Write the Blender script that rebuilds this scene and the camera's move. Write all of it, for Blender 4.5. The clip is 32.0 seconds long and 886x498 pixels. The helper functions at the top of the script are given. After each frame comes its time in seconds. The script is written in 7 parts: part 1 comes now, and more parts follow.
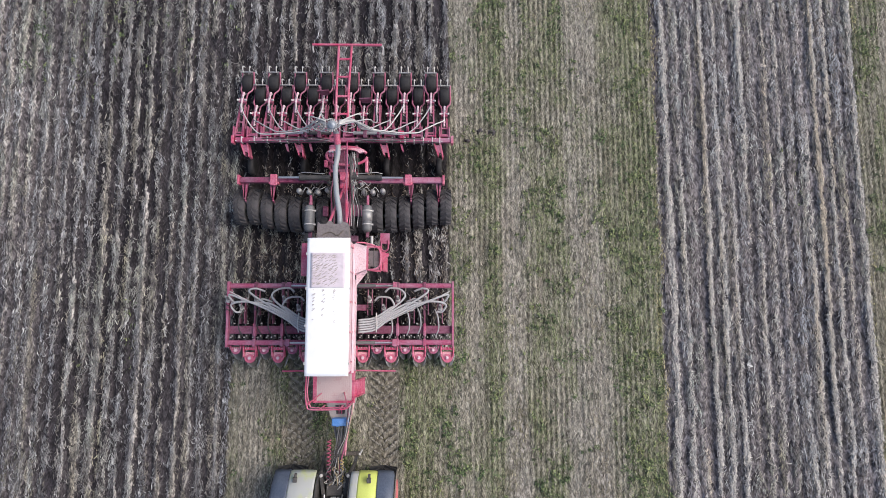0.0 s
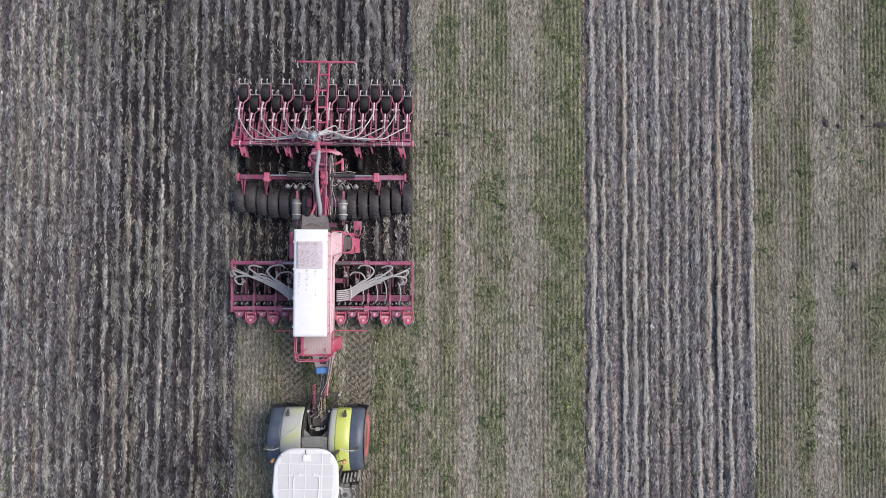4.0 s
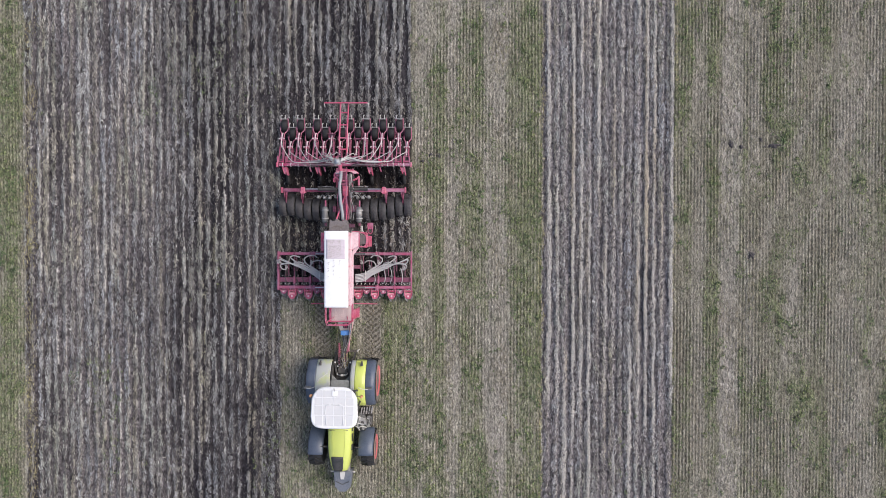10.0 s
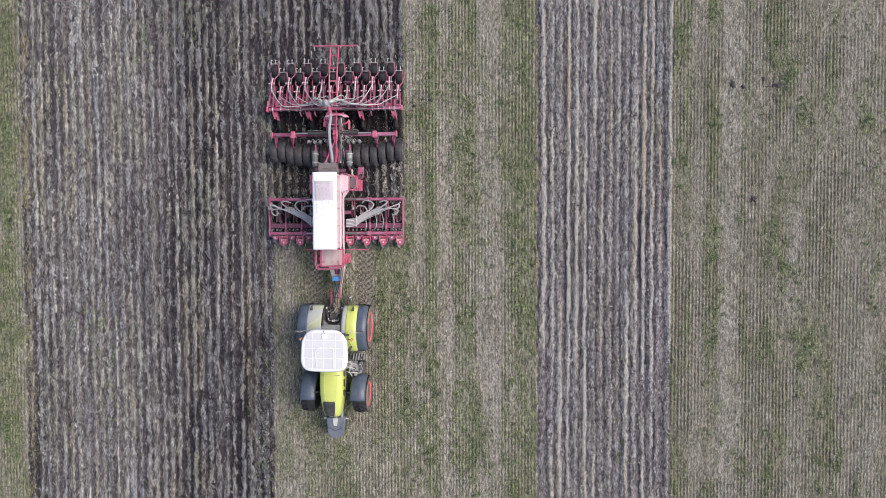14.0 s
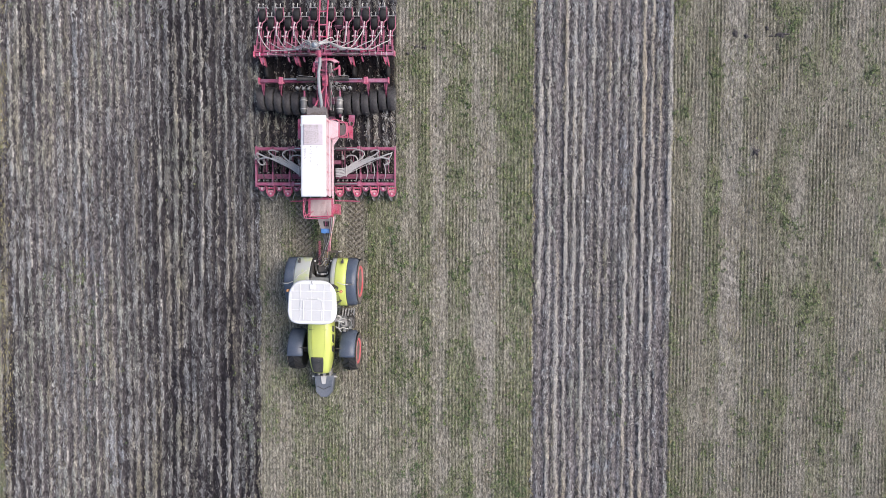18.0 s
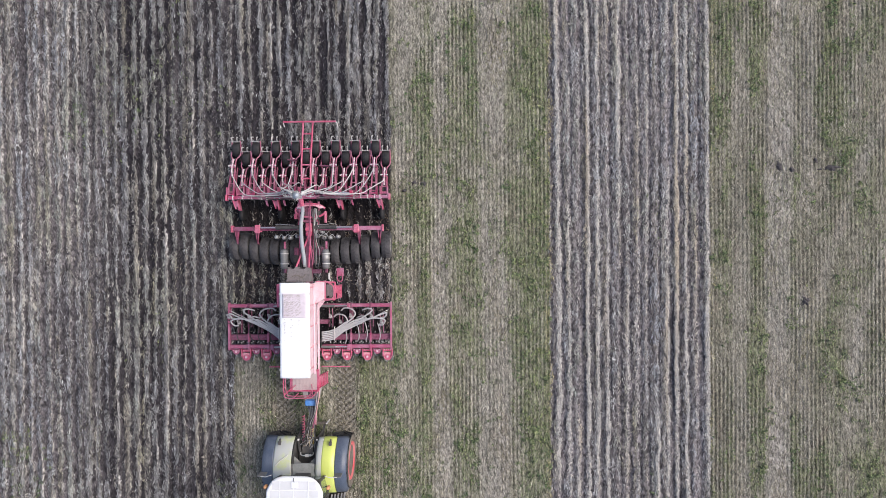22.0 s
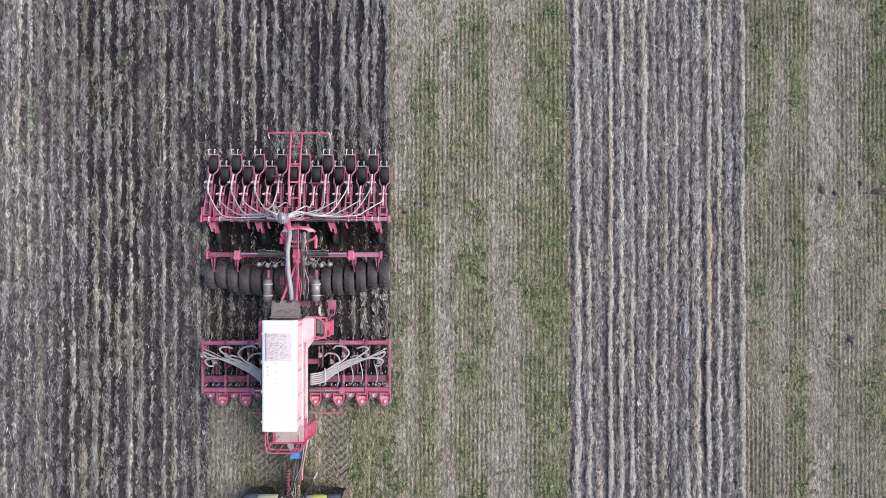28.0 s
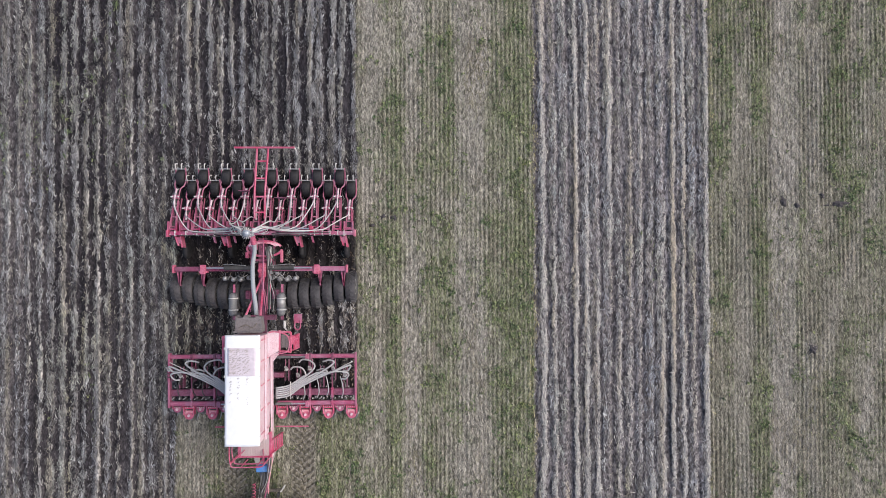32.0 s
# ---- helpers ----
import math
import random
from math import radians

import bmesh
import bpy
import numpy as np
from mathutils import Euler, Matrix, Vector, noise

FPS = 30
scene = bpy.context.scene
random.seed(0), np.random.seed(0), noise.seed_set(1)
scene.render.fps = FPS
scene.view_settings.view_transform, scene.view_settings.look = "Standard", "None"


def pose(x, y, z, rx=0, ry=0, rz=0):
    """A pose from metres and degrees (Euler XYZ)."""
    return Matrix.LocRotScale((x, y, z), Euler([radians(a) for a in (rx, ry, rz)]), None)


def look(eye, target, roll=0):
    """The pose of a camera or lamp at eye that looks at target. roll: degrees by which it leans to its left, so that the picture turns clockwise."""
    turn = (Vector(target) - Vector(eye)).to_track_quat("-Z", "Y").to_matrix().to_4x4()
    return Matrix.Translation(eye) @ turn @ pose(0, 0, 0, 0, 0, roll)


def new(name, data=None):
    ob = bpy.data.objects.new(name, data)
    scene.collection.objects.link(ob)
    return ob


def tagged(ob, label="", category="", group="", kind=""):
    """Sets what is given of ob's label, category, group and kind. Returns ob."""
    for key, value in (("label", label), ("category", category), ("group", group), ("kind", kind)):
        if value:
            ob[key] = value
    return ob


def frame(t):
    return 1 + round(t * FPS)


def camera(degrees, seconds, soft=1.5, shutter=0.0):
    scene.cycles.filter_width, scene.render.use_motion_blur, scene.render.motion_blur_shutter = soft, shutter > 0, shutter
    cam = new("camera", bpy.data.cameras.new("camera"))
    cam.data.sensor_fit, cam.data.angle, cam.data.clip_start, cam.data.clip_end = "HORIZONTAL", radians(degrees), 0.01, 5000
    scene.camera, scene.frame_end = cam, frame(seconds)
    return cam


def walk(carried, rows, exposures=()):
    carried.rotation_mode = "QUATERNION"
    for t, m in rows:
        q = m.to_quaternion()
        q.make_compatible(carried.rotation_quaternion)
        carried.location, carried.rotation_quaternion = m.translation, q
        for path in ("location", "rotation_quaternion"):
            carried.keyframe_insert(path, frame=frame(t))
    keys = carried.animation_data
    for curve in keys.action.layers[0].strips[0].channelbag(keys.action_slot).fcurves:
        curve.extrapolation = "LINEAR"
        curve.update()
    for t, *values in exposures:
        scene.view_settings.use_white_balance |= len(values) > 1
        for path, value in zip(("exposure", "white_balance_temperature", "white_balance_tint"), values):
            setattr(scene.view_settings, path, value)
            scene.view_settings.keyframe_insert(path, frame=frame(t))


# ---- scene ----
cam = camera(72.4, 32.0, soft=0.7)
ROWS = [
    (0, 2.504, 0.623, 17.207, 6.509, -0.824, -0.049),
    (0.5, 2.493, 0.402, 17.22, 5.764, -1.021, -0.095),
    (1, 2.569, 0.331, 17.228, 4.945, -1.124, 0.005),
    (1.5, 2.692, 0.401, 17.445, 4.104, -1.259, 0.055),
    (2, 2.839, 0.583, 18.033, 3.358, -1.393, 0.083),
    (2.5, 3.054, 0.822, 18.913, 2.835, -1.265, 0.233),
    (3, 3.272, 1.055, 19.709, 2.325, -1.155, 0.261),
    (3.5, 3.466, 1.259, 20.439, 1.889, -1.129, 0.324),
    (5.5, 4.081, 1.692, 23.405, 0.228, -0.568, -0.55),
    (6, 4.203, 1.628, 24.058, -0.29, -0.392, -0.413),
    (6.5, 4.289, 1.694, 24.747, -0.453, -0.321, -0.223),
    (7, 4.338, 1.772, 25.511, -0.542, -0.312, -0.113),
    (7.5, 4.369, 1.843, 26.294, -0.587, -0.285, -0.079),
    (8, 4.405, 1.89, 27.162, -0.633, -0.143, -0.032),
    (8.5, 4.456, 1.903, 27.888, -0.657, 0.129, 0.034),
    (9, 4.524, 1.913, 28.104, -0.626, 0.302, 0.047),
    (9.5, 4.61, 1.967, 28.058, -0.603, 0.499, 0.113),
    (10, 4.763, 2.014, 28.051, -0.642, 0.726, 0.116),
    (10.5, 4.919, 1.977, 28.019, -0.631, 0.874, 0.008),
    (11, 5.077, 1.875, 28.003, -0.632, 0.961, -0.045),
    (11.5, 5.217, 1.677, 27.986, -0.798, 1.134, -0.138),
    (12, 5.309, 1.442, 27.918, -0.987, 1.248, -0.121),
    (12.5, 5.416, 1.167, 27.861, -1.158, 1.455, -0.132),
    (13, 5.546, 0.858, 27.797, -1.405, 1.69, -0.204),
    (13.5, 5.76, 0.496, 27.724, -1.62, 2.135, -0.223),
    (14, 5.944, 0.062, 27.672, -1.716, 2.517, -0.203),
    (14.5, 6.064, -0.404, 27.63, -1.873, 2.782, -0.252),
    (15, 6.116, -0.839, 27.615, -2.135, 2.887, -0.197),
    (15.5, 6.102, -1.256, 27.621, -2.463, 2.881, -0.128),
    (17.5, 5.874, -2.17, 27.214, -2.274, 1.963, 0.037),
    (18, 5.818, -1.921, 26.822, -1.919, 1.684, 0.152),
    (18.5, 5.728, -1.465, 26.338, -1.651, 1.418, 0.186),
    (19, 5.649, -0.897, 25.907, -1.369, 1.09, 0.024),
    (19.5, 5.626, -0.223, 25.429, -0.99, 1.021, 0.343),
    (20, 5.609, 0.557, 24.984, -0.798, 1.082, 0.209),
    (20.5, 5.561, 1.377, 24.474, -0.732, 1.052, -0.037),
    (21, 5.489, 2.166, 24.042, -0.615, 1.058, -0.189),
    (21.5, 5.421, 2.959, 23.617, -0.558, 1.046, -0.407),
    (22, 5.337, 3.701, 23.123, -0.447, 1.041, -0.449),
    (22.5, 5.28, 4.304, 22.708, -0.131, 1.194, -0.392),
    (23, 5.174, 4.757, 22.311, 0.17, 1.206, -0.452),
    (23.5, 5.079, 5.115, 21.856, 0.556, 1.296, -0.545),
    (24, 5.008, 5.466, 21.427, 0.896, 1.433, -0.481),
    (24.5, 4.924, 5.785, 20.995, 1.274, 1.323, -0.395),
    (26.5, 4.453, 5.759, 20.81, 1.363, -0.795, -0.517),
    (27, 4.451, 5.374, 20.731, 1.062, -0.812, -0.284),
    (27.5, 4.474, 4.894, 20.602, 0.695, -0.723, -0.001),
    (28, 4.473, 4.415, 20.486, 0.267, -0.732, 0.001),
    (28.5, 4.444, 4.034, 20.523, 0.221, -1.092, 0.168),
    (29, 4.478, 3.808, 20.55, 0.241, -1.385, 0.192),
    (29.5, 4.573, 3.72, 20.575, 0.228, -1.531, -0.139),
    (30, 4.746, 3.771, 20.615, 0.312, -1.556, -0.255),
    (30.5, 4.893, 3.946, 20.615, 0.336, -1.559, -0.305),
    (31, 5.044, 4.179, 20.661, 0.442, -1.564, -0.28),
    (31.5, 5.201, 4.436, 20.688, 0.57, -1.483, -0.188),
    (32, 5.418, 4.73, 20.652, 0.615, -1.232, -0.184),
]
walk(cam, [(r[0], pose(*r[1:])) for r in ROWS], exposures=[(t, e + 0.15, 6550, 12) for t, e in ((0.0, 0.20), (1.5, 0.08), (3.0, 0.08), (7.0, 0.08), (10.0, 0.16), (13.0, 0.23), (20.0, 0.29), (24.5, 0.34), (27.0, 0.42), (29.0, 0.36), (32.0, 0.17))])

# ---- light: hazy bright sky, low soft sun from the machine's right-hand side in plan ----
SUN_ELEV, SUN_AZ = 50.0, 15.0
world = bpy.data.worlds.new("sky")
scene.world = world
world.use_nodes = True
wn, wl = world.node_tree.nodes, world.node_tree.links
sky = wn.new("ShaderNodeTexSky")
sky.sky_type = "NISHITA"
sky.sun_disc = False
sky.sun_elevation = radians(SUN_ELEV)
sky.sun_rotation = radians(90.0 - SUN_AZ)
sky.air_density, sky.dust_density, sky.ozone_density = 1.0, 2.2, 1.2
wn["Background"].inputs["Strength"].default_value = 0.13
wl.new(sky.outputs[0], wn["Background"].inputs["Color"])
sun = new("sun", bpy.data.lights.new("sun", "SUN"))
sun.data.energy, sun.data.angle, sun.data.color = 2.25, radians(44), (1.0, 0.94, 0.88)
se, sa = radians(SUN_ELEV), radians(SUN_AZ)
sun.matrix_world = look((40 * math.cos(se) * math.cos(sa), 40 * math.cos(se) * math.sin(sa), 40 * math.sin(se)), (0, 0, 0))


# ---- materials ----
def nodes_of(name):
    m = bpy.data.materials.new(name)
    m.use_nodes = True
    t = m.node_tree
    return m, t.nodes, t.links, t.nodes["Principled BSDF"]


def add(n, kind, **values):
    node = n.new(kind)
    for k, v in values.items():
        node.inputs[k].default_value = v
    return node


def mixed(n, l, fac, a, b, blend="MIX"):
    """A colour mix; fac, a and b are sockets or values."""
    node = n.new("ShaderNodeMix")
    node.data_type, node.blend_type = "RGBA", blend
    for key, v in ((0, fac), (6, a), (7, b)):
        if isinstance(v, bpy.types.NodeSocket):
            l.new(v, node.inputs[key])
        else:
            node.inputs[key].default_value = v if key == 0 else (*v, 1)
    return node.outputs[2]


def ramp(n, l, src, lo, hi):
    node = n.new("ShaderNodeMapRange")
    node.inputs[1].default_value, node.inputs[2].default_value = lo, hi
    l.new(src, node.inputs[0])
    return node.outputs[0]


def math_node(n, l, op, a, b=0.0):
    node = n.new("ShaderNodeMath")
    node.operation = op
    for k, v in ((0, a), (1, b)):
        if isinstance(v, bpy.types.NodeSocket):
            l.new(v, node.inputs[k])
        else:
            node.inputs[k].default_value = v
    return node.outputs[0]


def surface(name, color, rough=0.5, metal=0.0, dust=0.0, dust_color=(0.36, 0.32, 0.27), grain=30.0, bump=0.15, vary=0.15, coat=0.0):
    """A painted, rubber or metal surface with fine grain, uneven tone and field dust that lies in patches."""
    m, n, l, bsdf = nodes_of(name)
    co = n.new("ShaderNodeTexCoord").outputs["Object"]
    fine = add(n, "ShaderNodeTexNoise", Scale=grain, Detail=4.0, Roughness=0.6)
    broad = add(n, "ShaderNodeTexNoise", Scale=2.3, Detail=5.0, Roughness=0.62)
    l.new(co, fine.inputs["Vector"])
    l.new(co, broad.inputs["Vector"])
    dark = tuple(c * (1 - vary) for c in color)
    light = tuple(min(1, c * (1 + vary)) for c in color)
    base = mixed(n, l, ramp(n, l, fine.outputs[0], 0.3, 0.7), dark, light)
    if dust:
        both = math_node(n, l, "ADD", math_node(n, l, "MULTIPLY", fine.outputs[0], 0.4), math_node(n, l, "MULTIPLY", broad.outputs[0], 0.6))
        low = 0.36 if dust < 0.7 else 0.22
        k = math_node(n, l, "MULTIPLY", ramp(n, l, both, low, low + 0.30), min(1.0, dust * 1.6))
        base = mixed(n, l, k, base, dust_color)
        r = n.new("ShaderNodeMix")
        l.new(k, r.inputs[0])
        r.inputs[2].default_value, r.inputs[3].default_value = rough, 0.9
        l.new(r.outputs[0], bsdf.inputs["Roughness"])
    else:
        bsdf.inputs["Roughness"].default_value = rough
    l.new(base, bsdf.inputs["Base Color"])
    bsdf.inputs["Metallic"].default_value = metal
    bsdf.inputs["Coat Weight"].default_value = coat
    if bump:
        b = add(n, "ShaderNodeBump", Strength=bump, Distance=0.004)
        l.new(fine.outputs[0], b.inputs["Height"])
        l.new(b.outputs[0], bsdf.inputs["Normal"])
    return m


RED = surface("dusty_red_paint", (0.35, 0.024, 0.090), 0.34, dust=0.48, dust_color=(0.39, 0.26, 0.34), vary=0.3)
RED_CLEAN = surface("bright_red_paint", (0.49, 0.022, 0.088), 0.28, dust=0.33, dust_color=(0.56, 0.39, 0.47), vary=0.25, coat=0.3)
RED_DULL = surface("dust_coated_red_paint", (0.18, 0.018, 0.060), 0.40, dust=0.44, dust_color=(0.23, 0.155, 0.20), vary=0.45, grain=18)
RED_PALE = surface("pale_dust_coated_red_sheet", (0.58, 0.09, 0.15), 0.4, dust=0.66, dust_color=(0.76, 0.60, 0.63))
WHITE = surface("white_tarpaulin", (0.86, 0.86, 0.86), 0.45, vary=0.03, grain=8.0, bump=0.1)
DUSTY_WHITE = surface("dusty_white_sheet", (0.70, 0.63, 0.66), 0.7, dust=0.55, dust_color=(0.54, 0.46, 0.50), grain=9, vary=0.25)
# pink patches carry the highlights on the red steel as well as dust
PINK_STEEL = surface("worn_pink_dusted_red_steel", (0.32, 0.026, 0.088), 0.33, dust=0.38, dust_color=(0.44, 0.335, 0.39), vary=0.4, grain=24)
PINK_PALE = surface("pale_pink_dusted_steel", (0.60, 0.36, 0.41), 0.4, dust=0.6, dust_color=(0.72, 0.62, 0.65), vary=0.3, grain=26)
# hopper red made pale pink: dust and bright glare both in the colour
HOP_SIDE = surface("pale_pink_dusted_hopper_side", (0.60, 0.20, 0.26), 0.4, dust=0.7, dust_color=(0.74, 0.56, 0.60))
STEEL = surface("dull_steel", (0.42, 0.42, 0.42), 0.45, metal=0.7, dust=0.35)
BRIGHT = surface("bright_steel", (0.75, 0.75, 0.74), 0.28, metal=0.9, dust=0.1)
PALE = surface("pale_grey_plastic", (0.60, 0.59, 0.57), 0.45, dust=0.25)
GREY = surface("grey_painted_metal", (0.12, 0.125, 0.13), 0.4, dust=0.3, dust_color=(0.26, 0.24, 0.22))
HEAD = surface("blue_grey_cast_metal", (0.34, 0.38, 0.43), 0.25, metal=0.3, dust=0.2)
HOSE = surface("translucent_grey_hose", (0.40, 0.405, 0.41), 0.35, dust=0.3, dust_color=(0.42, 0.39, 0.36), vary=0.25)
PIPE = surface("grey_air_pipe", (0.30, 0.33, 0.36), 0.4, dust=0.3)
BLACK = surface("black_plastic", (0.022, 0.023, 0.025), 0.5, dust=0.28, dust_color=(0.2, 0.18, 0.16))
RUBBER = surface("tyre_rubber", (0.016, 0.016, 0.019), 0.7, dust=0.45, dust_color=(0.15, 0.138, 0.138), grain=30)
RUBBER_CLEAN = surface("dark_rubber", (0.011, 0.011, 0.013), 0.72, dust=0.20, dust_color=(0.065, 0.058, 0.056), grain=14)
GRATE = surface("dusty_grey_sheet_metal", (0.30, 0.26, 0.25), 0.7, dust=0.75, dust_color=(0.42, 0.37, 0.34))
CHUTE = surface("dark_dusty_chute_metal", (0.13, 0.115, 0.115), 0.6, dust=0.5, dust_color=(0.24, 0.21, 0.205), grain=20, vary=0.3)
LIME = surface("lime_green_paint", (0.61, 0.675, 0.15), 0.28, dust=0.08, coat=0.4, vary=0.05)
# lime greyed by dust, with cab shade and sky reflection put into the colour
LIME_DUST_SHADE = surface("dust_covered_lime_paint", (0.50, 0.57, 0.10), 0.4, dust=0.72, dust_color=(0.43, 0.44, 0.415), grain=5)
SHELF = surface("dusty_grey_panel", (0.20, 0.21, 0.20), 0.6, dust=0.6, dust_color=(0.31, 0.31, 0.29), grain=12)
SLATE_LIGHT = surface("slate_blue_grey_cast_iron", (0.11, 0.125, 0.155), 0.4, dust=0.3, dust_color=(0.26, 0.27, 0.29))
SLATE = surface("slate_grey_plastic", (0.062, 0.080, 0.118), 0.3, dust=0.20, dust_color=(0.21, 0.23, 0.27))
SIDEWALL = surface("tan_dusty_rubber", (0.05, 0.045, 0.04), 0.8, dust=0.6, dust_color=(0.26, 0.22, 0.18))
TREAD = surface("black_tread_rubber", (0.014, 0.014, 0.016), 0.6, dust=0.2, dust_color=(0.08, 0.075, 0.07))
ROOF_WHITE = surface("white_cab_roof", (0.80, 0.80, 0.80), 0.4, vary=0.03, dust=0.12, dust_color=(0.6, 0.58, 0.55))
ROOF_PANEL = surface("grey_white_roof_panel", (0.68, 0.675, 0.67), 0.5, vary=0.05, dust=0.32, dust_color=(0.54, 0.535, 0.525))
RIM_RED = surface("red_wheel_rim", (0.60, 0.06, 0.08), 0.35, dust=0.3, dust_color=(0.62, 0.40, 0.38))
GRATING = surface("dusty_pinkish_grating", (0.42, 0.16, 0.17), 0.6, dust=0.7, dust_color=(0.52, 0.42, 0.41))
ORANGE = surface("orange_lens", (0.66, 0.33, 0.16), 0.25, vary=0.05)
BLUE = surface("blue_plastic", (0.06, 0.22, 0.55), 0.45, dust=0.15, dust_color=(0.5, 0.55, 0.6))
YELLOW = surface("yellow_cable", (0.55, 0.42, 0.12), 0.5, dust=0.3)
CANVAS = surface("twine_coloured_hose_wrap", (0.42, 0.34, 0.22), 0.8, dust=0.3)

GLASS, _, _, gb = nodes_of("tinted_cab_glass")
gb.inputs["Base Color"].default_value = (0.35, 0.42, 0.40, 1)
gb.inputs["Roughness"].default_value = 0.04
gb.inputs["Transmission Weight"].default_value = 0.9


def straw_material(name, dark, light, drift, power=1.6):
    """Strands each of their own tone; along the rows and from patch to patch the tone drifts."""
    m, n, l, bsdf = nodes_of(name)
    r = n.new("ShaderNodeNewGeometry").outputs["Random Per Island"]
    base = mixed(n, l, math_node(n, l, "POWER", r, power), dark, light)
    co = n.new("ShaderNodeTexCoord").outputs["Object"]
    for (sx, sy), lo, hi, amount, tint in drift:
        mp = n.new("ShaderNodeMapping")
        mp.inputs["Scale"].default_value = (sx, sy, 0.01)
        l.new(co, mp.inputs[0])
        t = add(n, "ShaderNodeTexNoise", Scale=1.0, Detail=2.0, Roughness=0.6)
        l.new(mp.outputs[0], t.inputs["Vector"])
        k = math_node(n, l, "MULTIPLY", ramp(n, l, t.outputs[0], lo, hi), amount)
        base = mixed(n, l, k, base, tint, "MULTIPLY")
    l.new(base, bsdf.inputs["Base Color"])
    bsdf.inputs["Roughness"].default_value = 0.65
    return m


STRAW = straw_material("weathered_straw", (0.18, 0.177, 0.175), (0.70, 0.695, 0.665), (((5.5, 1.5), 0.55, 0.40, 0.95, (0.26, 0.26, 0.28)), ((2.6, 0.10), 0.49, 0.64, 0.7, (1.0, 0.87, 0.62)), ((0.35, 0.16), 0.50, 0.62, 0.6, (0.82, 0.86, 0.66)), ((0.5, 0.2), 0.50, 0.38, 0.7, (0.78, 0.82, 0.92)), ((2.67, 0.16), 0.52, 0.36, 0.8, (0.52, 0.51, 0.54))), 1.2)
CREST = straw_material("bleached_straw", (0.36, 0.342, 0.322), (0.75, 0.70, 0.605), (((2.6, 0.10), 0.50, 0.66, 0.8, (0.95, 0.84, 0.68)), ((9.0, 3.0), 0.50, 0.36, 0.7, (0.50, 0.49, 0.50))), 1.2)
STUBBLE = straw_material("dry_stubble", (0.18, 0.167, 0.136), (0.64, 0.595, 0.49), (((6.5, 2.2), 0.56, 0.40, 0.9, (0.36, 0.36, 0.34)), ((1.2, 0.3), 0.48, 0.64, 0.8, (0.72, 0.66, 0.52)), ((0.3, 0.15), 0.5, 0.62, 0.6, (0.76, 0.80, 0.60))))
LEAF = straw_material("green_volunteer_leaf", (0.036, 0.064, 0.024), (0.38, 0.43, 0.18), (((6.0, 4.5), 0.56, 0.42, 0.8, (0.40, 0.46, 0.44)), ((0.9, 0.5), 0.48, 0.62, 0.9, (0.55, 0.72, 0.62)), ((2.4, 1.6), 0.52, 0.66, 0.5, (1.0, 0.88, 0.66))), 1.7)

# ---- the field's plan: boundaries of the worked strips, in metres across the driving direction ----
EDGE_E, EDGE_D, EDGE_A, EDGE_B, EDGE_C = -15.1, -3.14, 2.95, 8.98, 15.02
PITCH = 0.375
rng = np.random.default_rng(7)


def lattice(seed):
    return np.random.default_rng(seed).random((256, 256))


def noise2(x, y, seed):
    """Smooth value noise from 0 to 1, one cell a unit."""
    g = lattice(seed)
    xi, yi = np.floor(x).astype(int), np.floor(y).astype(int)
    u, v = x - xi, y - yi
    u, v = u * u * (3 - 2 * u), v * v * (3 - 2 * v)
    a, b = g[xi % 256, yi % 256], g[(xi + 1) % 256, yi % 256]
    c, d = g[xi % 256, (yi + 1) % 256], g[(xi + 1) % 256, (yi + 1) % 256]
    return (a * (1 - u) + b * u) * (1 - v) + (c * (1 - u) + d * u) * v


def step(x, lo, hi):
    t = np.clip((x - lo) / (hi - lo), 0, 1)
    return t * t * (3 - 2 * t)


def wobble(x, y):
    return x + 0.10 * (noise2(x * 0.3, y * 0.9, 11) - 0.5) + 0.08 * (noise2(x * 2, y * 3.5, 12) - 0.5)


def worked(x, y):
    """1 where the soil has been worked."""
    w = wobble(x, y)
    done = step(w, EDGE_E - 0.06, EDGE_E + 0.06) * (1 - step(w, EDGE_A - 0.06, EDGE_A + 0.06))
    ahead = step(w, EDGE_D - 0.06, EDGE_D + 0.06) * (1 - step(y, -0.35, -0.05))
    strip = step(w, EDGE_B - 0.06, EDGE_B + 0.06) * (1 - step(w, EDGE_C - 0.06, EDGE_C + 0.06))
    return np.clip(done * (1 - ahead) + strip, 0, 1)


def row_frame(x, y):
    """The sown row that a place belongs to, and how far it lies from the row's middle."""
    w = x + 0.06 * (noise2(x * 0.5, y * 0.22, 21) - 0.5) + 0.05 * (noise2(x * 2.6, y * 1.7, 22) - 0.5)
    k = np.floor(w / PITCH + 0.5)
    return k, w - k * PITCH - 0.07 * (noise2(k * 1.37 + 0.5, y * 0.05, 23) - 0.5)


def strip(x):
    """1 on the strip that was worked some days ago, to the right of the unworked one."""
    return step(x, EDGE_B - 0.08, EDGE_B + 0.08)


def furrow(x, y):
    """Open dark furrows between the straw, 0 to 1: uneven in width, closed in places."""
    k, d = row_frame(x, y)
    old = step(-x, 8.0, 10.0) * (1 - step(-x, 12.5, 13.5))
    wide = 0.012 + 0.145 * noise2(k * 1.7, y * 0.10, 24) * (0.35 + 0.95 * noise2(k * 1.0, y * 0.7, 25)) - 0.006 * old
    clump = 0.12 * (noise2(x * 9, y * 4.2, 26) - 0.5) + 0.08 * (noise2(x * 22, y * 8, 27) - 0.5)
    return 1 - step(np.abs(d) - wide - clump, -0.02, 0.035)


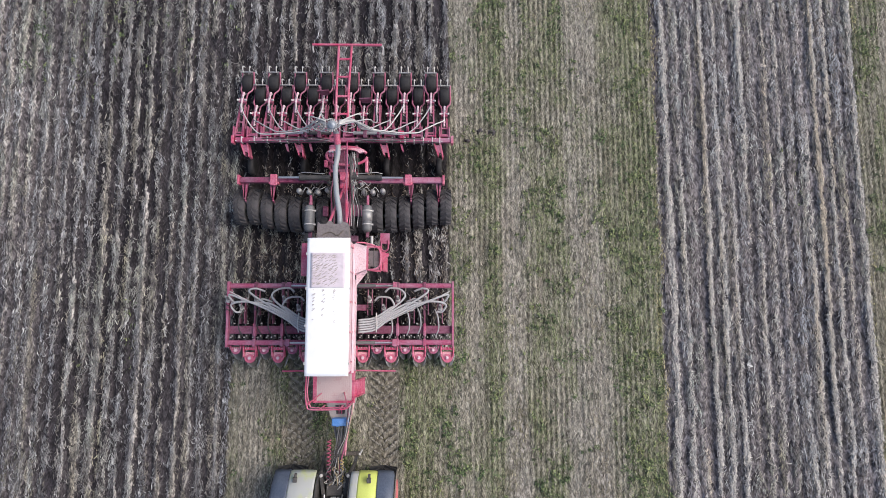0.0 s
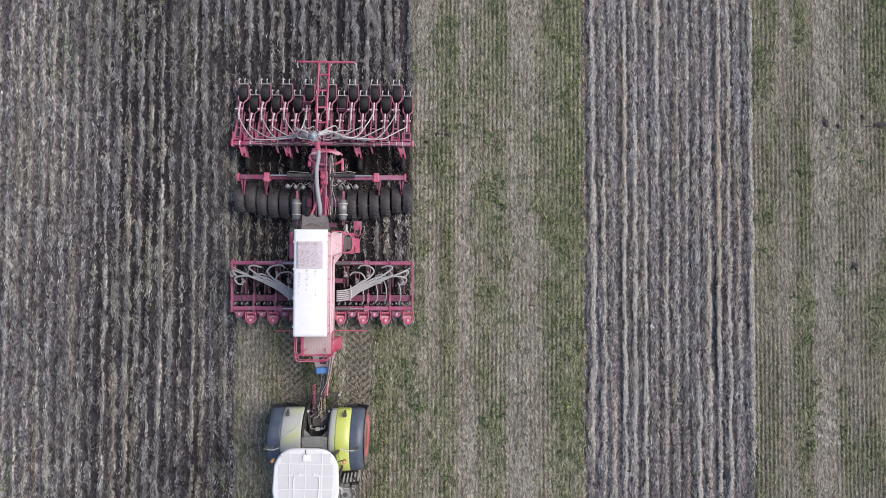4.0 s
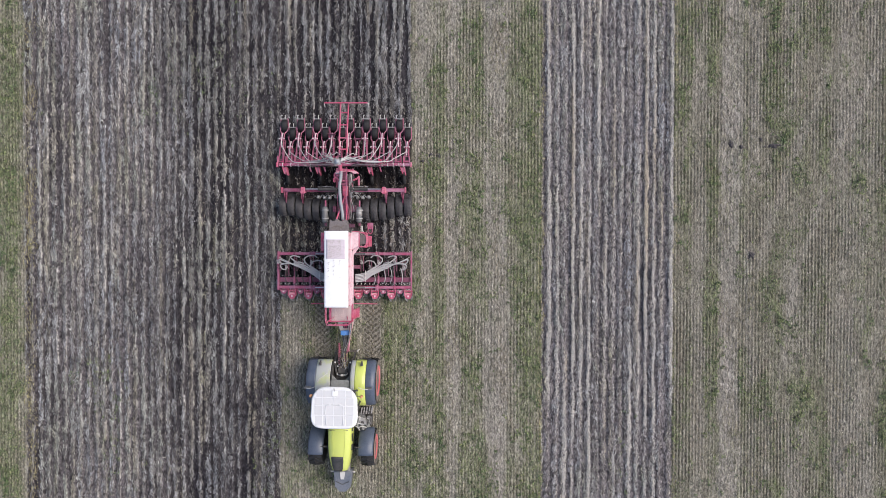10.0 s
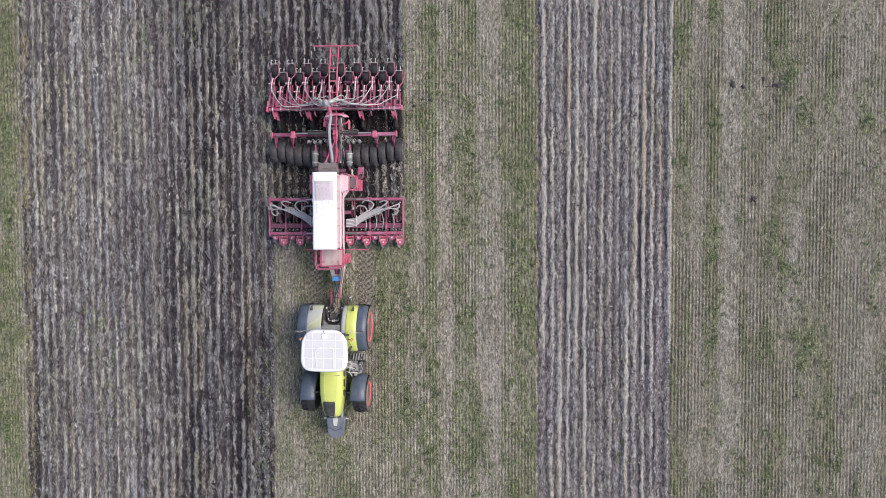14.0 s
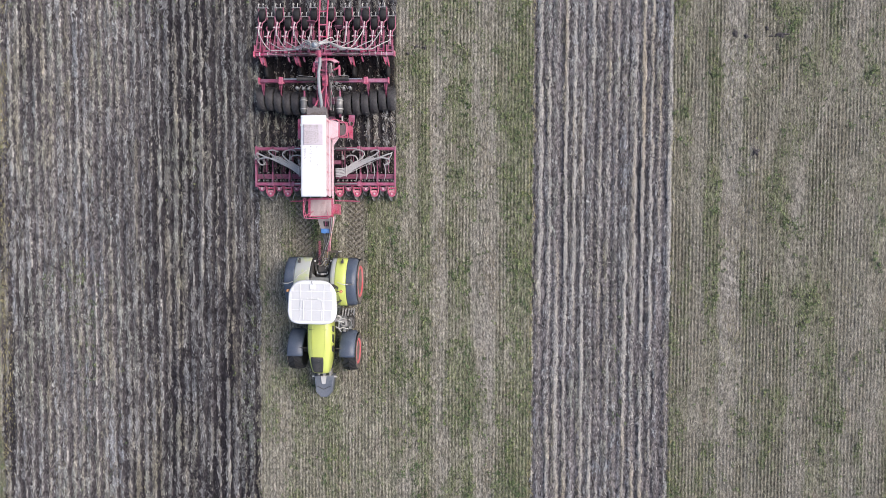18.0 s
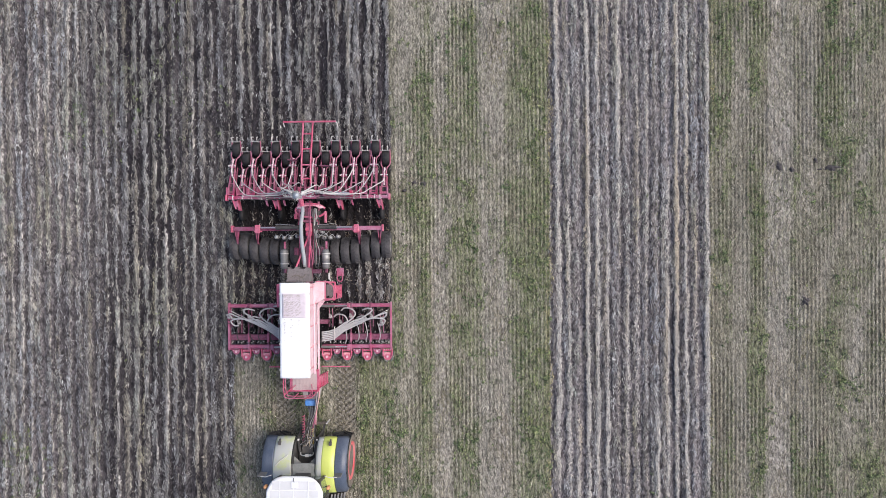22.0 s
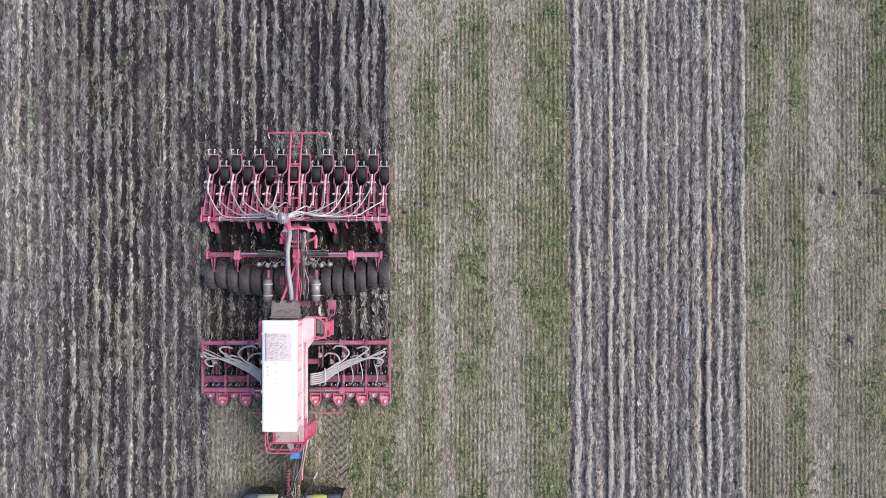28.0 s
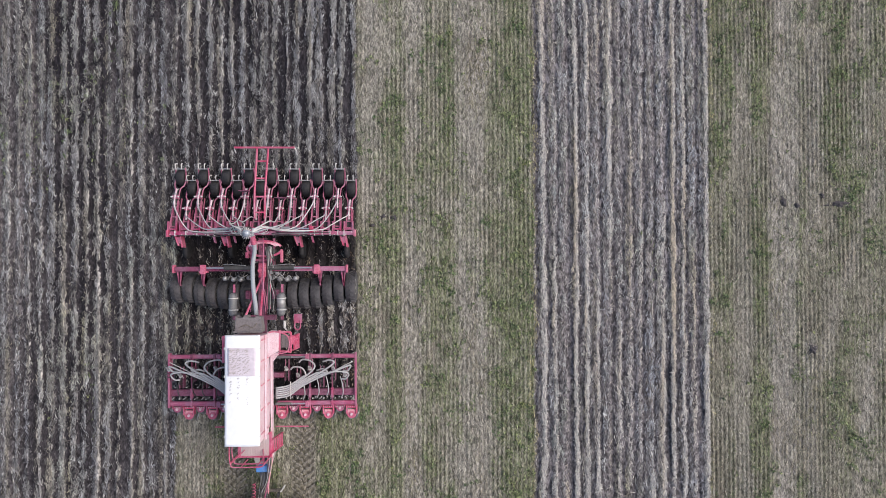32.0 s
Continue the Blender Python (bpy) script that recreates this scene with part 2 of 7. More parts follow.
def row_ridge(x, y):
    """Crests of straw beside the furrows, 0 to 1: uneven from row to row and along each row."""
    k, d = row_frame(x, y)
    left = (0.15 + 0.75 * noise2(k * 1.0 + 7, y * 0.13, 28)) * (0.25 + 0.9 * noise2(k * 1.0, y * 1.3, 29))
    right = np.clip(2.5 * noise2(k * 1.0 + 3, y * 0.12, 36) - 0.55, 0.08, 1.1) * (0.35 + 1.0 * noise2(k * 1.0, y * 1.6, 35))
    wiggle = 0.085 * (noise2(k * 1.0, y * 1.5, 30) - 0.5) + 0.055 * (noise2(k * 1.0, y * 4.6, 39) - 0.5)
    thin = np.exp(-(((d + 0.085 + wiggle) / 0.055) ** 2))
    broad = np.exp(-(((d + 0.13) / 0.10) ** 2))
    s = strip(x)
    return np.clip((1 - s) * left * (0.4 * thin + 0.75 * broad) + s * right * (1.1 * thin + 0.30 * broad), 0, 1.1)


def row_tone(x, y, seed):
    """Each sown row has a tone of its own that drifts along it."""
    k, d = row_frame(x, y)
    return noise2(k * 1.0 + 0.5, y * 0.07, seed) * 0.7 + noise2(k * 1.0 + 0.5, y * 0.6, seed + 1) * 0.3


def windrow(x, y, wide=0.15):
    """A pale line of straw left lying along an old path on the far strip."""
    return np.exp(-(((x - 18.5 - 0.4 * (noise2(y * 0.12, 0 * y, 71) - 0.5) - 0.15 * noise2(y * 0.8, 0 * y, 72)) / wide) ** 2)) * step(noise2(y * 0.35, 0 * y + 3, 73), 0.15, 0.5)


def tramline(x, c, w):
    return np.exp(-(((x - c) / w) ** 2))


def band(x, lo, hi, soft=0.15):
    return step(x, lo - soft, lo + soft) * (1 - step(x, hi - soft, hi + soft))


def beaten(x, y):
    """Paths where machines have rolled the straw flat and pale; one band also offsets the tractor's shadow."""
    w = x + 0.35 * (noise2(x * 0.8, y * 0.25, 90) - 0.5) + 0.16 * (noise2(x * 2.5, y * 1.5, 91) - 0.5)
    fade = 0.35 + 0.85 * noise2(x * 0.4, y * 0.16, 92)
    f2 = 0.2 + 1.0 * noise2(x * 0.4 + 9, y * 0.2, 93)
    out = 0.75 * band(w, 6.35, 7.35) * fade + 0.65 * band(w, 4.55, 5.15) * f2 + 0.50 * band(w, 3.05, 3.75, 0.25) * (0.4 + 0.6 * f2)
    # tan ground left of the tractor, painted lighter to offset its shadow
    out = out + 0.45 * band(w, -3.1, -2.0, 0.3) * (0.5 + 0.5 * f2)
    out = out + 0.95 * band(w, 17.2, 18.15) * fade + 0.35 * band(w, 20.2, 21.0) * f2 + 0.40 * band(w, 22.4, 24.2, 0.4) * fade + 0.4 * band(w, 15.9, 16.5) * f2
    for c in (16.9, 18.9):
        out = out + 0.45 * tramline(w - c - 0.009 * (y + 14) ** 2, 0.0, 0.22) * step(x, 15.2, 15.6) * fade
    return np.clip(out, 0, 1)


def greenness(x, y):
    """Volunteer plants on the unworked strips: clumps and patches drawn out along the driving direction."""
    x0 = x
    x = x + 0.5 * (noise2(x * 0.6, y * 0.3, 33) - 0.5)
    patch = 0.24 * noise2(x * 0.75, y * 0.22, 31) + 0.25 * noise2(x * 1.5, y * 0.6, 32) + 0.27 * noise2(x * 3.8, y * 2.0, 34) + 0.24 * noise2(x0 * 2.1, y * 0.05, 37)
    more = 0.15 * tramline(x0, 8.45, 0.45) + 0.03 * tramline(x, 5.9, 0.4) + 0.03 * tramline(x, -2.5, 0.5) + 0.13 * tramline(x, -15.9, 0.6) + 0.05 * tramline(x, 19.5, 0.8) + 0.08 * tramline(x, 15.6, 0.45) - 0.03 * step(x, 14.9, 15.2)
    bare = 0.22 * beaten(x0, y) + 0.10 * tramline(x, 1.1, 0.45) + 0.06 * tramline(x, -1.16, 0.45)
    return step(patch + more - bare, 0.34, 0.69)


def dryness(x, y):
    """How long ago the strip was worked: dry soil is paler."""
    d = 0.06 * step(-x, 3.1, 3.3) + 0.42 * step(-x, 6.0, 11.0) - 0.2 * step(-x, 12.5, 14.0) + 0.80 * strip(x)
    return np.clip(d + 0.35 * (noise2(x * 0.45, y * 0.14, 41) - 0.5) + 0.35 * (noise2(x * 2.4, y * 0.2, 42) - 0.5), 0, 1)


def freshness(x, y):
    """The passes worked last: more open soil, less straw on top; most of all under and just behind the tools, where it
    also paints the drill's shade.
    """
    last = step(x, -3.2, -3.1) * (1 - step(x, 2.9, 3.0))
    return (1 - step(-x, 6.4, 10.8)) * (1 - step(x, 2.9, 3.0)) * (1.0 - 0.45 * last) + 0.9 * last * step(y, 3.4, 4.2) * (1 - step(y, 7.5, 10.5))


def damp_and_shade(x, y):
    """Wet, freshly opened soil round the working tools, with the drill's shade painted in."""
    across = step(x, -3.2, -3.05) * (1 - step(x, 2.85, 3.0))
    # darker left of the middle: the hopper's shade goes into the mask
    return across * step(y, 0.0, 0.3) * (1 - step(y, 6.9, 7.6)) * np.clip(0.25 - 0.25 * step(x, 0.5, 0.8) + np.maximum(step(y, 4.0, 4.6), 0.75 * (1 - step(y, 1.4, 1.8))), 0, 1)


def track(x, y):
    """The lugged wheel tracks behind the tractor, in front of the drill: mask and lug relief."""
    along = step(-y, 0.1, 0.7) * (1 - step(-y, 4.3, 4.9))
    mask, lug = 0 * x, 0 * x
    for c in (-1.16, 1.10):
        inside = step(x, c - 0.42, c - 0.33) * (1 - step(x, c + 0.33, c + 0.42))
        mask = mask + inside * along
        lug = lug + inside * along * np.sin((y + 0.75 * np.abs(x - c)) * 2 * np.pi / 0.26 + 1.6 * np.sign(x - c))
    return mask, lug


def axis_values(lo, hi, d, far):
    fine = np.arange(lo, hi + d / 2, d)
    out, s, v = [], d, 0.0
    while v < far:
        s *= 1.35
        v += s
        out.append(v)
    out = np.array(out)
    return np.concatenate([lo - out[::-1], fine, hi + out])


def stubble_phase(x, y):
    return x * 2 * np.pi / 0.15 + 2.0 * noise2(x * 0.25, y * 0.12, 54) + 0.9 * noise2(x * 2.1, y * 0.7, 56) + 0.6 * noise2(x * 5, y * 2.5, 57)


def height(x, y):
    t, g = worked(x, y), greenness(x, y)
    clods = noise2(x * 9, y * 7, 51) - 0.5
    lumps = noise2(x * 3.1, y * 2.3, 52) - 0.5
    till = 0.03 + (0.055 - 0.015 * strip(x)) * row_ridge(x, y) - (0.07 - 0.02 * strip(x)) * furrow(x, y) + 0.05 * clods * (0.6 + 0.8 * noise2(x * 0.8, y * 0.6, 53)) + 0.04 * lumps
    fine_rows = np.cos(stubble_phase(x, y))
    flat = (0.011 + 0.003 * step(x, 14.9, 15.2)) * fine_rows * (0.2 + 1.3 * step(noise2(x * 0.7, y * 0.4, 55), 0.3, 0.7)) * (1 - 0.8 * beaten(x, y)) + 0.025 * lumps + 0.018 * clods + 0.03 * g * (clods + 0.5)
    mask, lug = track(x, y)
    return t * till + (1 - t) * (flat - mask * 0.03 + 0.02 * lug)


gx, gy = axis_values(-18.0, 28.5, 0.0375, 1500.0), axis_values(-16.0, 17.0, 0.13, 1500.0)
GX, GY = np.meshgrid(gx, gy, indexing="ij")
near = (np.abs(GX) < 60) & (np.abs(GY) < 60)
GZ = np.where(near, height(GX, GY), 0.0)
nx, ny = len(gx), len(gy)
index = np.arange(nx * ny).reshape(nx, ny)
quads = np.stack([index[:-1, :-1], index[1:, :-1], index[1:, 1:], index[:-1, 1:]], -1).reshape(-1, 4)
ground_mesh = bpy.data.meshes.new("ground")
ground_mesh.vertices.add(nx * ny)
ground_mesh.vertices.foreach_set("co", np.stack([GX, GY, GZ], -1).astype(np.float32).ravel())
ground_mesh.loops.add(quads.size)
ground_mesh.loops.foreach_set("vertex_index", quads.astype(np.int32).ravel())
ground_mesh.polygons.add(len(quads))
ground_mesh.polygons.foreach_set("loop_start", np.arange(0, quads.size, 4, dtype=np.int32))
ground_mesh.update(calc_edges=True)
ground_mesh.polygons.foreach_set("use_smooth", np.ones(len(quads), bool))
for key, value in (("worked", worked(GX, GY)), ("green", greenness(GX, GY)), ("dry", dryness(GX, GY)), ("straw", row_ridge(GX, GY)), ("track", track(GX, GY)[0]), ("lug", track(GX, GY)[1]), ("phase", stubble_phase(GX, GY)), ("furrow", furrow(GX, GY)), ("path", np.maximum(beaten(GX, GY), 0.8 * windrow(GX, GY, 0.22))), ("clean", strip(GX)), ("fresh", freshness(GX, GY)), ("lean", step(GX, 15.0, 15.2)), ("moist", damp_and_shade(GX, GY)), ("tone", row_tone(GX, GY, 81)), ("warm", row_tone(GX, GY, 84))):
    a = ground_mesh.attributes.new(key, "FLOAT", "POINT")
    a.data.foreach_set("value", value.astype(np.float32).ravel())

FIELD, n, l, bsdf = nodes_of("field_soil")


def attr(key):
    node = n.new("ShaderNodeAttribute")
    node.attribute_name = key
    return node.outputs["Fac"]


co = n.new("ShaderNodeTexCoord").outputs["Object"]


def fibre(sx, sy, detail=4.0, warp=0.6):
    mp = n.new("ShaderNodeMapping")
    mp.inputs["Scale"].default_value = (sx, sy, 10)
    l.new(co, mp.inputs[0])
    t = add(n, "ShaderNodeTexNoise", Scale=1.0, Detail=detail, Roughness=0.65, Distortion=warp)
    l.new(mp.outputs[0], t.inputs["Vector"])
    return t.outputs[0]


f1, f2, f3, f4, f5 = fibre(14, 5, 4.0, 1.6), fibre(30, 10, 3.0, 2.0), fibre(2.2, 0.6), fibre(8, 6, 5.0, 0.6), fibre(0.5, 0.22, 3.0, 0.3)
f6 = fibre(2.7, 0.16, 3.0, 0.2)


def wisps(angle, long, wide, warp):
    """Fibres that lie aslant to the driving direction."""
    mp = n.new("ShaderNodeMapping")
    mp.vector_type = "TEXTURE"
    mp.inputs["Rotation"].default_value = (0, 0, angle)
    mp.inputs["Scale"].default_value = (wide, long, 1.0)
    l.new(co, mp.inputs[0])
    t = add(n, "ShaderNodeTexNoise", Scale=1.0, Detail=2.0, Roughness=0.55, Distortion=warp)
    l.new(mp.outputs[0], t.inputs["Vector"])
    return t.outputs[0]


def speck(sx, sy):
    """A tone of its own for each small tuft or clod."""
    mp = n.new("ShaderNodeMapping")
    mp.inputs["Scale"].default_value = (sx, sy, 0.01)
    wob = add(n, "ShaderNodeTexNoise", Scale=13.0, Detail=1.0)
    l.new(co, wob.inputs["Vector"])
    sh = n.new("ShaderNodeVectorMath")
    sh.operation = "MULTIPLY_ADD"
    l.new(wob.outputs["Color"], sh.inputs[0])
    sh.inputs[1].default_value = (0.07, 0.07, 0)
    l.new(co, sh.inputs[2])
    l.new(sh.outputs[0], mp.inputs[0])
    t = add(n, "ShaderNodeTexVoronoi", Scale=1.0)
    l.new(mp.outputs[0], t.inputs["Vector"])
    sep = n.new("ShaderNodeSeparateColor")
    l.new(t.outputs["Color"], sep.inputs[0])
    return sep.outputs[0]


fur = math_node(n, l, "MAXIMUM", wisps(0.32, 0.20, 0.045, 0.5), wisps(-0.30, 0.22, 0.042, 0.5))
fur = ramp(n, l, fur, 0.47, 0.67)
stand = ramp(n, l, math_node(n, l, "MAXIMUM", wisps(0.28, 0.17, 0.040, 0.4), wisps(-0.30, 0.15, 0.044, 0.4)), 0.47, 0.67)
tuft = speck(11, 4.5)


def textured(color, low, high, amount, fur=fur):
    """The same colour with light on the strands and shade in the gaps painted into it."""
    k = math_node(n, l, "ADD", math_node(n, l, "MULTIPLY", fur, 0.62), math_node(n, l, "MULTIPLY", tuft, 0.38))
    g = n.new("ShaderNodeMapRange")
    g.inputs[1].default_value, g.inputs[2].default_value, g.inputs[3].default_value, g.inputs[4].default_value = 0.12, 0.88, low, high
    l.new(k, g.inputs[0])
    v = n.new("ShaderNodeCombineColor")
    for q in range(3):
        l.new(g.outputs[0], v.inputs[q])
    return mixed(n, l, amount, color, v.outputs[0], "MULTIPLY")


soil = mixed(n, l, attr("dry"), (0.024, 0.0212, 0.026), (0.262, 0.238, 0.236))
soil = mixed(n, l, math_node(n, l, "MULTIPLY", ramp(n, l, f6, 0.45, 0.62), 0.3), soil, (0.105, 0.090, 0.088))
# one dark colour for damp soil and the shade under the drill
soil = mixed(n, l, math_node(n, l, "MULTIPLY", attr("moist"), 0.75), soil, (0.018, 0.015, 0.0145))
soil = mixed(n, l, ramp(n, l, f4, 0.40, 0.58), mixed(n, l, 0.65, soil, (0.012, 0.0105, 0.012)), soil)
lie = math_node(n, l, "ADD", f1, math_node(n, l, "MULTIPLY", attr("straw"), 0.26))
# Furrows lose litter to dark soil, which also puts their shade into the colour.
lie = math_node(n, l, "SUBTRACT", lie, math_node(n, l, "MULTIPLY", attr("furrow"), 0.40))
lie = math_node(n, l, "ADD", lie, math_node(n, l, "MULTIPLY", math_node(n, l, "SUBTRACT", f5, 0.5), 0.30))
lie = math_node(n, l, "ADD", lie, math_node(n, l, "MULTIPLY", math_node(n, l, "SUBTRACT", f6, 0.5), 0.20))
lie = math_node(n, l, "SUBTRACT", lie, math_node(n, l, "MULTIPLY", attr("clean"), 0.06))
lie = math_node(n, l, "SUBTRACT", lie, math_node(n, l, "MULTIPLY", attr("fresh"), 0.085))
lie = math_node(n, l, "ADD", lie, math_node(n, l, "MULTIPLY", math_node(n, l, "SUBTRACT", attr("tone"), 0.5), 0.30))
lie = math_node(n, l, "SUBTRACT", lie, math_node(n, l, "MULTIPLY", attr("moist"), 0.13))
litter = math_node(n, l, "MULTIPLY", ramp(n, l, lie, 0.42, 0.57), 0.85)
chaff = mixed(n, l, ramp(n, l, f2, 0.40, 0.59), (0.045, 0.044, 0.045), (0.295, 0.290, 0.290))
chaff = mixed(n, l, math_node(n, l, "MULTIPLY", ramp(n, l, f6, 0.36, 0.52), 0.3), mixed(n, l, 0.5, chaff, (0.24, 0.20, 0.14)), chaff)
chaff = mixed(n, l, math_node(n, l, "MULTIPLY", ramp(n, l, attr("warm"), 0.52, 0.82), 0.45), chaff, mixed(n, l, f2, (0.12, 0.10, 0.065), (0.40, 0.35, 0.25)))
chaff = mixed(n, l, math_node(n, l, "MULTIPLY", ramp(n, l, f5, 0.54, 0.66), 0.30), chaff, mixed(n, l, f2, (0.07, 0.085, 0.04), (0.26, 0.28, 0.16)))
chaff = mixed(n, l, math_node(n, l, "MULTIPLY", attr("straw"), 0.70), chaff, (0.60, 0.565, 0.52))
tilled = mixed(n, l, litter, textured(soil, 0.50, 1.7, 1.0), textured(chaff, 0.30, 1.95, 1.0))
rowwave = n.new("ShaderNodeMath")
rowwave.operation = "SINE"
l.new(attr("phase"), rowwave.inputs[0])
rowfade = math_node(n, l, "MULTIPLY", ramp(n, l, f4, 0.32, 0.60), math_node(n, l, "SUBTRACT", 1.0, math_node(n, l, "MULTIPLY", attr("path"), 0.85)))
stub_src = math_node(n, l, "ADD", f1, math_node(n, l, "MULTIPLY", math_node(n, l, "MULTIPLY", rowwave.outputs[0], rowfade), math_node(n, l, "ADD", 0.085, math_node(n, l, "MULTIPLY", attr("lean"), 0.02))))
stub = mixed(n, l, ramp(n, l, stub_src, 0.40, 0.60), (0.064, 0.060, 0.045), (0.30, 0.283, 0.222))
stub = mixed(n, l, math_node(n, l, "MULTIPLY", ramp(n, l, f2, 0.49, 0.61), 0.5), stub, (0.42, 0.388, 0.31))
stub = mixed(n, l, math_node(n, l, "MULTIPLY", ramp(n, l, f3, 0.40, 0.64), 0.40), stub, (0.16, 0.142, 0.115))
f8 = fibre(2.6, 0.10, 3.0, 0.3)
stub = mixed(n, l, math_node(n, l, "MULTIPLY", ramp(n, l, f8, 0.52, 0.64), 0.35), stub, mixed(n, l, f1, (0.25, 0.225, 0.188), (0.45, 0.412, 0.350)))
stub = mixed(n, l, math_node(n, l, "MULTIPLY", ramp(n, l, f8, 0.49, 0.40), 0.45), stub, mixed(n, l, f1, (0.075, 0.076, 0.045), (0.22, 0.218, 0.145)))
stub = mixed(n, l, math_node(n, l, "MULTIPLY", attr("lean"), 0.50), stub, mixed(n, l, f1, (0.072, 0.066, 0.050), (0.19, 0.174, 0.134)))
stub = mixed(n, l, math_node(n, l, "MULTIPLY", ramp(n, l, fibre(1.9, 0.9, 4.0, 0.8), 0.56, 0.68), 0.5), stub, mixed(n, l, f2, (0.10, 0.078, 0.062), (0.27, 0.215, 0.175)))
stub = mixed(n, l, math_node(n, l, "MULTIPLY", ramp(n, l, fibre(0.8, 0.25, 3.0, 0.5), 0.50, 0.66), 0.35), stub, mixed(n, l, f1, (0.07, 0.070, 0.044), (0.20, 0.20, 0.13)))
weed = mixed(n, l, ramp(n, l, f2, 0.42, 0.57), (0.048, 0.058, 0.026), (0.20, 0.225, 0.105))
patchy = math_node(n, l, "MULTIPLY", math_node(n, l, "SUBTRACT", math_node(n, l, "ADD", f4, math_node(n, l, "MULTIPLY", f1, 0.7)), 0.85), 2.2)
cover = math_node(n, l, "MULTIPLY", ramp(n, l, math_node(n, l, "ADD", math_node(n, l, "ADD", attr("green"), patchy), math_node(n, l, "MULTIPLY", rowwave.outputs[0], -0.25)), 0.10, 1.25), 0.62)
stub = mixed(n, l, math_node(n, l, "MULTIPLY", attr("path"), 0.75), stub, mixed(n, l, f2, (0.25, 0.224, 0.198), (0.52, 0.475, 0.425)))
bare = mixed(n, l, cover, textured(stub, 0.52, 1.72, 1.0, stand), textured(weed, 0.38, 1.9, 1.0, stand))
press = math_node(n, l, "MULTIPLY", attr("track"), ramp(n, l, attr("lug"), 0.45, -0.45))
bare = mixed(n, l, math_node(n, l, "MULTIPLY", attr("track"), 0.42), bare, (0.29, 0.265, 0.22))
bare = mixed(n, l, math_node(n, l, "MULTIPLY", press, 0.78), bare, (0.070, 0.063, 0.050))
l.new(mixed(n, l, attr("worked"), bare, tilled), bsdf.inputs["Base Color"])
bsdf.inputs["Roughness"].default_value = 0.92
bsdf.inputs["Specular IOR Level"].default_value = 0.2
bp = add(n, "ShaderNodeBump", Strength=0.9, Distance=0.03)
l.new(math_node(n, l, "ADD", f1, f4), bp.inputs["Height"])
l.new(bp.outputs[0], bsdf.inputs["Normal"])
ground_mesh.materials.append(FIELD)
ground = tagged(new("ground", ground_mesh), "stubble field with alternating strip-tilled and green unworked strips", "field", kind="structure")


def strands(name, place, turn, length, wide, lift, material, label, category, arch=0.35, rise=0.5):
    """One mesh of short bent pointed strands on the ground: centre, heading, half length and half width of each."""
    m = len(place)
    c, s = np.cos(turn), np.sin(turn)
    along = np.stack([c * length, s * length, 0 * c], -1)
    side = np.stack([-s * wide, c * wide, 0 * c], -1)
    base = np.column_stack([place, height(place[:, 0], place[:, 1]) + lift])
    r = np.random.default_rng(3)
    along[:, 2] = (r.random(m) - 0.5) * rise * length
    side[:, 2] = (r.random(m) - 0.5) * 1.6 * wide
    bend = np.stack([-s, c, 0 * c], -1) * (length * r.normal(0, 0.25, m))[:, None]
    bend[:, 2] = wide * 1.2 + arch * 0.35 * length * r.random(m)
    v = np.stack([base - along - 0.6 * side, base - along + 0.6 * side, base + bend - side, base + bend + side, base + along], 1)
    at = 5 * np.arange(m, dtype=np.int32)[:, None]
    loops = (np.array([[0, 2, 3, 1, 2, 4, 3]], dtype=np.int32) + at).ravel()
    me = bpy.data.meshes.new(name)
    me.vertices.add(5 * m)
    me.vertices.foreach_set("co", v.astype(np.float32).ravel())
    me.loops.add(7 * m)
    me.loops.foreach_set("vertex_index", loops)
    me.polygons.add(2 * m)
    me.polygons.foreach_set("loop_start", (np.array([[0, 4]], dtype=np.int32) + 7 * np.arange(m, dtype=np.int32)[:, None]).ravel())
    me.update(calc_edges=True)
    me.materials.append(material)
    return tagged(new(name, me), label, category, kind="stuff")


def scatter(count, density, seed, lo=-17.0, hi=27.0):
    """Points over the near field, kept by a density from 0 to 1."""
    r = np.random.default_rng(seed)
    p = np.column_stack([r.uniform(lo, hi, count), r.uniform(-15.0, 17.0, count)])
    return p[r.random(count) < density(p[:, 0], p[:, 1])]


# Straw is thinned under the tools, which also deepens the drill's shade there.
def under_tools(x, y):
    return np.minimum(1, damp_and_shade(x, y) + (0.9 * band(y, 5.1, 7.2, 0.3) + 0.5 * band(y, 3.9, 5.0, 0.3)) * band(x, -3.1, 2.9, 0.08))


def straw_density(x, y):
    """Straw lies on the bands between the furrows, thick along the crests, in tufts."""
    tufts = (0.10 + 1.55 * step(0.6 * noise2(x * 5.5, y * 1.6, 65) + 0.4 * noise2(x * 11, y * 4, 64), 0.32, 0.66)) * (1 - 0.45 * np.clip(freshness(x, y), 0, 1))
    s = strip(x)
    mat = (1 - s) * (0.42 + 0.60 * row_ridge(x, y)) * tufts + s * (0.30 * tufts + 0.3 * row_ridge(x, y))
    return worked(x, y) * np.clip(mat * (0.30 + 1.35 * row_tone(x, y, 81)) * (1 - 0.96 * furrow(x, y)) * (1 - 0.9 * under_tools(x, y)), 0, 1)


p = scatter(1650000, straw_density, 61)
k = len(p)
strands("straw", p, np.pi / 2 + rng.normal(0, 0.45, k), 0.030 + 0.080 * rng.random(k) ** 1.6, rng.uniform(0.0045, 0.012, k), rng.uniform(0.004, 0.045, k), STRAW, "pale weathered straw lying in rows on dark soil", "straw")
p = scatter(340000, lambda x, y: worked(x, y) * np.clip(1.25 * row_ridge(x, y) ** 1.5, 0, 1), 63, EDGE_B, EDGE_C)
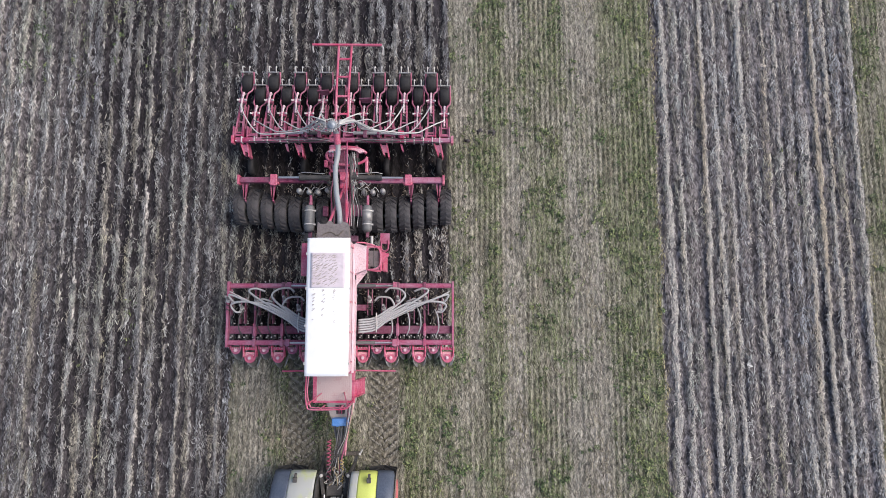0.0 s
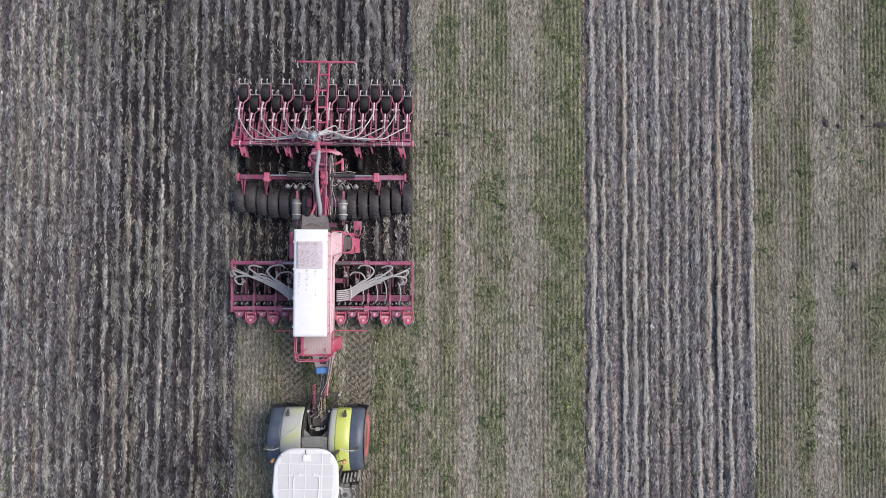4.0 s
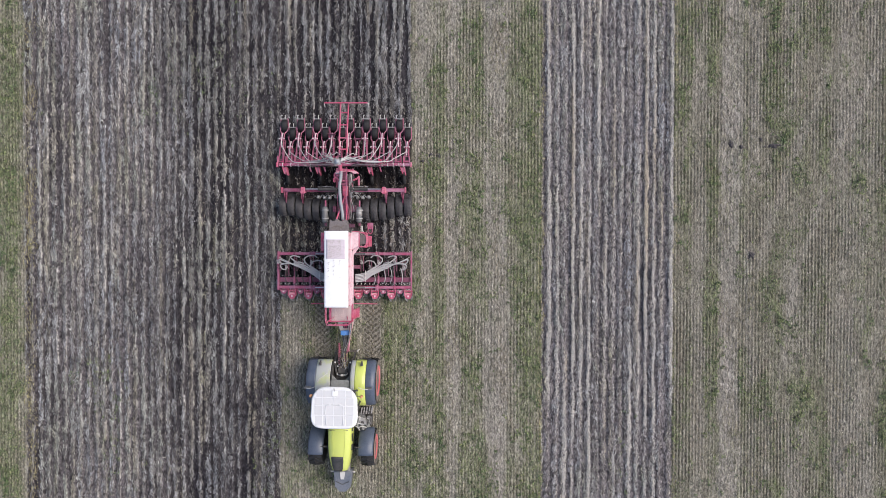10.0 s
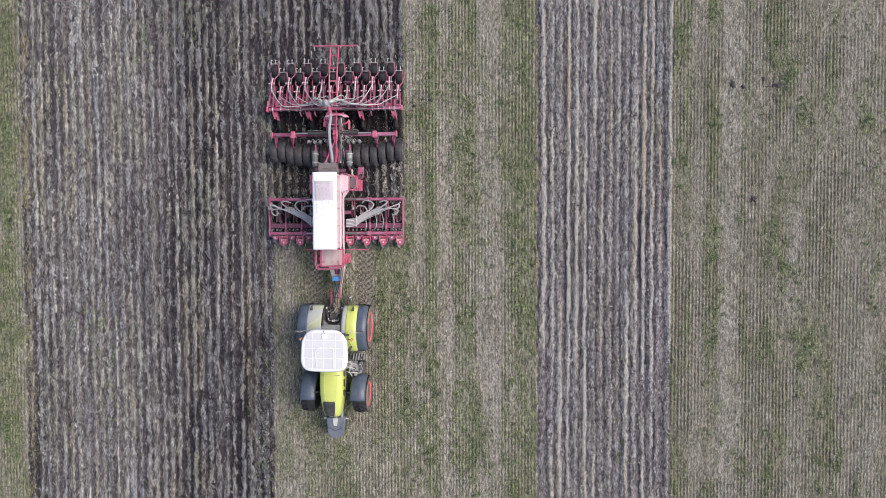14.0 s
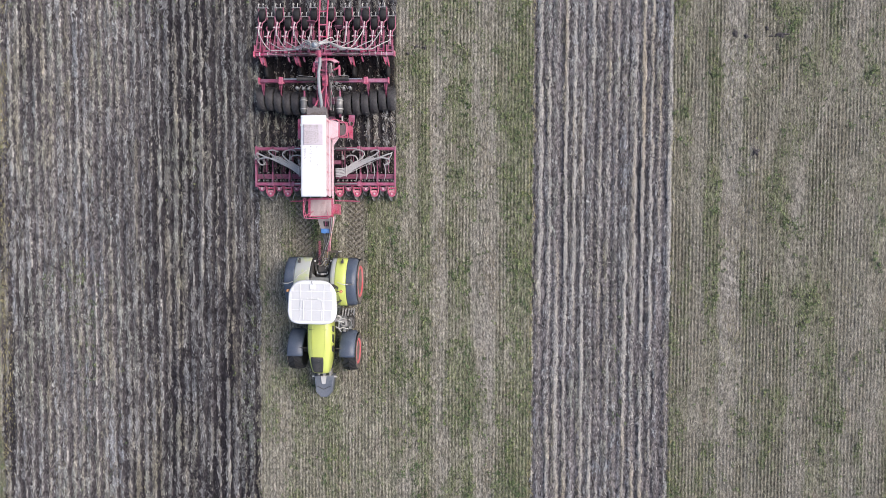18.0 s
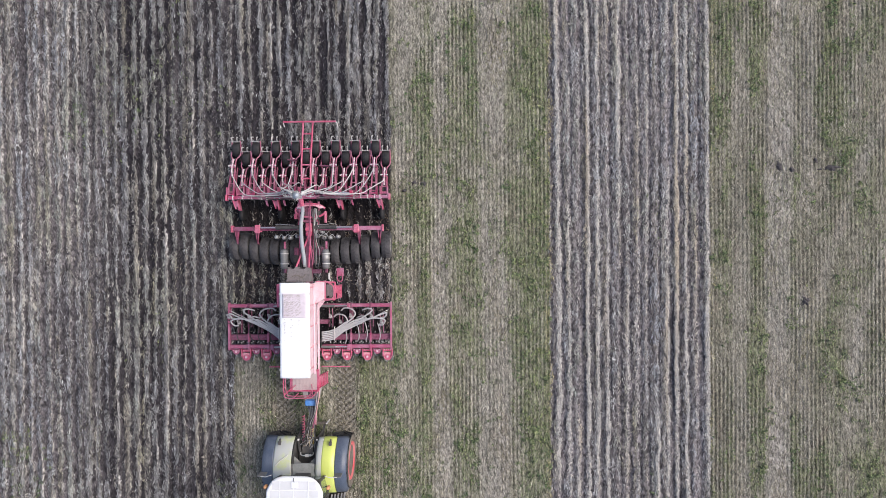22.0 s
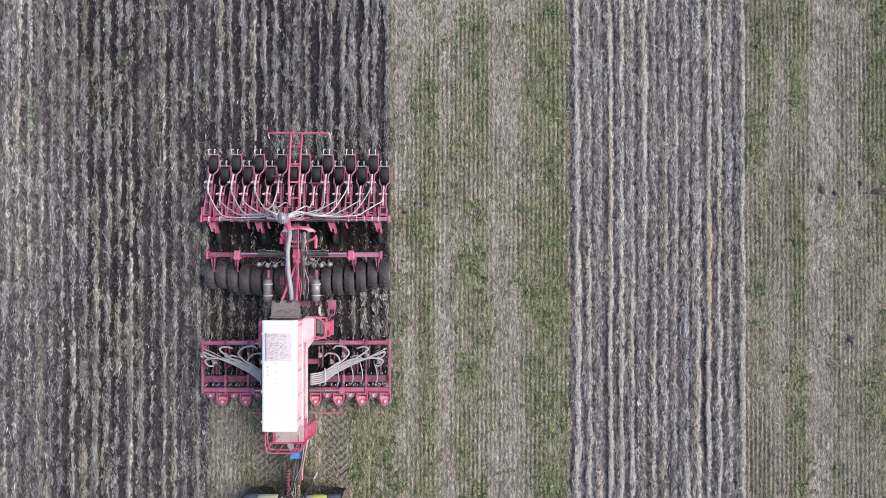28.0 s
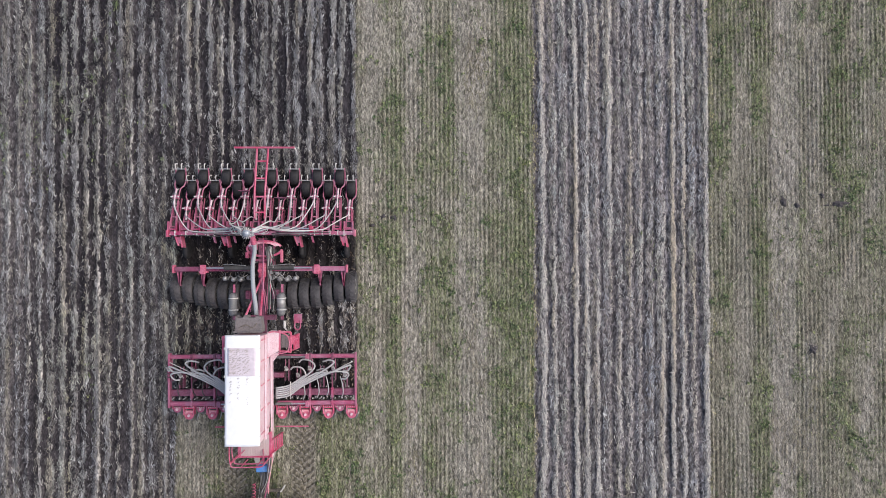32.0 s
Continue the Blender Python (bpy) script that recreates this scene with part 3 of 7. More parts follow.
k = len(p)
strands("crest_straw", p, np.pi / 2 + rng.normal(0, 0.60, k), 0.030 + 0.080 * rng.random(k) ** 1.6, rng.uniform(0.005, 0.011, k), rng.uniform(0.01, 0.05, k), CREST, "bleached straw gathered in ragged lines along the rows", "straw")
FINE_STRAW = straw_material("fine_grey_straw", (0.10, 0.096, 0.096), (0.44, 0.425, 0.405), (((5.0, 1.6), 0.54, 0.40, 0.8, (0.36, 0.36, 0.38)), ((2.6, 0.10), 0.50, 0.64, 0.7, (1.0, 0.88, 0.64)), ((0.5, 0.2), 0.50, 0.38, 0.6, (0.80, 0.84, 0.92))), 1.3)
p = scatter(420000, lambda x, y: worked(x, y) * np.maximum(step(y, 6.9, 8.0), 0.5 * step(-x, 3.1, 3.4)) * (1 - 0.92 * furrow(x, y)) * np.clip(0.10 + 1.3 * step(0.5 * noise2(x * 5.5, y * 1.6, 65) + 0.5 * noise2(x * 8, y * 3, 58), 0.30, 0.66), 0, 1), 59, -9.0, 2.95)
k = len(p)
strands("fine_straw", p, np.pi / 2 + rng.normal(0, 0.75, k), 0.025 + 0.065 * rng.random(k) ** 1.4, rng.uniform(0.003, 0.0065, k), rng.uniform(0.004, 0.05, k), FINE_STRAW, "fine grey straw combed over the freshly worked soil", "straw")
YELLOW_STRAW = straw_material("yellow_edge_straw", (0.16, 0.135, 0.06), (0.66, 0.58, 0.30), (((3.0, 0.8), 0.50, 0.64, 0.7, (0.75, 0.85, 0.55)),), 1.3)
p = np.concatenate([scatter(n_, lambda x, y: np.clip(tramline(x + 0.2 * (noise2(0 * x, y * 0.8, 98) - 0.5), c_, w_) * (0.2 + 1.0 * step(noise2(x * 2, y * 0.6, 99), 0.3, 0.7)), 0, 1), 67, c_ - 0.5, c_ + 0.5) for n_, c_, w_ in ((14000, EDGE_E + 0.22, 0.22), (9000, EDGE_B - 0.04, 0.09), (5000, EDGE_C + 0.05, 0.08))])
k = len(p)
strands("edge_straw", p, np.pi / 2 + rng.normal(0, 0.6, k), 0.025 + 0.06 * rng.random(k) ** 1.5, rng.uniform(0.004, 0.009, k), rng.uniform(0.01, 0.06, k), YELLOW_STRAW, "yellow straw along the edges of the worked strips", "straw")
LITTER = straw_material("turned_brown_litter", (0.07, 0.058, 0.048), (0.46, 0.40, 0.33), (((6.0, 4.0), 0.55, 0.40, 0.8, (0.40, 0.37, 0.36)), ((1.2, 0.9), 0.50, 0.62, 0.7, (1.0, 0.82, 0.62))), 1.5)
# thinner below the row units to darken the shaded ground between them
p = scatter(60000, lambda x, y: band(x, -3.05, 2.88, 0.05) * band(y, 0.3, 7.3, 0.2) * (1 - 0.75 * step(y, 4.9, 5.4)) * np.clip((0.25 + 1.0 * step(noise2(x * 3.0, y * 2.2, 95), 0.35, 0.65)) * (1 - 0.85 * furrow(x, y)), 0, 1), 66, -3.2, 3.1)
p = p[(p[:, 1] > -0.2) & (p[:, 1] < 7.6)]
k = len(p)
strands("turned_litter", p, np.pi / 2 + rng.normal(0, 0.9, k), 0.02 + 0.05 * rng.random(k) ** 1.5, rng.uniform(0.005, 0.012, k), rng.uniform(0.005, 0.06, k), LITTER, "brown straw litter turned up among dark soil under the drill", "straw")


def stubble_density(x, y):
    rows = (0.5 + 0.5 * np.cos(stubble_phase(x, y))) ** 2 * step(noise2(x * 0.7, y * 0.4, 55), 0.2, 0.7)
    return (1 - worked(x, y)) * np.clip((0.15 + (0.32 + 0.10 * step(x, 14.9, 15.2)) * rows) * (1 - 0.35 * greenness(x, y)) * (0.3 + 1.1 * noise2(x * 1.9, y * 1.0, 66)) + 0.22 * beaten(x, y) + 0.8 * windrow(x, y), 0, 1) * (1 + 0.6 * np.clip(track(x, y)[1], -1, 1))


p = scatter(1150000, stubble_density, 62)
k = len(p)
flat_ = beaten(p[:, 0], p[:, 1])
lean_ = np.where(np.abs(p[:, 0] + 1.16) < 0.42, np.sign(p[:, 0] + 1.16), np.where(np.abs(p[:, 0] - 1.10) < 0.42, np.sign(p[:, 0] - 1.10), 0.0)) * track(p[:, 0], p[:, 1])[0]
strands("stubble", p, np.pi / 2 + rng.normal(0, 0.55, k) * (1 - 0.6 * np.abs(lean_)) - 0.75 * lean_, (0.022 + 0.055 * rng.random(k) ** 1.8) * (1 + 0.8 * flat_), rng.uniform(0.0045, 0.0105, k), rng.uniform(0.004, 0.04, k), STUBBLE, "short dry cereal stubble in fine rows", "stubble")


def weed_density(x, y):
    k, d = row_frame(x, y)
    sprouts = 0.30 * step(noise2(x * 0.55, y * 0.22, 97), 0.66, 0.82) * step(noise2(k * 1.0 + 5, y * 0.3, 96), 0.45, 0.8) * (1 - band(x, -3.2, 2.95, 0.05))
    t = worked(x, y)
    return (1 - t) * (1 - 0.8 * track(x, y)[0]) * np.clip(0.03 + greenness(x, y) ** 1.3, 0, 1) + t * sprouts


seeds = scatter(66000, lambda x, y: weed_density(x, y) * (0.15 + 0.85 * step(noise2(x * 2.6, y * 1.9, 67), 0.40, 0.68)) * 0.95, 68)
many = rng.integers(6, 16, len(seeds))
spread = np.repeat(rng.uniform(0.03, 0.13, len(seeds)), many)
turn = rng.uniform(0, 2 * np.pi, many.sum())
reach = spread * np.sqrt(0.05 + 0.95 * rng.random(many.sum()))
p = np.repeat(seeds, many, axis=0) + np.column_stack([np.cos(turn) * reach, np.sin(turn) * reach])
k = len(p)
strands("weeds", p, turn + rng.normal(0, 0.5, k), rng.uniform(0.018, 0.042, k), rng.uniform(0.009, 0.018, k), rng.uniform(0.015, 0.10, k), LEAF, "patchy green volunteer plants growing in the stubble", "weeds", arch=0.9, rise=1.2)
p = scatter(300000, lambda x, y: np.clip(weed_density(x, y) * (0.45 + 0.55 * (0.5 + 0.5 * np.cos(stubble_phase(x, y) + 1.5))) * (0.35 + 0.9 * noise2(x * 2.5, y * 1.2, 69)), 0, 1), 64)
k = len(p)
strands("grass", p, np.pi / 2 + rng.normal(0, 0.6, k), 0.02 + 0.05 * rng.random(k) ** 1.5, rng.uniform(0.0045, 0.010, k), rng.uniform(0.01, 0.07, k), LEAF, "fine green regrowth standing along the stubble rows", "grass")


# ---- mesh helpers ----
def part(name, bm, material, parent, label=""):
    """One mesh under a thing or a part; the coordinates are those of the plan."""
    me = bpy.data.meshes.new(name)
    root = parent
    while root.parent:
        root = root.parent
    bmesh.ops.translate(bm, verts=bm.verts, vec=-root.location)
    bmesh.ops.recalc_face_normals(bm, faces=bm.faces)
    bm.to_mesh(me)
    bm.free()
    me.materials.append(material)
    ob = new(name, me)
    ob.parent = parent
    if label:
        tagged(ob, label)
    return ob


def repeat(ob, parent, shift, mirror=False):
    """The same part again, with its own parts, moved by shift; the meshes are shared."""
    o = new(ob.name.split(".")[0], ob.data)
    o.parent = parent
    o.location = ob.location + Vector(shift)
    if mirror:
        o.scale = (-1, 1, 1)
    if "label" in ob:
        o["label"] = ob["label"]
    for c in ob.children:
        repeat(c, o, (0, 0, 0))
    return o


def box(bm, x0, x1, y0, y1, z0, z1, bevel=0.0):
    r = bmesh.ops.create_cube(bm, size=1.0)
    for v in r["verts"]:
        v.co = Vector(((x0 + x1) / 2 + v.co.x * (x1 - x0), (y0 + y1) / 2 + v.co.y * (y1 - y0), (z0 + z1) / 2 + v.co.z * (z1 - z0)))
    if bevel:
        edges = {e for v in r["verts"] for e in v.link_edges}
        bmesh.ops.bevel(bm, geom=list(edges), offset=bevel, segments=2, affect="EDGES", profile=0.5)
    return bm


def beam(bm, p, q, w, h, bevel=0.0):
    """A rectangular bar from p to q, w across and h upright."""
    p, q = Vector(p), Vector(q)
    d = q - p
    r = bmesh.ops.create_cube(bm, size=1.0)
    m = Matrix.Translation((p + q) / 2) @ d.to_track_quat("Y", "Z").to_matrix().to_4x4()
    for v in r["verts"]:
        v.co = m @ Vector((v.co.x * w, v.co.y * d.length, v.co.z * h))
    if bevel:
        edges = {e for v in r["verts"] for e in v.link_edges}
        bmesh.ops.bevel(bm, geom=list(edges), offset=bevel, segments=1, affect="EDGES")
    return bm


def rod(bm, p, q, r, n=10, r2=None):
    p, q = Vector(p), Vector(q)
    d = q - p
    m = Matrix.Translation((p + q) / 2) @ d.to_track_quat("Z", "Y").to_matrix().to_4x4()
    bmesh.ops.create_cone(bm, cap_ends=True, segments=n, radius1=r, radius2=r if r2 is None else r2, depth=d.length, matrix=m)
    return bm


def ball(bm, p, r, n=8):
    bmesh.ops.create_uvsphere(bm, u_segments=n, v_segments=max(4, n // 2 + 1), radius=r, matrix=Matrix.Translation(p))
    return bm


def smooth_path(points, steps=6):
    pts = [Vector(p) for p in points]
    pts = [pts[0] * 2 - pts[1]] + pts + [pts[-1] * 2 - pts[-2]]
    out = []
    for i in range(1, len(pts) - 2):
        a, b, c, d = pts[i - 1 : i + 3]
        for s in range(steps):
            t = s / steps
            out.append(0.5 * (2 * b + (c - a) * t + (2 * a - 5 * b + 4 * c - d) * t * t + (3 * b - a - 3 * c + d) * t**3))
    return out + [pts[-2]]


def hose(bm, points, r, n=7, steps=6):
    """A round hose that runs smoothly through the points."""
    path = smooth_path(points, steps)
    rings = []
    for i, p in enumerate(path):
        d = (path[min(i + 1, len(path) - 1)] - path[max(i - 1, 0)]).normalized()
        side = d.cross(Vector((0, 0, 1)))
        side = side.normalized() if side.length > 1e-3 else Vector((1, 0, 0))
        up = side.cross(d)
        rings.append([bm.verts.new(p + r * (math.cos(a) * side + math.sin(a) * up)) for a in (2 * math.pi * k / n for k in range(n))])
    for a, b in zip(rings, rings[1:]):
        for k in range(n):
            f = bm.faces.new((a[k], a[(k + 1) % n], b[(k + 1) % n], b[k]))
            f.smooth = True
    bm.faces.new(rings[0])
    bm.faces.new(rings[-1][::-1])
    return bm


def slab(bm, outline, lo, hi, axis="z"):
    """A flat plate: an outline in the plane across axis, from lo to hi along it."""
    def at(a, b, c):
        return {"z": (a, b, c), "x": (c, a, b), "y": (a, c, b)}[axis]
    low = [bm.verts.new(at(a, b, lo)) for a, b in outline]
    top = [bm.verts.new(at(a, b, hi)) for a, b in outline]
    bm.faces.new(low[::-1])
    bm.faces.new(top)
    k = len(outline)
    for i in range(k):
        bm.faces.new((low[i], low[(i + 1) % k], top[(i + 1) % k], top[i]))
    return bm


def lathe(bm, profile, centre, n=28, smooth=True):
    """A body of revolution about the x axis: (radius, x) along its profile."""
    c = Vector(centre)
    rings = []
    for r, x in profile:
        rings.append([bm.verts.new(c + Vector((x, r * math.cos(2 * math.pi * k / n), r * math.sin(2 * math.pi * k / n)))) for k in range(n)])
    for a, b in zip(rings, rings[1:]):
        for k in range(n):
            bm.faces.new((a[k], b[k], b[(k + 1) % n], a[(k + 1) % n])).smooth = smooth
    for ring in (rings[0], rings[-1]):
        bm.faces.new(ring)
    return bm


def lugs(bm, centre, r, w, count, rise, thick, slant, pair=True):
    """Slanted tread bars round a tyre, two staggered rows."""
    for k in range(count):
        for side in (-1, 1) if pair else (1,):
            a = 2 * math.pi * (k + (0.5 if side > 0 else 0)) / count
            ring = []
            for x, da in ((0.02 * side * w, 0.0), (0.48 * side * w, slant)):
                for e in (-1, 1):
                    for rr in (r - 0.05, r + rise):
                        drop = 0.0 if abs(x) < 0.3 * w else 0.03 * r / 0.5 if r < 0.6 else 0.045
                        b = a + da + e * thick / r / 2
                        ring.append(bm.verts.new(Vector(centre) + Vector((x, (rr - drop) * math.cos(b), (rr - drop) * math.sin(b)))))
            for q in ((1, 3, 7, 5), (0, 1, 5, 4), (2, 6, 7, 3), (0, 2, 3, 1), (4, 5, 7, 6)):
                bm.faces.new([ring[i] for i in q])
    return bm


def bolts(bm, places, r=0.018, h=0.02):
    for p in places:
        rod(bm, p, Vector(p) + Vector((0, 0, h)), r, 6)
    return bm


B = bmesh.new


# ---- the drill ----
drill = tagged(new("seed_drill"), "red trailed strip-till seed drill with a white-covered hopper, behind the tractor", "seed drill")

# central frame
part("main_beam", beam(beam(B(), (0.02, 5.3, 0.95), (0.02, -1.2, 1.0), 0.20, 0.26, 0.02), (0.02, -1.2, 1.0), (0.05, -1.9, 0.9), 0.24, 0.24, 0.02), RED_DULL, drill)
part("cross_member", beam(B(), (-0.6, 0.9, 0.95), (0.7, 0.9, 0.95), 0.16, 0.2, 0.01), RED_DULL, drill)
part("cross_member", beam(B(), (-0.36, 2.75, 0.95), (0.44, 2.75, 0.95), 0.16, 0.2, 0.01), RED_DULL, drill)

# front tine frame
for side, x0, x1 in (("L", -2.98, -0.35), ("R", 0.45, 3.0)):
    part("rear_frame_bar", box(B(), x0, x1, 1.42, 1.55, 0.82, 0.97, 0.045), RED, drill, "dust-coated red square tube")
    part("middle_frame_bar", box(B(), x0, x1, 0.21, 0.42, 0.74, 0.88, 0.012), RED_DULL, drill, "wide dusty red tool bar")
    front = part("front_frame_bar", box(B(), x0, x1, -0.09, 0.05, 0.82, 0.98, 0.045), RED, drill)
    s = -1 if side == "L" else 1
    inner, outer = (x1, x0) if side == "L" else (x0, x1)
    part("end_rail", box(B(), outer - 0.03, outer + 0.03, -0.14, 1.60, 0.83, 1.0, 0.008), RED, drill)
    for x in (s * 2.25, s * 1.53):
        part("frame_rail", box(box(B(), x - 0.018, x + 0.018, -0.05, 1.5, 0.90, 1.0, 0.006), x - 0.04, x + 0.04, 1.39, 1.58, 0.8, 1.01, 0.012), RED_DULL, drill)
        part("frame_clamp", bolts(box(B(), x - 0.04, x + 0.04, -0.12, 0.08, 0.97, 1.012, 0.012), [(x + a, b, 1.01) for a in (-0.025, 0.025) for b in (-0.1, 0.06)]), RED, drill)
        part("frame_clamp", bolts(box(B(), x - 0.035, x + 0.035, 0.16, 0.48, 0.885, 1.012, 0.01), [(x + a, b, 1.01) for a in (-0.022, 0.022) for b in (0.19, 0.45)]), RED, drill)
    # folding rams on the front and rear bars
    for y, z in ((-0.02, 1.04), (1.48, 1.04)):
        ram = part("folding_ram", rod(B(), (inner, y, z), (inner + s * 0.5, y, z), 0.045, 12), GREY, drill, "dark grey hydraulic ram barrel")
        part("ram_rod", rod(B(), (inner + s * 0.5, y, z), (inner + s * 1.02, y, z), 0.025, 10), BRIGHT, ram, "bright ram rod")
        part("ram_eye", rod(box(B(), inner + s * 1.0 - 0.05, inner + s * 1.0 + 0.05, y - 0.09, y + 0.09, z - 0.08, z + 0.05, 0.008), (inner + s * 1.02, y - 0.1, z), (inner + s * 1.02, y + 0.1, z), 0.035, 10), RED, ram)
    places = [(x0 + 0.08 + k * 0.18 + 0.05 * (k % 2), 0.12, 0.86) for k in range(int((x1 - x0) / 0.18))]
    places += [(x0 + 0.15 + k * 0.36, 0.485, 0.80) for k in range(int((x1 - x0) / 0.36))] + [(x0 + 0.22 + k * 0.75, 1.585, 0.93) for k in range(4)]
    places += [(x0 + 0.11 + k * 0.19, 0.155, 0.84) for k in range(int((x1 - x0) / 0.19))]
    block = part("clamp_block", box(B(), x0 + 0.05, x0 + 0.13, 0.075, 0.19, 0.72, 0.84, 0.01), BLACK, drill, "dark clamp block")
    for k in range(1, int((x1 - x0) / 0.19)):
        repeat(block, drill, (0.19 * k, 0, 0))
    bolt = part("bolt", bolts(B(), places[:1], 0.017, 0.07), PALE, drill, "pale bolt head")
    for p in places[1:]:
        repeat(bolt, drill, Vector(p) - Vector(places[0]))
    part("brace_rod", rod(B(), (s * 2.92, 1.33, 1.05), (s * 0.62, 0.22, 1.1), 0.012, 6), PALE, drill, "thin pale brace wire")

# leading disc units, long and short in turn
def disc_unit(parent, x, y, long):
    """Two cheeks joined by a rounded nose, a bolted top plate, the hub and a pair of slanted discs."""
    w, reach = (0.165, 0.42) if long else (0.135, 0.19)
    zb = 0.86
    paint = RED_CLEAN if long else RED
    body = part("disc_bracket", B(), paint, parent)
    bm = B()
    r = w * 0.80
    nose = y - reach + r
    arc = [(x + r * math.cos(q * math.pi / 10), nose - r * math.sin(q * math.pi / 10)) for q in range(11)]
    hose(bm, [(x + w, y + 0.02, zb), (x + w, (y + nose) / 2, zb - 0.02)] + [(a, b, zb - 0.05) for a, b in arc] + [(x - w, (y + nose) / 2, zb - 0.02), (x - w, y + 0.02, zb)], 0.026, 6, 3)
    for e in (-1, 1):
        box(bm, x + e * w - 0.014, x + e * w + 0.014, min(nose, y - 0.06), y, zb - 0.16, zb + 0.01, 0.005)
    bm.to_mesh(body.data)
    bm.free()
    part("top_plate", box(B(), x - w * 0.86, x + w * 0.86, y - 0.105, y - 0.02, zb - 0.08, zb - 0.03, 0.008), paint, body)
    for e in (-0.66, -0.22, 0.22, 0.66):
        part("plate_bolt", bolts(B(), [(x + e * w, y - 0.045, zb - 0.03)], 0.013, 0.03), PALE, body, "pale bolt head")
    if long:
        part("cross_plate", box(B(), x - w * 0.80, x + w * 0.80, y - 0.26, y - 0.15, zb - 0.12, zb - 0.06, 0.012), RED_PALE, body, "pale dusty cross plate")
    part("boss", rod(B(), (x, nose - 0.02, zb - 0.16), (x, nose - 0.02, zb - 0.04), r * 0.78, 16), paint, body)
    part("hub", rod(rod(B(), (x, nose - 0.02, zb - 0.04), (x, nose - 0.02, zb + 0.01), 0.042, 12), (x, nose - 0.02, zb + 0.01), (x, nose - 0.02, zb + 0.03), 0.022, 8), PINK_PALE, body, "pale dusty hub cap")
    for side, metal in ((1, BRIGHT), (-1, STEEL)):
        d = lathe(B(), [(0.02, -0.03), (0.18, -0.012), (0.222, 0.0), (0.18, 0.010), (0.02, 0.015)], (0, 0, 0), 24)
        bmesh.ops.transform(d, verts=d.verts, matrix=Matrix.Translation((x + side * 0.12, nose - 0.10, 0.30)) @ Matrix.Rotation(radians(-18 * side), 4, "Z") @ Matrix.Rotation(radians(16 * side), 4, "Y"))
        part("disc", d, metal, body, "bright worn cutting disc" if side > 0 else "")
    return body


long_disc = disc_unit(drill, 2.85, -0.12, True)
short_disc = disc_unit(drill, 2.475, -0.12, False)
for k in range(2, 16):
    repeat(short_disc if k % 2 else long_disc, drill, ((-0.375 * (k - k % 2)), 0, 0))

# loosening tines with their springs, on the tool bar
def tine(parent, x, y):
    shank = part("tine", hose(B(), [(x, y + 0.12, 0.86), (x, y + 0.30, 0.80), (x, y + 0.38, 0.45), (x, y + 0.22, 0.10)], 0.035, 6, 4), BLACK, parent, "curved dark steel tine")
    part("spring", hose(B(), [(x + 0.05 * math.cos(a * 1.2), y + 0.02 + 0.022 * a, 0.98 + 0.05 * math.sin(a * 1.2)) for a in range(0, 13)], 0.013, 5, 2), BLACK, shank)
    part("tine_bracket", box(box(B(), x - 0.07, x - 0.045, y - 0.1, y + 0.36, 0.78, 0.98, 0.006), x + 0.045, x + 0.07, y - 0.1, y + 0.36, 0.78, 0.98, 0.006), RED_DULL, shank)
    part("boot_collar", rod(rod(B(), (x, y + 0.27, 0.97), (x, y + 0.31, 1.02), 0.06, 12), (x - 0.08, y + 0.24, 0.96), (x + 0.08, y + 0.24, 0.96), 0.02, 8), PALE, shank, "pale clamp collar")
    for e in (-0.055, 0.055):
        part("guide_bar", box(B(), x + e - 0.010, x + e + 0.010, 0.50, 1.17, 0.86, 0.92, 0.003), PINK_STEEL, shank, "thin dusty guide bar")
    part("outlet_boot", rod(rod(B(), (x, y + 0.30, 0.95), (x, y + 0.36, 1.10), 0.045, 10), (x, y + 0.36, 1.10), (x, y + 0.39, 1.2), 0.032, 10), STEEL, shank, "grey seed outlet")
    return shank


t0 = tine(drill, 2.66, 0.58)
for k in range(1, 16):
    x = 2.66 - 0.375 * k
    if -0.55 < x < 0.75:
        continue
    repeat(t0, drill, (-0.375 * k, 0.22 if k % 2 else 0.0, 0.0))

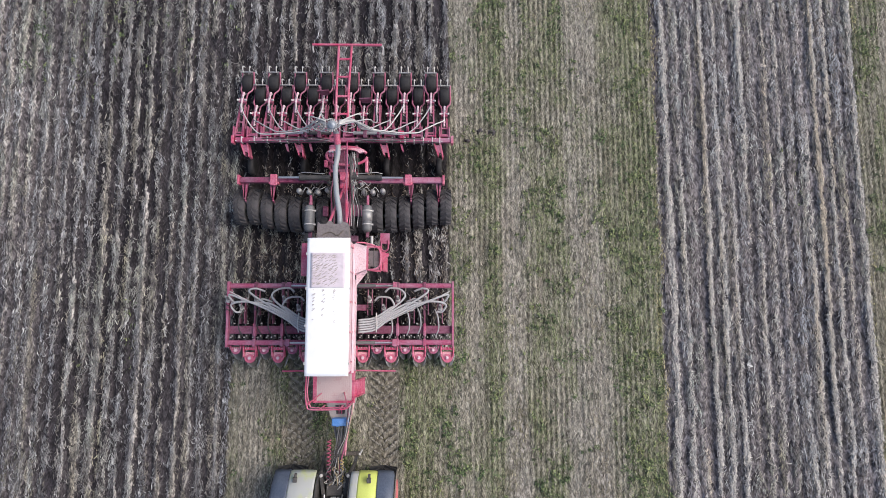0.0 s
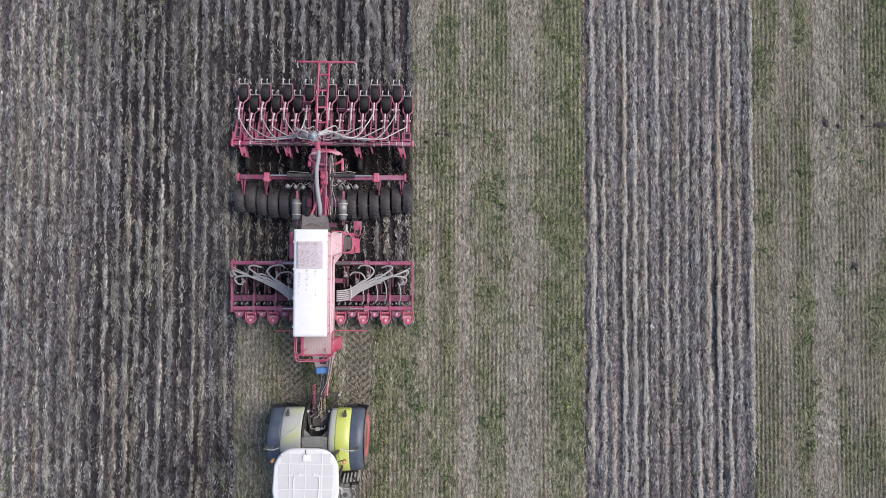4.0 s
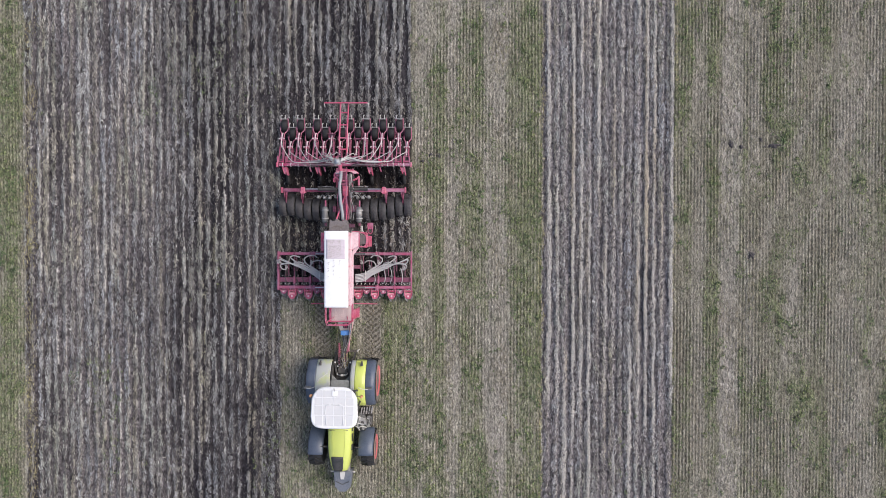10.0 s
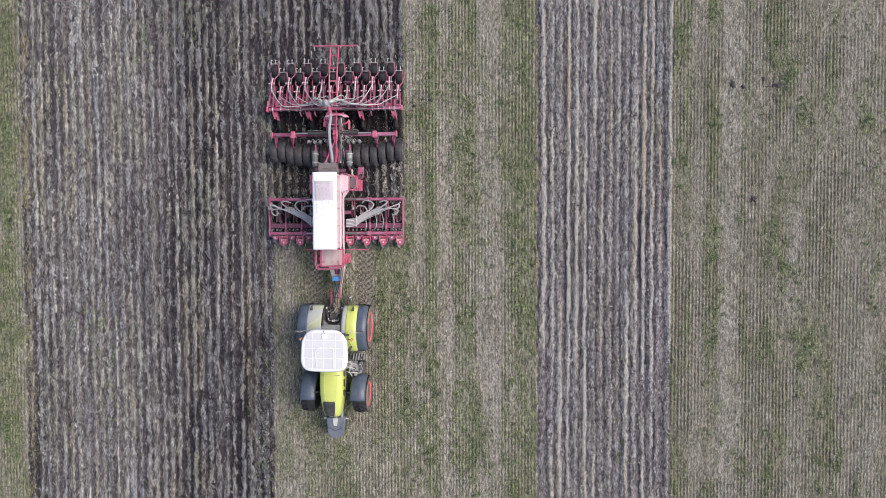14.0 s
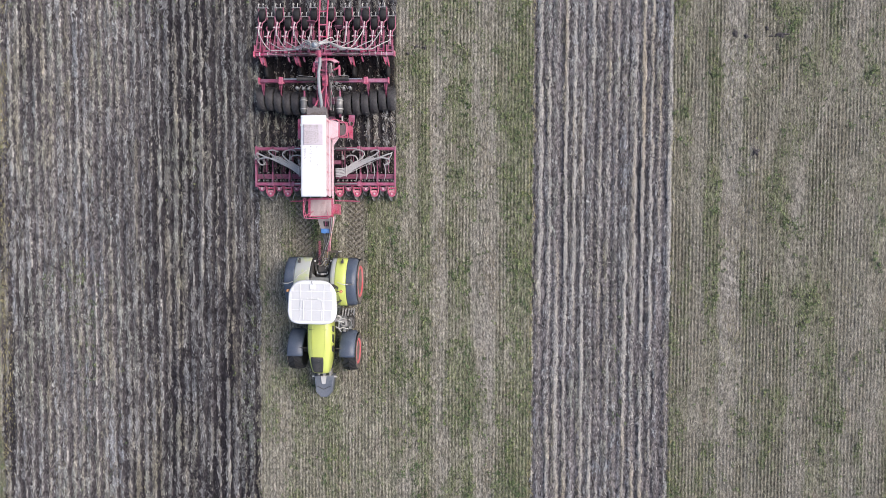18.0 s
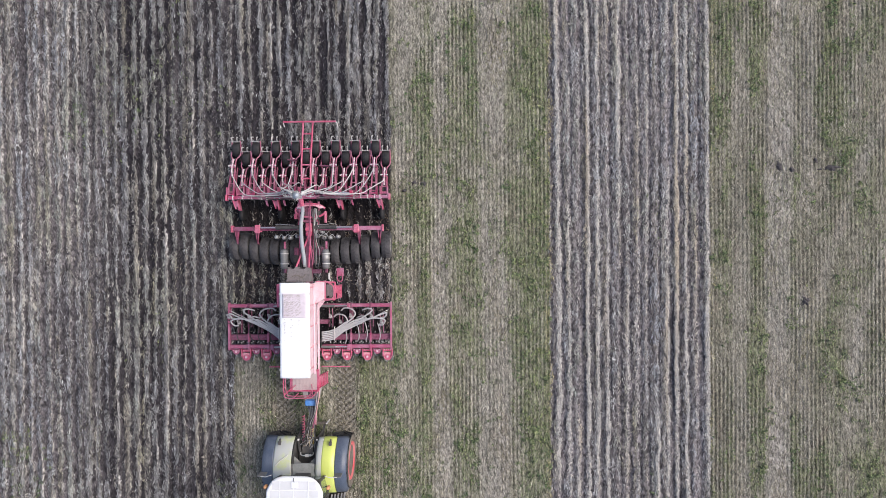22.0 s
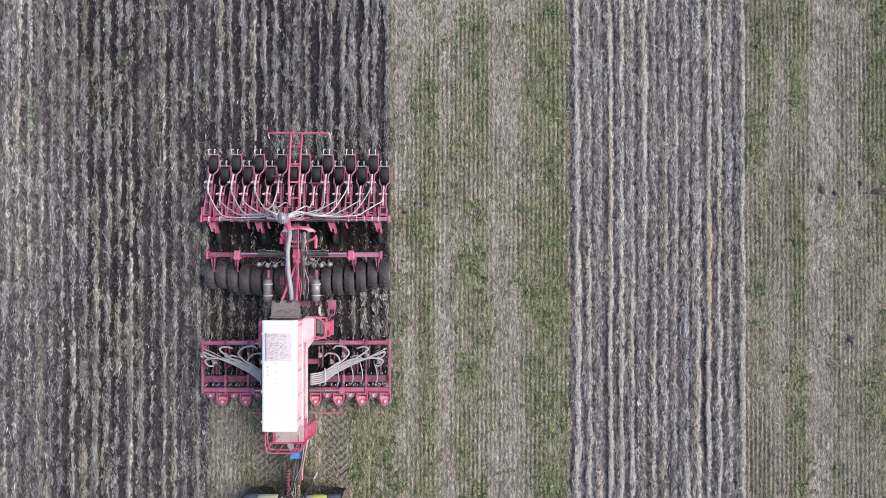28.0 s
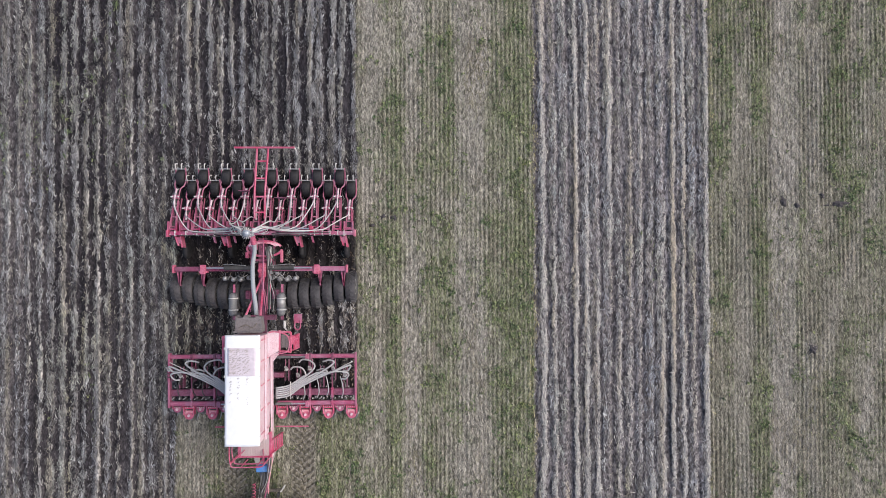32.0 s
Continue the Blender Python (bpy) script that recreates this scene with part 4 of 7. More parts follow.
# seed hoses from the hopper to the tines
for s in (-1, 1):
    for i in range(6):
        ends = [(2.78, 1.18), (2.72, 0.92), (2.15, 1.30), (1.95, 1.02), (1.45, 1.33), (1.18, 1.10)][i]
        ex, ey = s * ends[0], ends[1]
        y0 = 0.26 + 0.062 * i
        mid = 0.60 + 0.056 * i
        z = 1.32 - 0.012 * i
        pts = [(s * 0.55, y0, 1.45), (s * 0.95, y0 + 0.06, z + 0.06), (s * 1.35, mid, z + 0.02)]
        if i < 2:
            pts += [(s * 1.95, mid + 0.30, z), (s * 2.45, mid + 0.50 - 0.1 * i, z), (ex + s * 0.08, ey + 0.06, 1.24), (ex, ey - 0.12, 1.16), (ex - s * 0.16, ey - 0.14, 1.12)]
        elif i < 4:
            pts += [(s * 1.8, mid + 0.24, z), (ex + s * 0.18, ey + 0.0, 1.26), (ex + s * 0.05, ey + 0.10, 1.2), (ex - s * 0.18, ey + 0.03, 1.1)]
        else:
            pts += [(ex + s * 0.28, ey - 0.16, 1.28), (ex + s * 0.16, ey + 0.04, 1.22), (ex - s * 0.12, ey + 0.08, 1.12), (ex - s * 0.25, ey - 0.02, 1.08)]
        part("seed_hose", hose(B(), pts, 0.027, 8), HOSE, drill, "pale grey ribbed seed hose")
    part("hose_strap", hose(B(), [(s * 1.0, 0.26, 1.38), (s * 1.02, 0.50, 1.44), (s * 1.0, 0.76, 1.38)], 0.018, 6, 3), PALE, drill, "pale strap round the hoses")
    for x, y in ((2.52, 0.6), (1.75, 0.62), (1.3, 0.55), (2.05, 0.66)):
        part("feed_tube", hose(B(), [(s * x, y + 0.25, 1.08), (s * (x + 0.08), y + 0.05, 1.18), (s * (x + 0.10), y - 0.25, 1.12), (s * (x + 0.02), y - 0.46, 1.0)], 0.017, 6, 5), BLACK if s < 0 else HOSE, drill)

# packer: sixteen tyres on one axle, its frame and rams
TY = [3.70, 3.70, 3.59, 3.51, 3.49, 3.48, 3.48, 3.48, 3.48, 3.48, 3.48, 3.49, 3.51, 3.59, 3.70, 3.70]
R0 = 0.49
tyre0 = part("packer_tyre", lugs(lathe(B(), [(0.24, -0.12), (0.36, -0.155), (0.43, -0.158), (0.466, -0.13), (0.480, -0.06), (0.480, 0.06), (0.466, 0.13), (0.43, 0.158), (0.36, 0.155), (0.24, 0.12)], (-2.81, TY[0], R0 + 0.01), 32), (-2.81, TY[0], R0 + 0.01), 0.478, 0.315, 20, 0.040, 0.05, 0.24), RUBBER, drill, "worn black packer tyre with chevron tread")
part("rim", lathe(B(), [(0.05, -0.10), (0.23, -0.10), (0.25, -0.13), (0.25, 0.13), (0.23, 0.10), (0.05, 0.10)], (-2.81, TY[0], R0 + 0.01), 20), PALE, tyre0, "pale steel rim")
for k in range(1, 16):
    repeat(tyre0, drill, (0.375 * k, TY[k] - TY[0], 0))
for x0, x1, y in ((-2.95, -2.2, 3.66), (-2.2, 2.2, 3.45), (2.2, 2.95, 3.66)):
    part("packer_axle", rod(B(), (x0, y, 0.5), (x1, y, 0.5), 0.05, 12), STEEL, drill)
for s in (-1, 1):
    # darker red on the left bar: the drill's shaded side put into the paint
    bar = part("packer_bar", box(B(), min(s * 0.35, s * 2.72), max(s * 0.35, s * 2.72), 4.19, 4.34, 1.06, 1.20, 0.012), RED_DULL if s < 0 else RED, drill, "dusty red packer cross bar")
    part("end_cap", box(B(), s * 2.75 - 0.03, s * 2.75 + 0.03, 4.14, 4.39, 1.03, 1.25, 0.01), RED_CLEAN, bar)
    part("bar_clamp", bolts(box(box(B(), s * 1.80 - 0.09, s * 1.80 + 0.09, 4.10, 4.40, 1.19, 1.28, 0.015), s * 1.80 - 0.13, s * 1.80 + 0.13, 4.14, 4.2, 1.1, 1.26, 0.01), [(s * 1.80 + a, b, 1.28) for a in (-0.06, 0.06) for b in (4.15, 4.35)]), RED_CLEAN, bar)
    for x in (1.87, 2.62):
        part("packer_arm", slab(slab(B(), [(s * x - 0.08, 4.20), (s * x + 0.08, 4.20), (s * x + 0.018, 3.80), (s * x - 0.018, 3.80)], 0.98, 1.06), [(4.2, 1.06), (3.78, 1.06), (3.70, 0.5), (3.62, 0.5), (3.72, 0.98), (4.2, 0.90)], s * x - 0.018, s * x + 0.018, "x"), RED, bar)
    ram = part("packer_ram", rod(rod(B(), (s * 0.28, 4.30, 1.32), (s * 1.06, 4.30, 1.32), 0.07, 14), (s * 0.94, 4.30, 1.32), (s * 1.10, 4.30, 1.32), 0.082, 14), BLACK, drill, "dark hydraulic ram barrel")
    part("ram_rod", rod(B(), (s * 1.08, 4.30, 1.32), (s * 1.66, 4.30, 1.31), 0.028, 10), BRIGHT, ram, "bright ram rod")
    part("ram_pipe", hose(B(), [(s * 0.40, 4.38, 1.40), (s * 0.75, 4.40, 1.42), (s * 0.95, 4.42, 1.40), (s * 1.12, 4.40, 1.34)], 0.011, 6), STEEL, ram, "dull hydraulic pipe")
    # compressed-air tank and its fittings
    tank = part("air_tank", B(), GREY, drill, "grey compressed-air tank lying lengthwise")
    bm = B()
    prof = [(0.02, 0.0), (0.08, 0.015), (0.118, 0.05), (0.13, 0.10), (0.13, 0.62), (0.118, 0.67), (0.08, 0.705), (0.02, 0.72)]
    lathe(bm, prof, (0, 0, 0), 24)
    bmesh.ops.transform(bm, verts=bm.verts, matrix=Matrix.Translation((s * 0.75, 2.85, 1.55)) @ Matrix.Rotation(radians(90), 4, "Z"))
    bmesh.ops.recalc_face_normals(bm, faces=bm.faces)
    bm.to_mesh(tank.data)
    bm.free()
    for y in (3.10, 3.46):
        bm = lathe(B(), [(0.130, -0.012), (0.139, -0.012), (0.139, 0.012), (0.130, 0.012)], (0, 0, 0), 24)
        bmesh.ops.transform(bm, verts=bm.verts, matrix=Matrix.Translation((s * 0.75, y - 0.05, 1.55)) @ Matrix.Rotation(radians(90), 4, "Z"))
        box(bm, s * 0.75 + 0.12, s * 0.75 + 0.16, y - 0.07, y - 0.03, 1.53, 1.58)
        part("tank_band", bm, PALE, tank)
    if s > 0:
        bm = lathe(B(), [(0.128, 0.0), (0.134, 0.0), (0.134, 0.27), (0.128, 0.27)], (0, 0, 0), 24)
        bmesh.ops.transform(bm, verts=bm.verts, matrix=Matrix.Translation((s * 0.75, 3.14, 1.55)) @ Matrix.Rotation(radians(90), 4, "Z"))
        part("tank_sleeve", bm, STEEL, tank, "pale worn half of the tank")
    part("tank_bracket", box(B(), s * 0.75 - 0.04, s * 0.75 + 0.04, 2.72, 2.88, 1.36, 1.48, 0.01), RED_DULL, tank)
    part("tank_bracket", box(B(), s * 0.75 - 0.03, s * 0.75 + 0.03, 3.58, 3.84, 1.36, 1.48, 0.01), RED, tank)
    for x, y in ((1.12, 3.96), (0.85, 3.93), (0.62, 3.93), (0.36, 3.98)):
        can = part("accumulator", ball(rod(B(), (s * x, y, 1.0), (s * x, y, 1.20), 0.07, 12), (s * x, y, 1.20), 0.078, 12), STEEL, drill, "small round pressure accumulator")
    part("air_line", hose(B(), [(s * 1.02, 3.98, 1.2), (s * 0.92, 4.10, 1.26), (s * 0.80, 4.0, 1.25), (s * 0.70, 4.10, 1.27), (s * 0.55, 4.05, 1.26), (s * 0.40, 4.14, 1.2)], 0.010, 6), HOSE, drill)
    part("air_line", hose(B(), [(s * 0.75, 3.7, 1.35), (s * 0.70, 3.85, 1.42), (s * 0.66, 4.0, 1.3)], 0.015, 6), BLACK, drill)
part("valve_block", box(B(), 0.35, 0.55, 3.35, 3.65, 0.95, 1.12, 0.012), RED_DULL, drill)
part("valve_block", box(B(), -0.5, -0.36, 3.35, 3.62, 0.95, 1.10, 0.012), RED_DULL, drill)
part("guard_bracket", slab(hose(B(), [(1.10, 2.66, 1.2), (1.10, 2.46, 1.25), (1.20, 2.38, 1.25), (1.28, 2.46, 1.25), (1.27, 2.68, 1.2)], 0.022, 6), [(1.06, 2.60), (1.31, 2.58), (1.31, 2.87), (1.07, 2.87)], 1.1, 1.2), RED, drill)
part("dark_box", box(B(), -1.0, -0.72, 2.68, 2.9, 0.8, 1.0, 0.012), BLACK, drill)
part("pivot_post", rod(box(B(), -0.02, 0.22, 4.05, 4.5, 1.0, 1.35, 0.02), (0.10, 4.28, 1.3), (0.10, 4.28, 1.62), 0.07, 12), RED_CLEAN, drill)

# sowing bar with sixteen row units
bar = part("sowing_bar", box(B(), -2.94, 2.99, 5.335, 5.465, 1.0, 1.14, 0.03), RED, drill, "dusty red sowing cross bar")
for x in (-2.75, -2.4, -2.05, -1.7, -1.5, -1.2, 1.35, 1.7, 1.95, 2.2, 2.45, 2.65):
    part("bar_strap", box(B(), x - 0.016, x + 0.016, 5.315, 5.485, 0.985, 1.155, 0.004), PALE if abs(x) > 1.4 else STEEL, bar, "pale clamp strap")
for s in (-1, 1):
    part("end_cap", box(B(), s * 2.99 - 0.035, s * 2.99 + 0.035, 5.29, 5.51, 0.97, 1.18, 0.01), RED_CLEAN, bar)
    ram = part("sowing_ram", rod(B(), (s * 0.30, 5.56, 1.22), (s * 1.05, 5.56, 1.22), 0.05, 12), BLACK if s < 0 else STEEL, drill, "grey hydraulic ram barrel")
    part("ram_rod", rod(B(), (s * 1.05, 5.555, 1.22), (s * 1.55, 5.54, 1.2), 0.024, 10), BRIGHT, ram, "bright ram rod")


for s in (-1, 1):
    for x, w in ((0.62, 0.05), (0.98, 0.04), (1.62, 0.06)):
        part("ram_bracket", bolts(box(B(), s * x - w, s * x + w, 5.42, 5.62, 1.12, 1.27, 0.01), [(s * x + a, 5.52, 1.27) for a in (-0.02, 0.02)], 0.014, 0.02), RED_DULL if x < 1 else RED_CLEAN, bar, "dull red ram bracket")
    for q in range(3):
        part("bar_pipe", hose(B(), [(s * 0.34, 5.31 + 0.04 * q, 1.17), (s * 0.75, 5.36 + 0.035 * q, 1.20), (s * (1.1 + 0.3 * q), 5.33 + 0.05 * q, 1.18), (s * (1.5 + 0.35 * q), 5.36 + 0.03 * q, 1.16)], 0.012, 6), (BLACK, STEEL, BLACK)[q], bar, "thin hydraulic pipe along the bar")
bolt = part("bar_bolt", bolts(B(), [(-2.9, 5.36, 1.14)], 0.016, 0.02), PALE, bar, "pale bolt head")
for k in range(1, 32):
    if not 11 < k < 20:
        repeat(bolt, bar, (0.187 * k, 0.08 * (k % 2), 0))
for s in (-1, 1):
    part("bar_hose", hose(B(), [(s * 0.45, 5.30, 1.16), (s * 0.9, 5.33, 1.19), (s * 1.5, 5.30, 1.17), (s * 2.1, 5.34, 1.18), (s * 2.6, 5.32, 1.16)], 0.011, 6), BLACK, bar)

def row_unit(parent, x, shift):
    """Arms, press wheel with fork and scraper, seed tube and setting handles; shift: how far the wheel sits forward."""
    yb, yw = 5.5, 7.30 - shift
    ym = yw - 0.72
    arm = part("row_unit", B(), PINK_STEEL, parent, "dust-coated red sowing row unit")
    bm = B()
    for s in (-1, 1):
        beam(bm, (x + s * 0.095, yb, 1.0), (x + s * 0.065, ym - 0.1, 0.70), 0.038, 0.10)
        beam(bm, (x + s * 0.10, yb, 0.82), (x + s * 0.085, ym, 0.48), 0.024, 0.06)
        beam(bm, (x + s * 0.13, yb - 0.02, 0.9), (x + s * 0.13, yb + 0.08, 0.9), 0.04, 0.24)
    for t in (0.12, 0.42, 0.72, 0.98):
        y = yb + (ym - yb) * t
        z = 1.0 - 0.34 * t
        beam(bm, (x - 0.09, y, z + 0.03), (x + 0.09, y, z + 0.03), 0.035, 0.05)
    bm.to_mesh(arm.data)
    bm.free()
    bm = B()
    for s in (-1, 1):
        wide = 0.175 if s > 0 else 0.15
        hose(bm, [(x + s * 0.05, ym - 0.15, 0.70), (x + s * 0.07, ym + 0.22, 0.62), (x + s * 0.09, ym + 0.34, 0.55), (x + s * wide, ym + 0.46, 0.48), (x + s * wide, yw, 0.36), (x + s * wide, yw + 0.30, 0.42)], 0.024, 6, 4)
    fork = part("wheel_fork", bm, PINK_STEEL, arm, "worn pinkish wheel fork")
    part("press_wheel", lugs(lathe(B(), [(0.08, -0.12), (0.20, -0.145), (0.240, -0.135), (0.262, -0.085), (0.268, 0.0), (0.262, 0.085), (0.240, 0.135), (0.20, 0.145), (0.08, 0.12)], (x + 0.01, yw, 0.265), 24), (x + 0.01, yw, 0.265), 0.257, 0.21, 20, 0.011, 0.03, 0.06), RUBBER_CLEAN, arm, "smooth black rubber press wheel")
    part("wheel_hub", rod(B(), (x - 0.13, yw, 0.252), (x + 0.15, yw, 0.252), 0.045, 10), STEEL, arm)
    part("bar_bracket", box(box(box(B(), x - 0.15, x - 0.115, yb - 0.03, yb + 0.30, 0.82, 1.06, 0.006), x + 0.115, x + 0.15, yb - 0.03, yb + 0.30, 0.82, 1.06, 0.006), x - 0.115, x + 0.115, yb + 0.02, yb + 0.07, 0.86, 1.05, 0.004), RED, arm, "red mounting bracket")
    part("link_plate", slab(slab(B(), [(x - 0.05, ym - 0.50), (x + 0.05, ym - 0.50), (x + 0.06, ym - 0.16), (x - 0.06, ym - 0.16)], 0.74, 0.77), [(x - 0.06, ym - 0.05), (x + 0.06, ym - 0.05), (x + 0.04, ym + 0.14), (x - 0.04, ym + 0.14)], 0.68, 0.72), BLACK, arm)
    part("scraper_bar", beam(B(), (x - 0.17, yw + 0.26, 0.50), (x + 0.17, yw + 0.26, 0.50), 0.03, 0.05), STEEL, arm, "dull scraper cross bar")
    for s in (-1, 1):
        part("covering_tine", ball(hose(B(), [(x + s * 0.09, yw + 0.24, 0.52), (x + s * 0.10, yw + 0.34, 0.58), (x + s * 0.095, yw + 0.42, 0.55), (x + s * 0.08, yw + 0.44, 0.42)], 0.015, 6, 3), (x + s * 0.10, yw + 0.39, 0.565), 0.022, 8), PALE, arm, "pale covering tine")
        part("setting_handle", ball(rod(B(), (x + s * 0.05, ym + 0.05, 0.80), (x + s * 0.10, ym + 0.03, 0.84), 0.018, 8), (x + s * 0.115, ym + 0.03, 0.845), 0.030, 8), PALE, arm, "pale round setting handle")
    # black plates added between the arms in place of the shade there
    part("arm_plate", slab(B(), [(x - 0.085, yb + 0.06), (x + 0.085, yb + 0.06), (x + 0.07, yb + 0.34), (x - 0.07, yb + 0.34)], 0.80, 0.84), BLACK, arm, "black plate standing for the shade between the arms")
    part("arm_plate", slab(B(), [(x - 0.07, ym - 0.32), (x + 0.07, ym - 0.32), (x + 0.05, ym + 0.02), (x - 0.05, ym + 0.02)], 0.68, 0.72), BLACK, arm, "black plate standing for the shade between the arms")
    part("pressure_tube", rod(rod(B(), (x - 0.005, ym - 0.34, 0.86), (x, ym + 0.02, 0.84), 0.024, 10), (x, ym + 0.02, 0.84), (x + 0.01, ym + 0.30, 0.70), 0.03, 10), PINK_PALE, arm, "pale dusty pressure tube")
    part("pivot_block", box(B(), x - 0.10, x + 0.10, ym - 0.03, ym + 0.09, 0.72, 0.82, 0.02), PINK_STEEL, arm)
    part("seed_tube", hose(B(), [(x, ym + 0.34, 0.5), (x + 0.01, ym + 0.16, 0.78), (x - 0.01, ym - 0.04, 0.84), (x, ym - 0.22, 0.78)], 0.018, 7), STEEL, arm, "steel seed tube")
    bm = B()
    hose(bm, [(x + 0.035 * math.cos(a), ym - 0.42 + 0.018 * a, 0.80 + 0.035 * math.sin(a)) for a in range(0, 16)], 0.009, 5, 2)
    part("pressure_spring", bm, STEEL, arm)
    return arm


X0 = -2.86
unit_long = row_unit(drill, X0, 0.0)
unit_short = row_unit(drill, X0 + 0.376, 0.38)
for k in range(2, 16):
    repeat(unit_short if k % 2 else unit_long, drill, (0.376 * (k - k % 2), 0, 0))
for x, y in ((-0.55, 6.62), (0.60, 6.40)):
    part("unit_sensor", slab(B(), [(x - 0.17, 1.16), (x + 0.17, 1.20), (x + 0.15, 0.92), (x + 0.05, 0.80), (x - 0.10, 0.84)], y + 0.14, y + 0.165, "y"), RED_DULL, drill, "upright dusty red sensor plate")
for x in (-2.7, -1.22, 1.12, 2.6):
    dw = part("depth_arm", slab(slab(B(), [(x - 0.12, 5.34), (x - 0.08, 5.34), (x + 0.04, 5.02), (x + 0.0, 5.00)], 0.75, 0.98), [(x + 0.05, 5.34), (x + 0.09, 5.34), (x + 0.16, 4.97), (x + 0.12, 4.95)], 0.70, 0.98), RED_CLEAN, drill)
    part("cross_plate", slab(B(), [(x - 0.09, 5.30), (x + 0.06, 5.30), (x + 0.12, 5.08), (x + 0.0, 5.10)], 0.92, 0.96), RED, dw)
    part("depth_wheel", lathe(B(), [(0.06, -0.05), (0.22, -0.08), (0.25, -0.05), (0.26, 0), (0.25, 0.05), (0.22, 0.08), (0.06, 0.05)], (x + 0.03, 4.86, 0.26), 22), RUBBER_CLEAN, dw, "small dark depth wheel")
for x in (-1.55, -0.9, 1.6):
    part("hook_lug", slab(B(), [(x - 0.04, 5.32), (x + 0.02, 5.32), (x + 0.07, 5.10), (x + 0.02, 5.12)], 0.9, 1.0), RED, drill)

# distributor head with its hoses and the air pipe
head = part("distributor_head", lathe(B(), [(0.015, 0.15), (0.03, 0.148), (0.035, 0.12), (0.07, 0.11), (0.10, 0.08), (0.115, 0.03), (0.115, -0.05), (0.095, -0.10), (0.07, -0.40)], (0, 0, 0), 20), HEAD, drill, "blue-grey round distributor head")
head.data.transform(Matrix.Translation((-0.05, 5.41, 2.50)) @ Matrix.Rotation(radians(-90), 4, "Y"))
head.data.update()
bm = B()
for k in range(16):
    a = 2 * math.pi * k / 16
    rod(bm, (-0.05 + 0.09 * math.cos(a), 5.41 + 0.09 * math.sin(a), 2.52), (-0.05 + 0.17 * math.cos(a), 5.41 + 0.17 * math.sin(a), 2.49), 0.02, 6)
part("outlet_ring", bm, STEEL, head, "ring of steel outlet stubs")
for k in range(16):
    x = X0 + 0.376 * k
    ym = 6.58 - (0.38 if k % 2 else 0.0)
    s = -1 if x < 0 else 1
    reach = min(abs(x), 3.0)
    sag = 0.03 * ((k * 7) % 5) - 0.06
    trunk = 5.66 + 0.018 * ((k * 3) % 6) - (0.03 if s > 0 else 0.02)
    pts = [(-0.05 + s * 0.16, 5.36 + 0.025 * ((k * 5) % 8), 2.50)]
    if reach > 0.9:
        pts += [(s * (0.40 + 0.02 * (k % 4)), trunk - 0.06 + sag * 0.6, 2.30), (s * min(0.9, reach * 0.45), trunk - 0.13 + 0.4 * sag, 1.80)]
        if reach > 1.7:
            pts += [(x - s * 0.85, trunk - 0.12 + 0.2 * sag, 1.42)]
        pts += [(x - s * 0.50, trunk + 0.04, 1.28), (x - s * 0.20, 0.5 * (trunk + ym) - 0.02, 1.12), (x - s * 0.03, ym - 0.16, 0.98), (x, ym - 0.02, 0.87)]
    else:
        pts += [(x * 0.6 + s * 0.25, trunk + 0.06 + sag, 2.3), (x * 0.8 + s * 0.18, trunk + 0.10, 1.8), (x + s * 0.05, trunk + 0.28, 1.3), (x, ym - 0.24, 1.0), (x, ym - 0.02, 0.87)]
    part("row_hose", hose(B(), pts, 0.018, 7), HOSE if k % 3 else PALE, drill, "pale flexible seed hose")
random.seed(21)
for k in range(7):
    s = -1 if k < 5 else 1
    r_ = 0.10 + 0.03 * (k % 3)
    cx, cy = -0.05 + s * (0.26 + 0.05 * (k % 4)), 5.47 + 0.03 * (k % 3)
    part("cable_loop", hose(B(), [(cx + r_ * 1.4 * math.cos(a * 0.8 + k), cy + r_ * 0.7 * math.sin(a * 0.8 + k), 2.2 - 0.04 * a) for a in range(9)], 0.010, 6, 4), PALE if k % 2 else HOSE, drill, "loose loop of pale cable")
pipe = part("air_pipe", hose(B(), [(-0.05, 5.41, 2.15), (-0.01, 5.30, 1.95), (0.0, 4.9, 1.82), (-0.05, 4.45, 1.85), (0.02, 3.8, 2.05), (0.12, 3.25, 2.15), (0.14, 2.95, 2.15)], 0.066, 14), PIPE, drill, "thick ribbed grey air pipe")
part("pipe_collar", rod(rod(B(), (-0.02, 5.33, 2.00), (0.0, 5.10, 1.90), 0.085, 14), (-0.02, 5.35, 2.01), (-0.02, 5.31, 1.995), 0.095, 14), RED_CLEAN, pipe, "bright red pipe collar")
part("side_pipe", hose(B(), [(0.18, 5.3, 1.5), (0.2, 4.6, 1.55), (0.22, 4.0, 1.7), (0.3, 3.2, 1.8)], 0.022, 7), RED, drill)
part("side_pipe", hose(B(), [(0.26, 5.0, 1.35), (0.28, 4.4, 1.4), (0.34, 3.7, 1.5), (0.42, 2.9, 1.7)], 0.018, 7), BLACK, drill)
